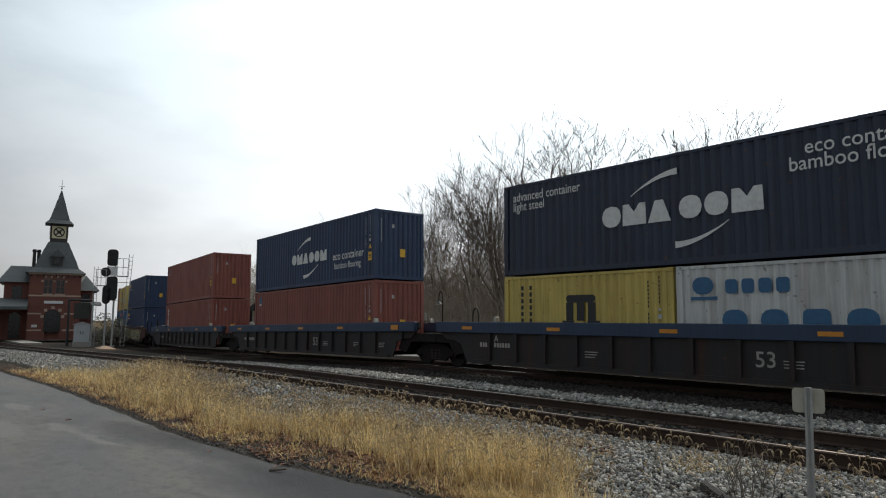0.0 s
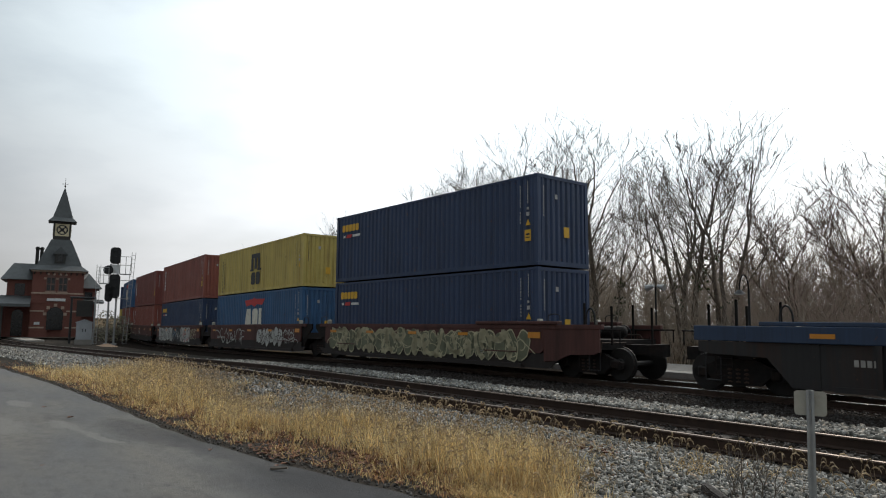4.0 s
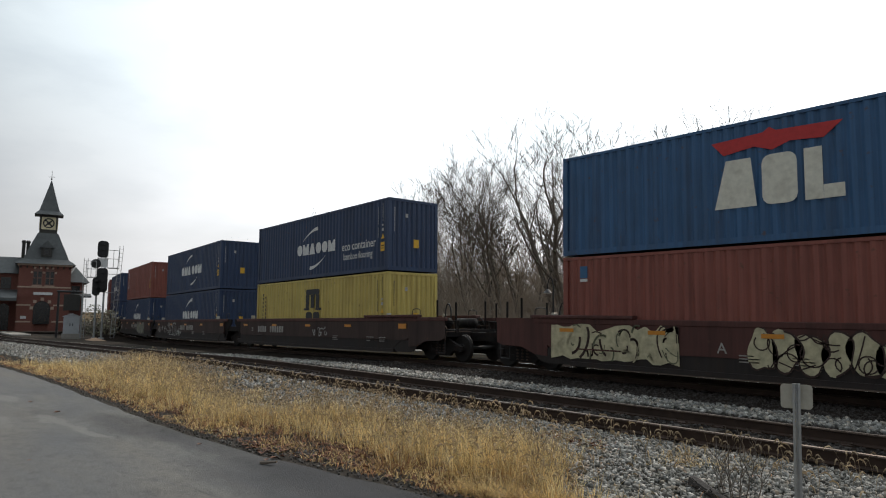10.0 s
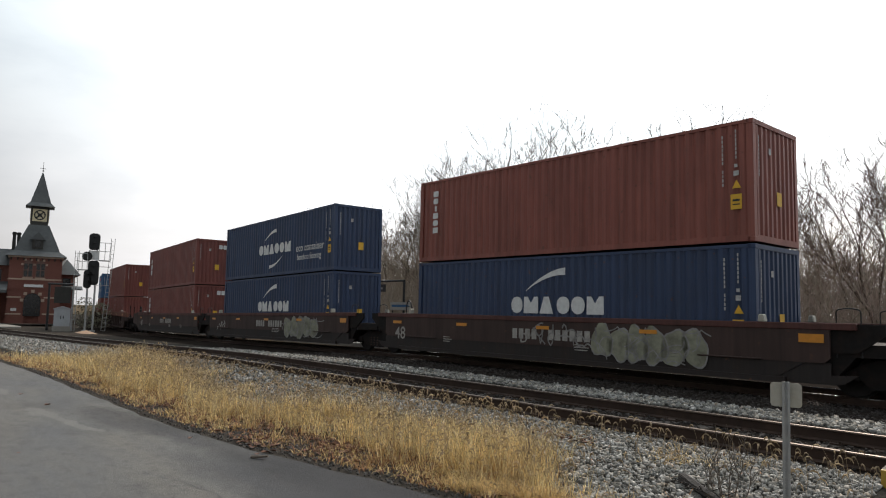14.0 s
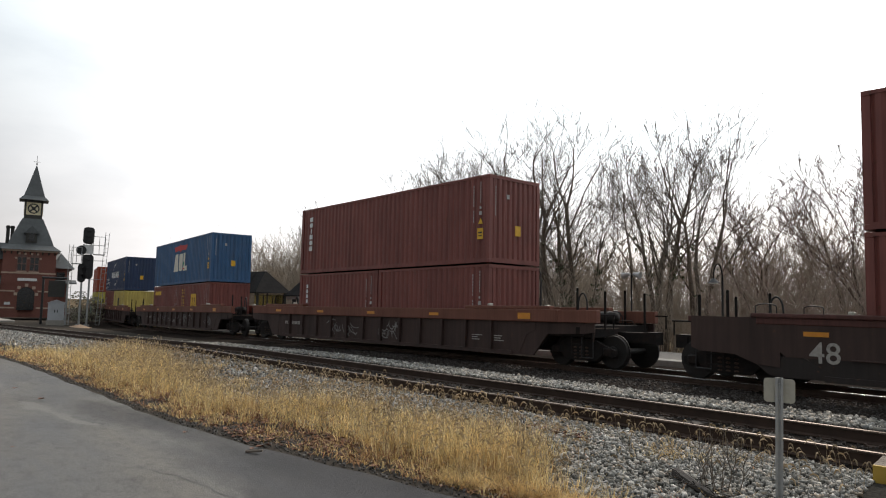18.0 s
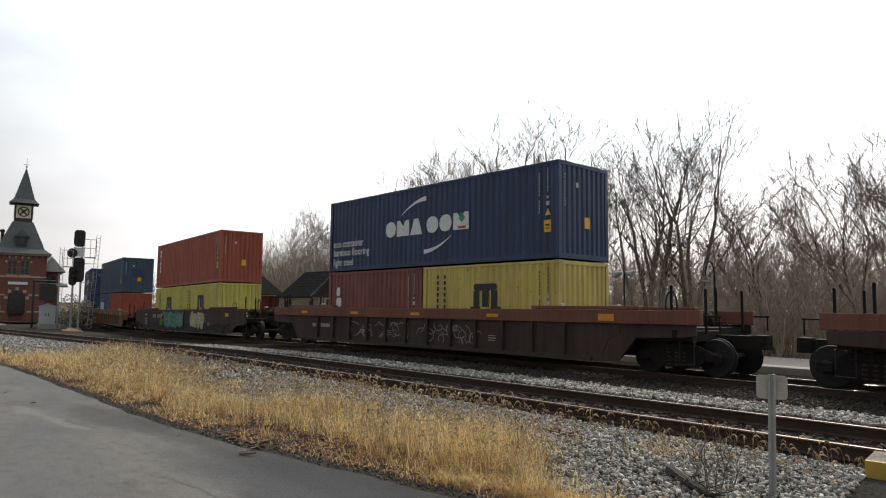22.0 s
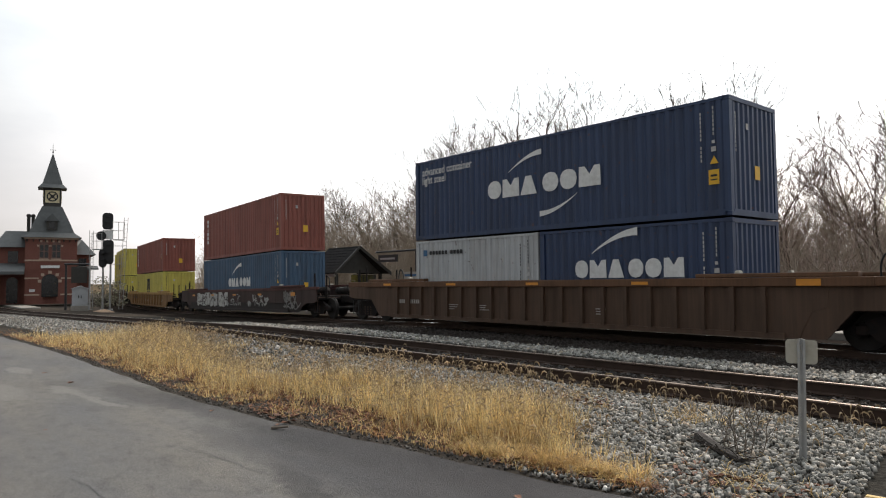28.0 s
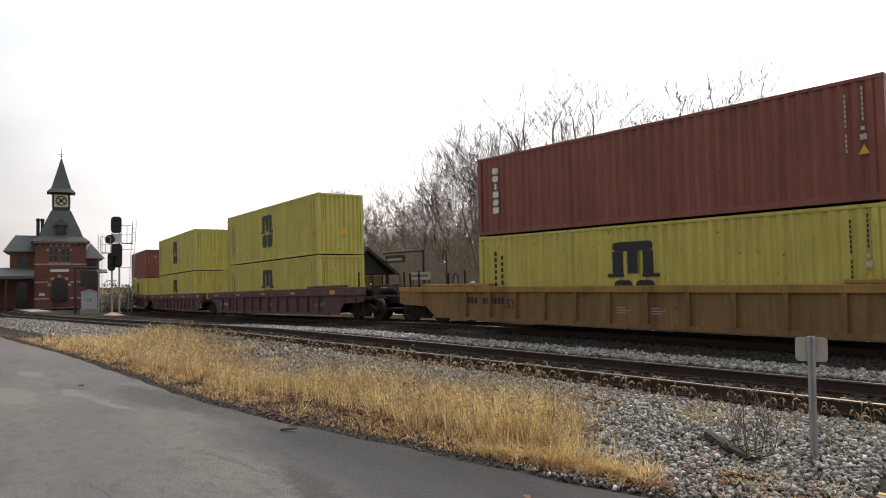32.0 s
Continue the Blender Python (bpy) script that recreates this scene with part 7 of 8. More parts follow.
def boardwalk():
    root = tagged(new("boardwalk"), "tan plank crossing boards with yellow painted edges", "boardwalk")
    root.matrix_basis = pose(-1.35, 0, 0, 0, 0, 8)
    bm = bmesh.new()
    box(bm, 0, 0, 0, 2.4, 0.17, 0.05)
    bmesh.ops.bevel(bm, geom=bm.edges[:], offset=0.006, segments=1, affect="EDGES")
    plank = mesh_of("plank", bm, "plank")
    bm = bmesh.new()
    box(bm, 0, 0, 0, 2.4, 0.085, 0.052)
    bmesh.ops.bevel(bm, geom=bm.edges[:], offset=0.006, segments=1, affect="EDGES")
    stripe = mesh_of("stripe_plank", bm, "yellow_edge")
    for i in range(12):
        y = 4.42 + 0.27 * i
        put("plank", plank, root, pose(0.17, y, -0.15))
        put("stripe_plank", stripe, root, pose(0.17, y + 0.178, -0.15))
    bm = bmesh.new()
    box(bm, 0.13, 7.72, -0.12, 2.4, 7.77, 0.165)
    part("yellow_fascia", bm, "yellow_edge", root, "yellow painted step edge")
    for i in range(5):
        bm = bmesh.new()
        box(bm, 0.13, 7.78 + 0.115 * i, 0.125, 2.4, 7.885 + 0.115 * i, 0.165)
        part("plank", bm, "plank", root)


boardwalk()

# ---------------------------------------------------------------- trees


class Tree:
    """Collects tapered limbs as tubes, thick ones and thin ones apart."""

    def __init__(self, seed):
        self.r = random.Random(seed)
        self.thick, self.thin = ([], []), ([], [])

    def limb(self, p, q, r0, r1):
        v, f = self.thick if r0 > 0.035 else self.thin
        n = 6 if r0 > 0.12 else (4 if r0 > 0.03 else 3)
        d = (q - p).normalized()
        u = d.orthogonal().normalized()
        w = d.cross(u)
        o = len(v)
        for c, r in ((p, r0), (q, r1)):
            for i in range(n):
                a = 6.2832 * i / n
                v.append(tuple(c + u * (r * math.cos(a)) + w * (r * math.sin(a))))
        for i in range(n):
            f.append((o + i, o + (i + 1) % n, o + n + (i + 1) % n, o + n + i))

    def grow(self, p, d, length, r, level, up=0.25, bend=0.16):
        R = self.r
        n = (6, 5, 4, 3, 2)[level]
        rr = r
        for k in range(n):
            d = (d + Vector((R.uniform(-bend, bend), R.uniform(-bend, bend), R.uniform(-bend, bend) * 0.5 + up * 0.16))).normalized()
            q = p + d * (length / n)
            r2 = max(0.0095, rr * (0.86 if level < 2 else 0.76))
            self.limb(p, q, rr, r2)
            p, rr = q, r2
            if level < 4 and (level > 0 or k > 1) and R.random() < (0.85, 0.8, 0.6, 0.45)[level]:
                a = R.uniform(0, 6.283)
                side = Vector((math.cos(a), math.sin(a), R.uniform(-0.1, 0.5))).normalized()
                nd = (d * R.uniform(0.7, 1.1) + side * R.uniform(0.5, 0.9)).normalized()
                self.grow(p, nd, length * (R.uniform(0.36, 0.58) if level < 2 else R.uniform(0.5, 0.8)), rr * R.uniform(0.40, 0.6), level + 1, up, bend * 1.16)
        if level < 4:
            for _ in range(2):
                a = R.uniform(0, 6.283)
                side = Vector((math.cos(a), math.sin(a), R.uniform(0, 0.5))).normalized()
                self.grow(p, (d + side * 0.45).normalized(), length * R.uniform(0.38, 0.52), rr * 0.75, level + 1, up, bend * 1.16)


def bare_tree(x, y, h, stems, seed, label, spread=0.35, ivy=0, mat="crown_twig", lean=(0, 0), r0=0.20):
    t = Tree(seed)
    R = t.r
    z = ground_z(x, min(y, 60)) - 0.1
    for i in range(stems):
        a = 6.283 * (i + R.random() * 0.6) / stems
        d = Vector((math.cos(a) * spread * R.uniform(0.5, 1.2) + lean[0], math.sin(a) * spread * 0.8 + lean[1], 1)).normalized()
        t.grow(Vector((x + 0.15 * math.cos(a), y + 0.15 * math.sin(a), z)), d, h * R.uniform(0.60, 0.73), r0 * R.uniform(0.7, 1.0), 0)
    root = tagged(new("bare_tree"), label, "tree", "bare trees behind the platform")
    raw("trunk", *t.thick, "bark", root)
    raw("crown", *t.thin, mat, root)
    if ivy:
        v, f = [], []
        tv = t.thick[0]
        for _ in range(ivy):
            p = tv[int(R.random() * len(tv))]
            if p[2] > z + h * 0.62:
                continue
            c = (p[0] + R.uniform(-0.25, 0.25), p[1] + R.uniform(-0.25, 0.25), p[2] + R.uniform(-0.2, 0.2))
            o, s = len(v), R.uniform(0.05, 0.10)
            n1 = Vector((R.uniform(-1, 1), R.uniform(-1, 1), R.uniform(-1, 1))).normalized()
            u = n1.orthogonal().normalized() * s
            w = n1.cross(u)
            for k in range(4):
                v.append((c[0] + (u.x, w.x, -u.x, -w.x)[k], c[1] + (u.y, w.y, -u.y, -w.y)[k], c[2] + (u.z, w.z, -u.z, -w.z)[k]))
            f.append((o, o + 1, o + 2, o + 3))
        raw("ivy", v, f, "ivy", root, "stuff", "dark ivy on the stems")


def build_trees():
    lab = "tall bare grey-brown winter tree with fine twigs"
    many = "tall bare winter tree with several spreading stems"
    bare_tree(-28.9, 36.2, 12.9, 5, 11, many, 0.40, 400, r0=0.33, lean=(-0.15, -0.13))
    bare_tree(-36.2, 37.0, 11.6, 3, 31, many, 0.36, 200, r0=0.25, lean=(-0.08, -0.08))
    bare_tree(-25.9, 34.5, 8.6, 2, 12, "bare winter tree with ivy on its leaning stems", 0.25, 900, r0=0.18)
    bare_tree(-21.5, 36, 11.0, 3, 13, many, 0.40, 350, r0=0.28, lean=(-0.12, 0))
    bare_tree(-18.6, 35, 10.6, 3, 14, many, 0.22, 250, r0=0.20)
    bare_tree(-24.0, 39, 10.6, 2, 15, lab, 0.3)
    for k, (x, y, h) in enumerate(((-15.9, 38, 7.4), (-11.2, 38, 8.8), (-9.2, 35, 8.8), (-7.4, 38, 9.0), (-5.4, 36, 8.4))):
        bare_tree(x, y, h, 4, 40 + k, "bare tree with reddish budding twigs", 0.38, 120 if k % 2 else 0, "crown_red", r0=0.15)
    for k, (x, y, h) in enumerate(((-36.9, 40, 10.4), (-41.6, 40, 13.2), (-43.5, 41, 13.8), (-47.0, 42, 12.8), (-32.4, 41, 12.8), (-51.0, 44, 13.0), (-56.0, 45, 13.0),
                                   (-61.0, 46, 12.6), (-66.5, 47, 12.6), (-72.5, 48, 13.0), (-79.0, 48, 12.4), (-86.0, 49, 12.6))):
        bare_tree(x, y, h, 3, 60 + k, lab, 0.32, r0=0.16)


build_trees()


def thicket(name, count, place, hmin, hmax, mat, label, twigs, rad):
    """Uncountable brush: thin forked stems."""
    t = Tree(count)
    R = t.r
    for _ in range(count):
        x, y = place(R)
        h = R.uniform(hmin, hmax)
        p = Vector((x, y, ground_z(max(-110, x), min(y, 60)) - 0.05))
        d = Vector((R.uniform(-0.3, 0.3), R.uniform(-0.3, 0.3), 1)).normalized()
        r = rad * R.uniform(0.6, 1.3)
        for k in range(4):
            d = (d + Vector((R.uniform(-0.2, 0.2), R.uniform(-0.2, 0.2), 0.05))).normalized()
            q = p + d * h / 4
            t.limb(p, q, r * (1 - 0.2 * k), r * (0.8 - 0.2 * k) + 0.003)
            for _k in range(twigs):
                e = (d * 0.7 + Vector((R.uniform(-1, 1), R.uniform(-1, 1), R.uniform(-0.1, 0.7)))).normalized()
                m = q + e * h * R.uniform(0.12, 0.26)
                t.limb(q, m, r * 0.45, r * 0.3)
                e2 = (e + Vector((R.uniform(-0.7, 0.7), R.uniform(-0.7, 0.7), R.uniform(0, 0.6)))).normalized()
                t.limb(m, m + e2 * h * R.uniform(0.08, 0.18), r * 0.3, r * 0.12)
            p = q
    v, f = t.thin[0] + t.thick[0], t.thin[1] + [tuple(i + len(t.thin[0]) for i in q) for q in t.thick[1]]
    raw(name, v, f, mat, None, "stuff", label, "undergrowth")


def band(x0, x1, y0, y1):
    return lambda R: (R.uniform(x0, x1), y0 + (y1 - y0) * R.random())


thicket("undergrowth", 1100, band(-50, -2, 30.0, 41), 1.4, 4.6, "twig", "tangled bare undergrowth below the trees", 4, 0.026)
thicket("undergrowth", 380, band(-18, 0, 31.5, 46), 2.0, 5.0, "twig_red", "tangled reddish bare brush below the trees", 5, 0.024)
thicket("undergrowth", 1150, band(-104, -38, 38, 56), 5.0, 10.0, "twig", "tangled bare brush behind the shelters", 5, 0.044)
thicket("saplings", 230, band(-40, -8, 38, 47), 5.0, 8.5, "twig", "thin bare saplings crowding between the taller trees", 6, 0.024)
thicket("far_woods", 850, band(-150, 10, 50, 85), 5.0, 8.6, "twig", "distant bare winter woods", 5, 0.075)
thicket("far_woods", 450, band(-280, 20, 90, 140), 7.0, 12.0, "twig", "more distant bare winter woods", 5, 0.16)

# ---------------------------------------------------------------- station house


def arch_outline(x, z, w, h):
    pts = [(x - w / 2, z), (x + w / 2, z)]
    for i in range(9):
        a = math.pi * i / 8
        pts.append((x + w / 2 * math.cos(a), z + h - w / 2 + w / 2 * math.sin(a)))
    return pts


def station():
    """Local axes: x to the viewer's right along the front, y back from the front, z up."""
    root = tagged(new("station_house"), "red brick railway station with slate clock tower and spire", "railway station")
    root.matrix_basis = pose(-80.6, 14.55, -0.55, 0, 0, 80.0)
    # tower body with openings cut by real recesses
    B = 2.35
    bm = bmesh.new()
    prism(bm, [(-B, 0), (-0.62 - 0.12, 0), (-0.62 - 0.12, 2.62), (0.62 - 0.12, 2.62), (0.62 - 0.12, 0), (B, 0), (B, 6.9), (-B, 6.9)], 1, 0.0, 0.28)
    part("wall_front", bm, "brick", root)
    bm = bmesh.new()
    box(bm, -B, 0.28, 0, B, 4.7, 6.9)
    part("tower_body", bm, "brick", root)
    bm = bmesh.new()
    prism(bm, arch_outline(-0.12, 0.75, 1.5, 2.35), 1, -0.03, 0.0)
    part("arched_door", bm, "glass", root, "dark arched doorway")
    for k in range(9):
        a = math.pi * k / 8
        bm = bmesh.new()
        c = Vector((-0.12 + 0.92 * math.cos(a), -0.05, 2.38 + 0.92 * math.sin(a)))
        box(bm, c.x - 0.15, -0.07, c.z - 0.15, c.x + 0.15, -0.001, c.z + 0.15)
        part("arch_stone", bm, "trim" if k % 2 == 0 else "brick", root)
    for z in (0.9, 2.6, 4.45):
        bm = bmesh.new()
        if z < 4:
            box(bm, -B - 0.04, -0.05, z, -1.05, 0.0, z + 0.15)
            box(bm, 0.82, -0.05, z, B + 0.04, 0.0, z + 0.15)
        else:
            box(bm, -B - 0.04, -0.05, z, B + 0.04, 0.0, z + 0.15)
        part("stone_band", bm, "trim", root)
    bm = bmesh.new()
    box(bm, -0.95, -0.12, 3.72, 0.75, -0.05, 4.0)
    part("name_board", bm, "decal_white", root, "pale station name board")
    bm = bmesh.new()
    box(bm, -1.95, -0.06, 1.28, -1.45, -0.02, 1.55)
    part("notice", bm, "decal_white", root)
    for x in (-0.68, 0.42):
        bm = bmesh.new()
        prism(bm, arch_outline(x, 4.72, 0.86, 1.75), 1, -0.025, 0.0)
        w = part("window", bm, "sash", root, "arched window with faded brown sashes")
        for px in (-0.2, 0.2):
            for z0, z1 in ((4.82, 5.42), (5.52, 6.12)):
                bm = bmesh.new()
                box(bm, x + px - 0.15, -0.035, z0, x + px + 0.15, -0.026, z1)
                part("pane", bm, "glass", w)
        bm = bmesh.new()
        box(bm, x - 0.47, -0.09, 4.60, x + 0.47, -0.03, 4.71)
        part("sill", bm, "trim", w)
        for k in range(7):
            a = math.pi * k / 6
            bm = bmesh.new()
            c = Vector((x + 0.53 * math.cos(a), 0, 6.04 + 0.53 * math.sin(a)))
            box(bm, c.x - 0.10, -0.06, c.z - 0.10, c.x + 0.10, -0.028, c.z + 0.10)
            part("arch_stone", bm, "trim" if k % 2 == 0 else "brick", root)
    # brick courses that stand a little proud, and eaves brackets
    for z in (3.45, 4.28):
        bm = bmesh.new()
        box(bm, -B - 0.02, -0.035, z, B + 0.02, -0.001, z + 0.12)
        part("brick_course", bm, "brick", root)
    for k in range(9):
        x = -B + 0.15 + k * (2 * B - 0.3) / 8
        bm = bmesh.new()
        prism(bm, [(-0.14, 6.71), (-0.001, 6.71), (-0.001, 6.45)], 0, x - 0.06, x + 0.06)
        part("eaves_bracket", bm, "dark_trim", root)
    # eaves cornice and flared roof
    bm = bmesh.new()
    box(bm, -B - 0.15, -0.15, 6.72, B + 0.15, 4.85, 6.92)
    part("cornice", bm, "trim", root)
    prof = [(2.75, 6.9), (2.05, 7.45), (1.75, 8.3), (1.42, 9.1), (0.93, 10.3)]
    bm = bmesh.new()
    for (a, z0), (b, z1) in zip(prof, prof[1:]):
        pyramid(bm, [(-a, 2.35 - a, z0), (a, 2.35 - a, z0), (a, 2.35 + a, z0), (-a, 2.35 + a, z0)], [(-b, 2.35 - b, z1), (b, 2.35 - b, z1), (b, 2.35 + b, z1), (-b, 2.35 + b, z1)])
    part("tower_roof", bm, "slate_roof", root)
    bm = bmesh.new()
    box(bm, -0.5, 0.28, 7.7, 0.5, 1.2, 8.7)
    d = part("dormer", bm, "dark_trim", root)
    bm = bmesh.new()
    prism(bm, [(-0.68, 8.65), (0.68, 8.65), (0.0, 9.45)], 1, 0.15, 1.4)
    part("dormer_roof", bm, "slate_roof", d)
    bm = bmesh.new()
    prism(bm, arch_outline(0, 7.9, 0.5, 0.75), 1, 0.26, 0.279)
    part("dormer_window", bm, "glass", d)
    # clock stage
    C = 0.82
    bm = bmesh.new()
    box(bm, -C, 2.35 - C, 10.25, C, 2.35 + C, 12.3)
    part("clock_stage", bm, "dark_trim", root)
    for q in range(4):
        m = Matrix.Translation((0, 2.35, 0)) @ pose(0, 0, 0, 0, 0, 90 * q)
        bm = bmesh.new()
        box(bm, -0.66, -C - 0.04, 10.70, 0.66, -C - 0.001, 12.02)
        face = part("clock_panel", bm, "cream", root, "cream square clock panel", m)
        bm = bmesh.new()
        for i in range(24):
            a, b = 2 * math.pi * i / 24, 2 * math.pi * (i + 1) / 24
            vs = [bm.verts.new((r * math.cos(t), -C - 0.06, 11.37 + r * math.sin(t))) for r, t in ((0.42, a), (0.54, a), (0.54, b), (0.42, b))]
            bm.faces.new(vs)
        for ang in (45, 135):
            ca, sa = math.cos(radians(ang)), math.sin(radians(ang))
            vs = [bm.verts.new((ca * u - sa * w, -C - 0.06, 11.37 + sa * u + ca * w)) for u, w in ((-0.42, -0.07), (0.42, -0.07), (0.42, 0.07), (-0.42, 0.07))]
            bm.faces.new(vs)
        part("clock_ring", bm, "decal_black", face)
        bm = bmesh.new()
        box(bm, -0.17, -C - 0.07, 11.20, 0.17, -C - 0.062, 11.54)
        part("clock_centre", bm, "decal_black", face)
    # spire with bell-cast eaves
    bm = bmesh.new()
    prof = [(1.34, 12.25), (0.95, 12.7), (0.72, 13.5), (0.06, 16.0)]
    for (a, z0), (b, z1) in zip(prof, prof[1:]):
        pyramid(bm, [(-a, 2.35 - a, z0), (a, 2.35 - a, z0), (a, 2.35 + a, z0), (-a, 2.35 + a, z0)], [(-b, 2.35 - b, z1), (b, 2.35 - b, z1), (b, 2.35 + b, z1), (-b, 2.35 + b, z1)])
    part("spire", bm, "slate_roof", root)
    bm = bmesh.new()
    tube(bm, (0, 2.35, 15.9), (0, 2.35, 17.2), 0.03, 0.015, 6)
    tube(bm, (-0.3, 2.35, 16.5), (0.3, 2.35, 16.5), 0.02, None, 6)
    tube(bm, (0, 2.35, 16.2), (0, 2.35, 16.4), 0.09, 0.04, 8)
    part("finial", bm, "dark_trim", root)
    # two-storey range behind and to both sides
    bm = bmesh.new()
    box(bm, -4.6, 1.4, 0, -B - 0.002, 9.5, 5.9)
    part("wing", bm, "brick", root)
    bm = bmesh.new()
    box(bm, B + 0.002, 1.8, 0, 3.7, 9.5, 5.2)
    part("wing", bm, "brick", root)
    bm = bmesh.new()
    pyramid(bm, [(-5.2, 0.9, 5.9), (-1.6, 0.9, 5.9), (-1.6, 9.9, 5.9), (-5.2, 9.9, 5.9)], [(-4.2, 3.0, 7.7), (-1.6, 3.0, 7.7), (-1.6, 8.0, 7.7), (-4.2, 8.0, 7.7)])
    part("roof", bm, "slate_roof", root)
    bm = bmesh.new()
    pyramid(bm, [(1.9, 1.3, 5.2), (4.2, 1.3, 5.2), (4.2, 9.9, 5.2), (1.9, 9.9, 5.2)], [(1.9, 2.2, 6.9), (2.9, 3.0, 6.9), (2.9, 8.0, 6.9), (1.9, 8.0, 6.9)])
    part("roof", bm, "slate_roof", root)
    for x, y in ((-2.15, 3.2), (-1.75, 3.4)):
        bm = bmesh.new()
        box(bm, x - 0.16, y - 0.25, 7.0, x + 0.16, y + 0.25, 9.55)
        box(bm, x - 0.21, y - 0.3, 9.3, x + 0.21, y + 0.3, 9.45)
        part("chimney", bm, "dark_trim", root)
    bm = bmesh.new()
    box(bm, -3.9, 1.36, 4.3, -3.0, 1.398, 5.5)
    part("window", bm, "glass", root)
    bm = bmesh.new()
    box(bm, 2.55, 1.76, 3.6, 3.3, 1.798, 4.8)
    part("window", bm, "glass", root)
    # porch roof and posts in front of the left wing
    bm = bmesh.new()
    prism(bm, [(-2.3, 3.35), (1.4, 4.25), (1.4, 4.05), (-2.3, 3.05)], 0, -9.5, -B - 0.01)
    part("porch_roof", bm, "slate_roof", root)
    for x in (-9.2, -6.9, -4.7):
        bm = bmesh.new()
        box(bm, x - 0.09, -2.15, 0, x + 0.09, -1.97, 3.2)
        part("porch_post", bm, "dark_trim", root)
    bm = bmesh.new()
    prism(bm, arch_outline(-3.5, 0.1, 1.0, 2.7), 1, 1.35, 1.398)
    part("door", bm, "glass", root)
    for x in (-6.4, -8.2):
        bm = bmesh.new()
        prism(bm, arch_outline(x, 0.9, 1.0, 2.0), 1, 1.35, 1.398)
        part("window", bm, "glass", root)
    bm = bmesh.new()
    box(bm, -9.4, 1.4, 0, -4.6 - 0.004, 6.5, 3.9)
    part("low_wing", bm, "brick", root)
    # dark boards and panes added to put the porch's shade into the colour
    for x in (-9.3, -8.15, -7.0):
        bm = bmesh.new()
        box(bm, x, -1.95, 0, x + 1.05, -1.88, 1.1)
        part("porch_shade_board", bm, "dark_trim", root)
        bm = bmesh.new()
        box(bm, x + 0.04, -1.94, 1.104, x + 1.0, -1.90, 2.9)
        part("porch_shade_pane", bm, "glass", root)
    # lean-to canopy on the right
    bm = bmesh.new()
    prism(bm, [(0.2, 3.7), (1.75, 4.0), (1.75, 3.85), (0.2, 3.55)], 0, B + 0.01, 4.4)
    part("porch_roof", bm, "slate_roof", root)
    tagged(root, "red brick railway station with slate clock tower and spire", "railway station")


station()


def platform_edge():
    bm = bmesh.new()
    box(bm, -95, 10.6, -0.95, -72, 12.2, -0.58)
    bmesh.ops.bevel(bm, geom=bm.edges[:], offset=0.03, segments=1, affect="EDGES")
    tagged(part("station_platform", bm, "concrete"), "low pale platform edge before the brick station", "platform", "", "structure")


platform_edge()


def station_frame():
    root = tagged(new("gate_frame"), "dark metal post and beam frame beside the station", "metal frame")
    root.matrix_basis = pose(-68.5, 14.5, drop(-68), 0, 0, 78)
    bm = bmesh.new()
    tube(bm, (-0.95, 0, -0.2), (-0.95, 0, 4.0), 0.11, 0.09, 10)
    part("post", bm, "black", root)
    bm = bmesh.new()
    tube(bm, (-1.1, 0, 4.0), (0.95, 0, 4.0), 0.09, None, 8)
    part("beam", bm, "black", root)
    bm = bmesh.new()
    tube(bm, (0.95, 0, -0.2), (0.95, 0, 4.05), 0.07, None, 8)
    part("post", bm, "galv", root)
    bm = bmesh.new()
    box(bm, -0.55, -0.06, 2.3, 0.75, 0.06, 3.75)
    part("panel", bm, "dark_trim", root)


station_frame()


def relay_cabinet():
    root = tagged(new("relay_cabinet"), "grey steel signal cabinet with a shallow peaked roof", "equipment cabinet")
    root.matrix_basis = pose(-66.5, 14.25, drop(-66) + 0.22, 0, 0, 78)
    bm = bmesh.new()
    prism(bm, [(-0.62, 0.1), (0.62, 0.1), (0.62, 1.55), (0, 1.76), (-0.62, 1.55)], 1, -0.5, 0.5)
    part("body", bm, "cabinet", root)
    bm = bmesh.new()
    prism(bm, [(-0.70, 1.53), (0, 1.77), (0.70, 1.53), (0.70, 1.59), (0, 1.84), (-0.70, 1.59)], 1, -0.58, 0.58)
    part("roof", bm, "cabinet", root)
    for x in (-0.30, 0.30):
        bm = bmesh.new()
        box(bm, x - 0.27, -0.52, 0.2, x + 0.27, -0.501, 1.48)
        d = part("door", bm, "cabinet", root)
        bm = bmesh.new()
        box(bm, x - 0.03 - 0.2 * (1 if x > 0 else -1), -0.55, 0.75, x + 0.03 - 0.2 * (1 if x > 0 else -1), -0.521, 1.0)
        part("handle", bm, "black", d)
    bm = bmesh.new()
    box(bm, -0.7, -0.6, -0.45, 0.7, 0.6, 0.1)
    part("plinth", bm, "concrete", root)


relay_cabinet()


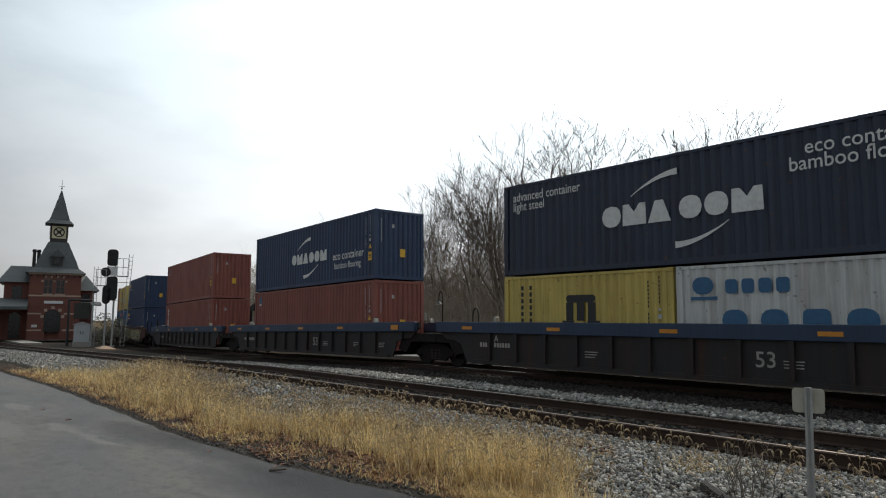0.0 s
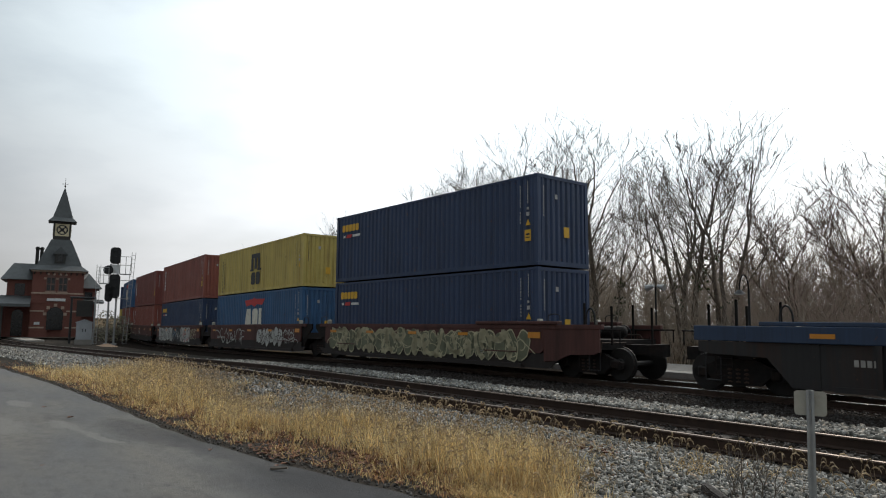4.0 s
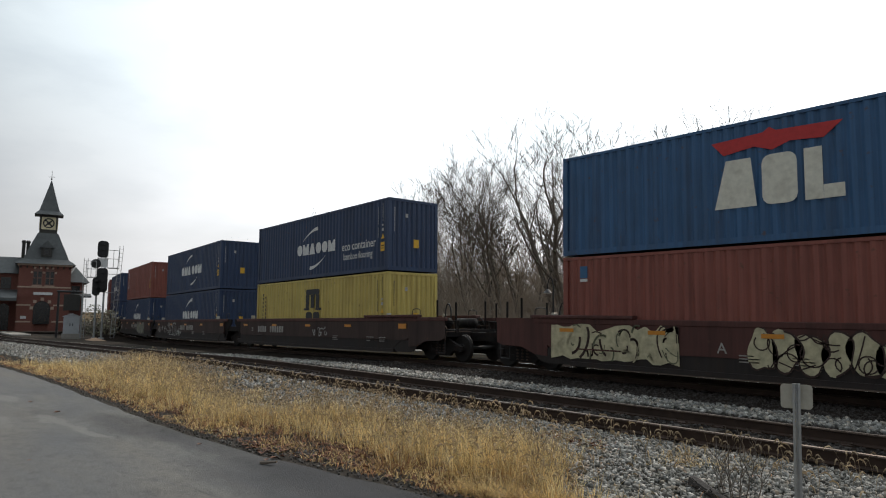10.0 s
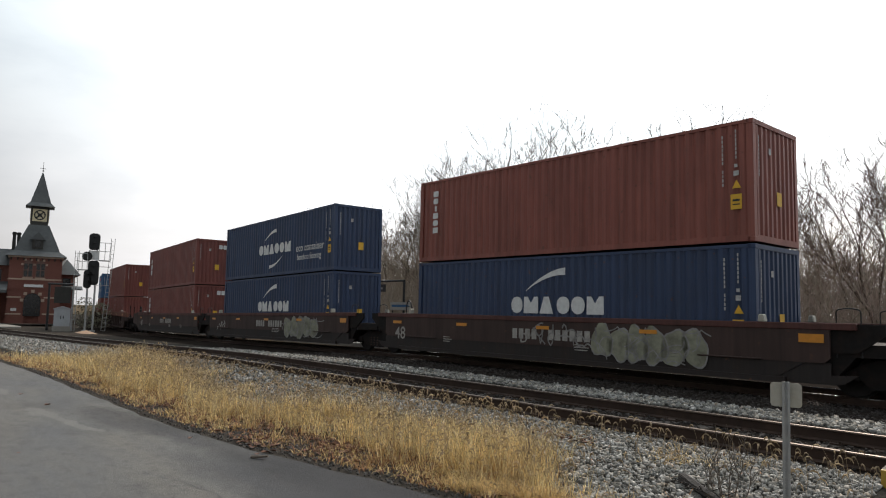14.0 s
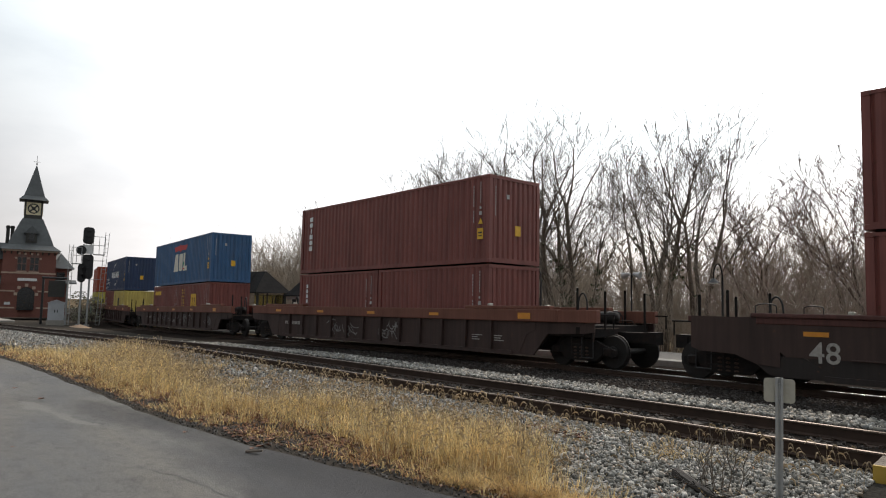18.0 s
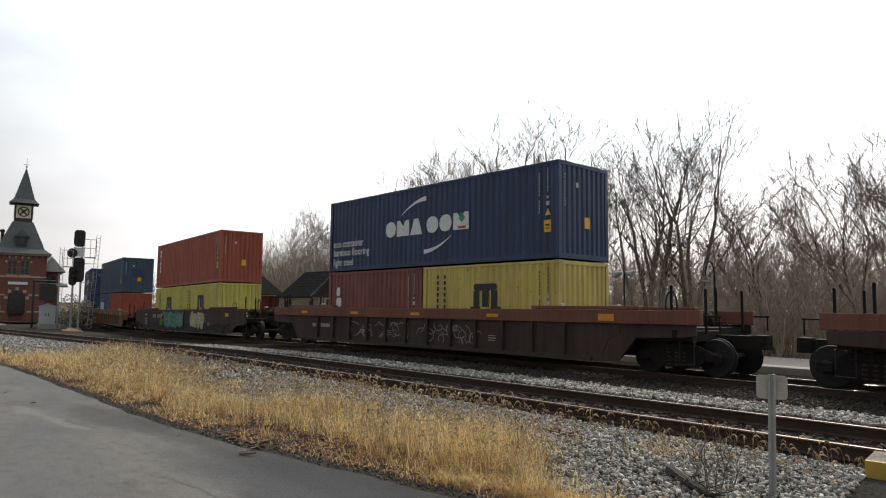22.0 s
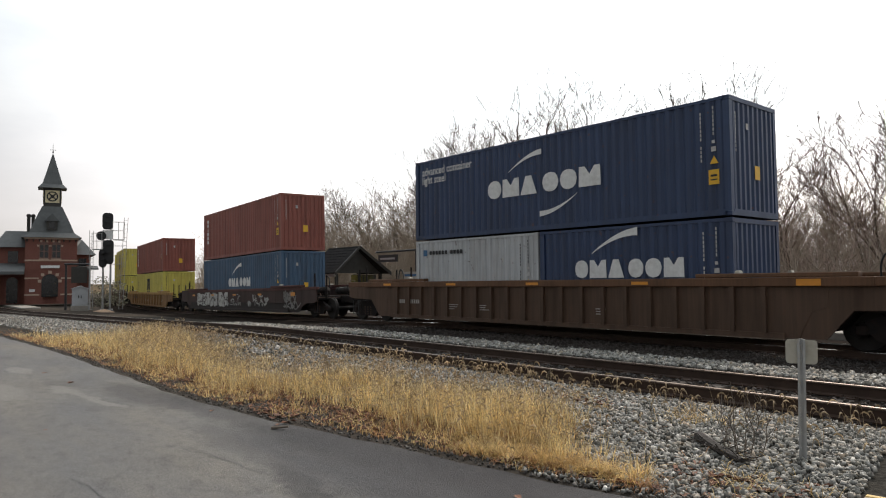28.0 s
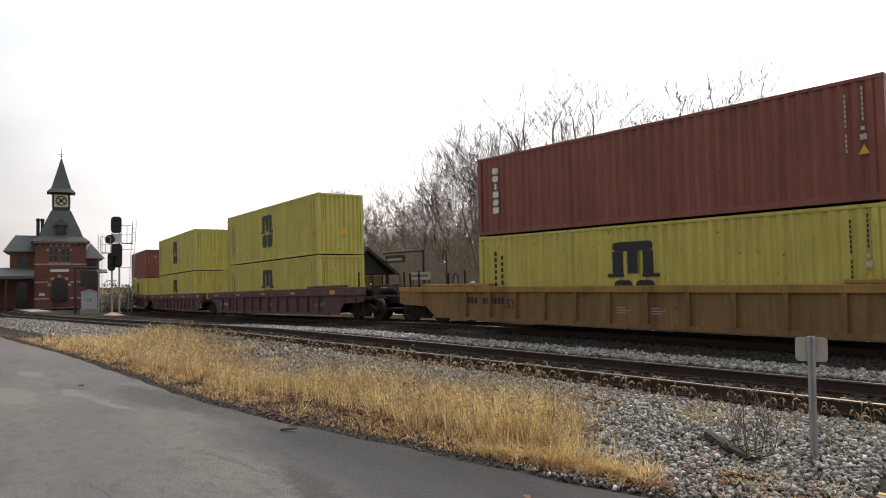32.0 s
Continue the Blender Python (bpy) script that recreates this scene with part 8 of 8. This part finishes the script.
def rail_signal():
    """Two masts with black signal heads, ladders and railed platforms."""
    root = tagged(new("railway_signal"), "black railway signal heads on silver masts with caged ladders", "railway signal")
    root.matrix_basis = pose(-64.1, 15.8, drop(-64) - 0.1, 0, 0, 76)
    for x, h in ((-0.28, 7.0), (0.30, 8.2)):
        bm = bmesh.new()
        tube(bm, (x, 0, 0), (x, 0, h), 0.085, 0.075, 10)
        box(bm, x - 0.22, -0.22, 0, x + 0.22, 0.22, 0.12)
        part("mast", bm, "galv", root)
    # heads: black backboards with round lamp units and hoods

    def head(x, z, w, h, lamps, label):
        bm = bmesh.new()
        prism(bm, rrect(x - w / 2, z, w, h, 0.28), 1, -0.18, -0.12)
        hd = part("signal_head", bm, "black", root, label)
        for k in range(lamps):
            zz = z + h * (k + 0.5) / lamps
            bm = bmesh.new()
            tube(bm, (x, -0.5, zz), (x, -0.18, zz), 0.13, 0.13, 12)
            part("hood", bm, "black", hd)
        bm = bmesh.new()
        box(bm, x - 0.16, -0.12, z + 0.1, x + 0.16, 0.14, z + h - 0.1)
        part("housing", bm, "black", hd)

    head(0.05, 7.0, 0.86, 1.45, 3, "tall black backboard with hooded lamps")
    head(-0.32, 3.7, 0.62, 1.6, 3, "black backboard with hooded lamps")
    head(0.10, 4.0, 0.86, 2.1, 3, "long black backboard with hooded lamps")
    bm = bmesh.new()
    tube(bm, (-0.45, -0.2, 6.45), (-0.45, -0.14, 6.45), 0.4, None, 20)
    part("signal_disc", bm, "black", root, "round black signal disc")
    bm = bmesh.new()
    box(bm, -0.2, -0.15, 6.15, 0.45, -0.1, 6.95)
    part("pale_panel", bm, "decal_white", root)

    def cage(x0, x1, z, up):
        bm = bmesh.new()
        box(bm, x0, -0.45, z - 0.05, x1, 0.45, z)
        c = part("walkway", bm, "galv", root)
        for x in (x0, (x0 + x1) / 2, x1):
            bm = bmesh.new()
            tube(bm, (x, -0.45, z), (x, -0.45, z + up), 0.025, None, 6)
            part("stanchion", bm, "galv", c)
        for k in (0.5, 1.0):
            bm = bmesh.new()
            tube(bm, (x0, -0.45, z + up * k), (x1, -0.45, z + up * k), 0.025, None, 6)
            part("rail", bm, "galv", c)

    cage(-1.15, -0.4, 5.3, 1.35)
    cage(0.45, 1.35, 6.15, 1.5)
    for x, h, ln in ((1.35, 8.1, 0.15), (-1.2, 6.9, 0.0)):
        bm = bmesh.new()
        for s in (-0.15, 0.15):
            tube(bm, (x + s - ln * 1.5, 0.0, 0.1), (x + s + ln, 0.0, h), 0.022, None, 6)
        for k in range(22):
            t = k / 22
            tube(bm, (x - 0.15 - ln * 1.5 + ln * 2.5 * t, 0, 0.1 + h * t), (x + 0.15 - ln * 1.5 + ln * 2.5 * t, 0, 0.1 + h * t), 0.014, None, 5)
        part("ladder", bm, "galv", root)
    bm = bmesh.new()
    for z in (4.0, 5.6):
        tube(bm, (0.3, 0, z), (1.35, 0, z), 0.025, None, 6)
    part("bracket", bm, "galv", root)


rail_signal()


def evergreen_bush(x, y, h, seed):
    R = random.Random(seed)
    v, f = [], []
    for _ in range(520):
        a, k = R.uniform(0, 6.28), R.random() ** 0.5
        z = h * R.random()
        r = (0.75 * h * 0.6) * math.sqrt(max(0.05, 1 - ((z - h * 0.45) / (h * 0.58)) ** 2)) * k * R.uniform(0.8, 1.15)
        c = Vector((x + r * math.cos(a), y + r * math.sin(a), drop(x) + z))
        n1 = Vector((R.uniform(-1, 1), R.uniform(-1, 1), R.uniform(-1, 1))).normalized()
        u = n1.orthogonal().normalized() * R.uniform(0.05, 0.1)
        w = n1.cross(u)
        o = len(v)
        v += [tuple(c + u), tuple(c + w), tuple(c - u), tuple(c - w)]
        f.append((o, o + 1, o + 2, o + 3))
    root = tagged(new("bush"), "straggly olive green bush beside the track", "bush")
    raw("leaves", v, f, "shrub", root, "stuff")
    bm = bmesh.new()
    for k in range(6):
        a = k
        tube(bm, (x, y, drop(x) - 0.1), (x + 0.4 * math.cos(a), y + 0.4 * math.sin(a), drop(x) + h * 0.7), 0.03, 0.01, 5)
    part("stems", bm, "bark", root)


def sand_patch():
    R = random.Random(8)
    bm = bmesh.new()
    mid = bm.verts.new((-61.8, 15.1, drop(-62) + 0.12))
    ring = []
    for k in range(22):
        a = 2 * math.pi * k / 22
        r = R.uniform(0.8, 1.15)
        ring.append(bm.verts.new((-61.8 + 3.4 * r * math.cos(a), 15.1 + 0.9 * r * math.sin(a), drop(-62) - 0.24)))
    for k in range(22):
        bm.faces.new((mid, ring[k], ring[(k + 1) % 22]))
    tagged(part("sand_patch", bm, "sand", None, "", None, True), "low spread of pinkish sandy fill beside the signal", "ground", "", "structure")


sand_patch()
evergreen_bush(-73.0, 17.6, 2.9, 3)
evergreen_bush(-72.0, 18.8, 2.4, 4)

# ---------------------------------------------------------------- far platform: shelters, lamps, signs


def shelter(x, y, w, h, label):
    root = tagged(new("platform_shelter"), label, "shelter", "platform shelters")
    root.matrix_basis = pose(x, y, drop(x) - 0.1)
    e = h - 1.75
    bm = bmesh.new()
    pyramid(bm, [(-w / 2, -1.6, e), (w / 2, -1.6, e), (w / 2, 1.6, e), (-w / 2, 1.6, e)], [(-w / 4, -0.05, h), (w / 4, -0.05, h), (w / 4, 0.05, h), (-w / 4, 0.05, h)])
    part("roof", bm, "shelter_roof", root, "dark hipped roof")
    bm = bmesh.new()
    prism(bm, [(-0.9, e + 0.1), (0.9, e + 0.1), (0, h - 0.1)], 1, -1.75, 0)
    part("gable", bm, "shelter_roof", root)
    for sx in (-1, 1):
        for sy in (-1, 1):
            bm = bmesh.new()
            box(bm, sx * (w / 2 - 0.4) - 0.08, sy * 1.2 - 0.08, 0, sx * (w / 2 - 0.4) + 0.08, sy * 1.2 + 0.08, e + 0.1)
            part("post", bm, "dark_trim", root)
    bm = bmesh.new()
    box(bm, -w / 2 + 0.5, 1.05, 0.1, w / 2 - 0.5, 1.12, e - 0.1)
    part("back_panel", bm, "glass", root)


shelter(-52.7, 26.0, 6.0, 4.75, "dark roofed platform shelter with a small gable")


def gabled_shelter():
    """Open shelter under a steep shingle roof, its gable end towards the far platform end."""
    root = tagged(new("platform_shelter"), "platform shelter with a steep dark shingle gable roof", "shelter", "platform shelters")
    root.matrix_basis = pose(0, 0, 0)
    z0 = drop(-42) - 0.1
    for sy in (-1, 1):
        bm = bmesh.new()
        ey, ez, ry, rz = 26.2 + sy * 2.3, 2.05, 26.2, 3.9
        lo = [(-44.0, ey, ez), (-39.7, ey, ez), (-40.2, ry, rz), (-44.3, ry, rz)]
        pyramid(bm, lo if sy < 0 else lo[::-1], [(x, y, z + 0.09) for x, y, z in (lo if sy < 0 else lo[::-1])])
        part("roof_slope", bm, "shelter_roof", root)
        for k in range(9):
            f = (k + 0.5) / 9
            bm = bmesh.new()
            y, z = ey + (ry - ey) * f, ez + (rz - ez) * f + 0.09
            a, c = -44.0 - 0.3 * f, -39.7 - 0.5 * f
            box(bm, a, y - 0.02, z, c, y + 0.02, z + 0.012)
            part("shingle_course", bm, "shelter_roof", root)
        bm = bmesh.new()
        pyramid(bm, [(-39.68, ey, ez - 0.1), (-39.6, ey, ez - 0.1), (-40.1, ry, rz - 0.1), (-40.18, ry, rz - 0.1)], [(-39.68, ey, ez + 0.12), (-39.6, ey, ez + 0.12), (-40.1, ry, rz + 0.12), (-40.18, ry, rz + 0.12)])
        part("barge_board", bm, "dark_trim", root)
    bm = bmesh.new()
    prism(bm, [(24.3, 2.1), (28.1, 2.1), (26.2, 3.7)], 0, -40.5, -40.42)
    part("gable_panel", bm, "dark_trim", root)
    bm = bmesh.new()
    box(bm, -43.9, 24.0, 1.86, -39.9, 24.12, 2.04)
    part("eaves_beam", bm, "concrete", root, "pale eaves beam")
    for x in (-43.6, -40.3):
        for y in (24.4, 28.0):
            bm = bmesh.new()
            box(bm, x - 0.09, y - 0.09, z0, x + 0.09, y + 0.09, 2.05)
            part("post", bm, "dark_trim", root)
    bm = bmesh.new()
    box(bm, -43.5, 27.6, z0, -40.4, 27.7, 2.0)
    part("back_panel", bm, "glass", root)


gabled_shelter()


def deck_z(x):
    return drop(x) - 0.10


def far_platform():
    """Low paved platform along the far side of the train, following the track."""
    for name, prof, mat, label in (("far_platform", ((5.75, -0.03), (9.9, 0.0), (9.9, -0.7)), "paving", "low dark paved platform beyond the main track"),
                                   ("platform_edge", ((5.1, -0.4), (5.1, 0.0), (5.14, 0.02), (5.74, 0.02), (5.74, -0.1)), "concrete", "pale concrete edging of the far platform")):
        bm = bmesh.new()
        rows = []
        for i in range(34):
            row = []
            for n, dz in prof:
                p = track(-78 + 3.0 * i, n)
                row.append(bm.verts.new((p.x, p.y, deck_z(p.x) + dz)))
            rows.append(row)
        for r, q in zip(rows, rows[1:]):
            for j in range(len(prof) - 1):
                bm.faces.new((r[j], q[j], q[j + 1], r[j + 1]))
        tagged(part(name, bm, mat), label, "platform", "", "structure")


far_platform()


def lamp(x, y, z):
    root = tagged(new("gooseneck_lamp"), "black gooseneck platform lamp with a small dark shade", "lamp", "platform lamps")
    root.matrix_basis = pose(x, y, deck_z(x))
    bm = bmesh.new()
    tube(bm, (0.35, 0, 0), (0.35, 0, z), 0.05, 0.04, 8)
    part("pole", bm, "black", root)
    bm = bmesh.new()
    bent_tube(bm, [(0.175 + 0.175 * math.cos(math.pi * i / 12), 0, z + 0.55 * math.sin(math.pi * i / 12)) for i in range(13)], 0.028)
    part("arm", bm, "black", root)
    bm = bmesh.new()
    tube(bm, (0, 0, z - 0.16), (0, 0, z), 0.22, 0.06, 14)
    part("shade", bm, "black", root, "black enamelled shade")
    bm = bmesh.new()
    tube(bm, (0, 0, z - 0.20), (0, 0, z - 0.165), 0.12, 0.19, 14)
    part("diffuser", bm, "decal_white", root, "white glass diffuser")


for lx in (-30.4, -21.6, -12.7, -4.5):
    lamp(lx, 25.0, 3.02)


def speaker_post(x, y):
    root = tagged(new("speaker_post"), "thin pole with two small loudspeakers", "loudspeaker pole")
    root.matrix_basis = pose(x, y, deck_z(x))
    bm = bmesh.new()
    tube(bm, (0, 0, 0), (0, 0, 3.27), 0.04, 0.035, 8)
    part("pole", bm, "black", root)
    for s in (-1, 1):
        bm = bmesh.new()
        tube(bm, (0.08 * s, 0, 3.27), (0.42 * s, 0, 3.19), 0.06, 0.15, 10)
        part("loudspeaker", bm, "galv", root)


speaker_post(-16.3, 25.0)


def platform_sign():
    root = tagged(new("platform_sign"), "dark hanging sign on a post with a cantilever arm", "sign")
    root.matrix_basis = pose(-32.2, 25.0, deck_z(-32.2) - 0.02)
    bm = bmesh.new()
    tube(bm, (0, 0, 0), (0, 0, 3.75), 0.07, None, 8)
    part("post", bm, "black", root)
    bm = bmesh.new()
    tube(bm, (0, 0, 3.7), (-4.2, 0, 3.7), 0.06, None, 8)
    part("arm", bm, "black", root)
    bm = bmesh.new()
    box(bm, -3.9, -0.05, 3.05, -1.9, 0.05, 3.5)
    part("board", bm, "black", root)
    decal(root, "writing", [rect(-3.7, 3.2, 1.6, 0.12)], "galv", -0.056)
    root = tagged(new("notice_board"), "small pale notice board on two legs", "sign")
    root.matrix_basis = pose(-32.0, 24.6, deck_z(-32.0) - 0.02)
    bm = bmesh.new()
    box(bm, -0.95, -0.03, 1.95, 0.95, 0.03, 2.4)
    part("board", bm, "sign_back", root)
    decal(root, "writing", [rect(-0.8, 2.12, 1.6, 0.14)], "decal_blue", -0.036)
    for s in (-0.8, 0.8):
        bm = bmesh.new()
        tube(bm, (s, 0.05, 0), (s, 0.05, 2.4), 0.03, None, 6)
        part("leg", bm, "black", root)


platform_sign()

# ---------------------------------------------------------------- motion


def advance(t):
    """How far the train has come at t seconds."""
    return 12.5012 * (t - 16.0)


def motions():
    times = [1.0 * i for i in range(33)]
    for thing, mid, half, z, x in MOVERS:
        rows = []
        for t in times:
            rows.append((t, seat_pose(mid + advance(t), half) @ pose(x, 0, z)))
        walk(thing, rows)
    # wheels turn while they pass the camera
    for wheel, x, mid in WHEELS:
        seen = [k / 30 for k in range(0, 961) if -24.0 < mid + advance(k / 30) < 0.5]
        if not seen:
            continue
        start = advance(seen[0])
        rows = [(0.0, pose(x, 0, 0.46))] if seen[0] > 0 else []
        for t in seen:
            rows.append((t, Matrix.Translation((x, 0, 0.46)) @ Euler((0, (advance(t) - start) / 0.46, 0)).to_matrix().to_4x4()))
        if seen[-1] < 32.0:
            rows.append((32.0, rows[-1][1]))
        walk(wheel, rows)


motions()
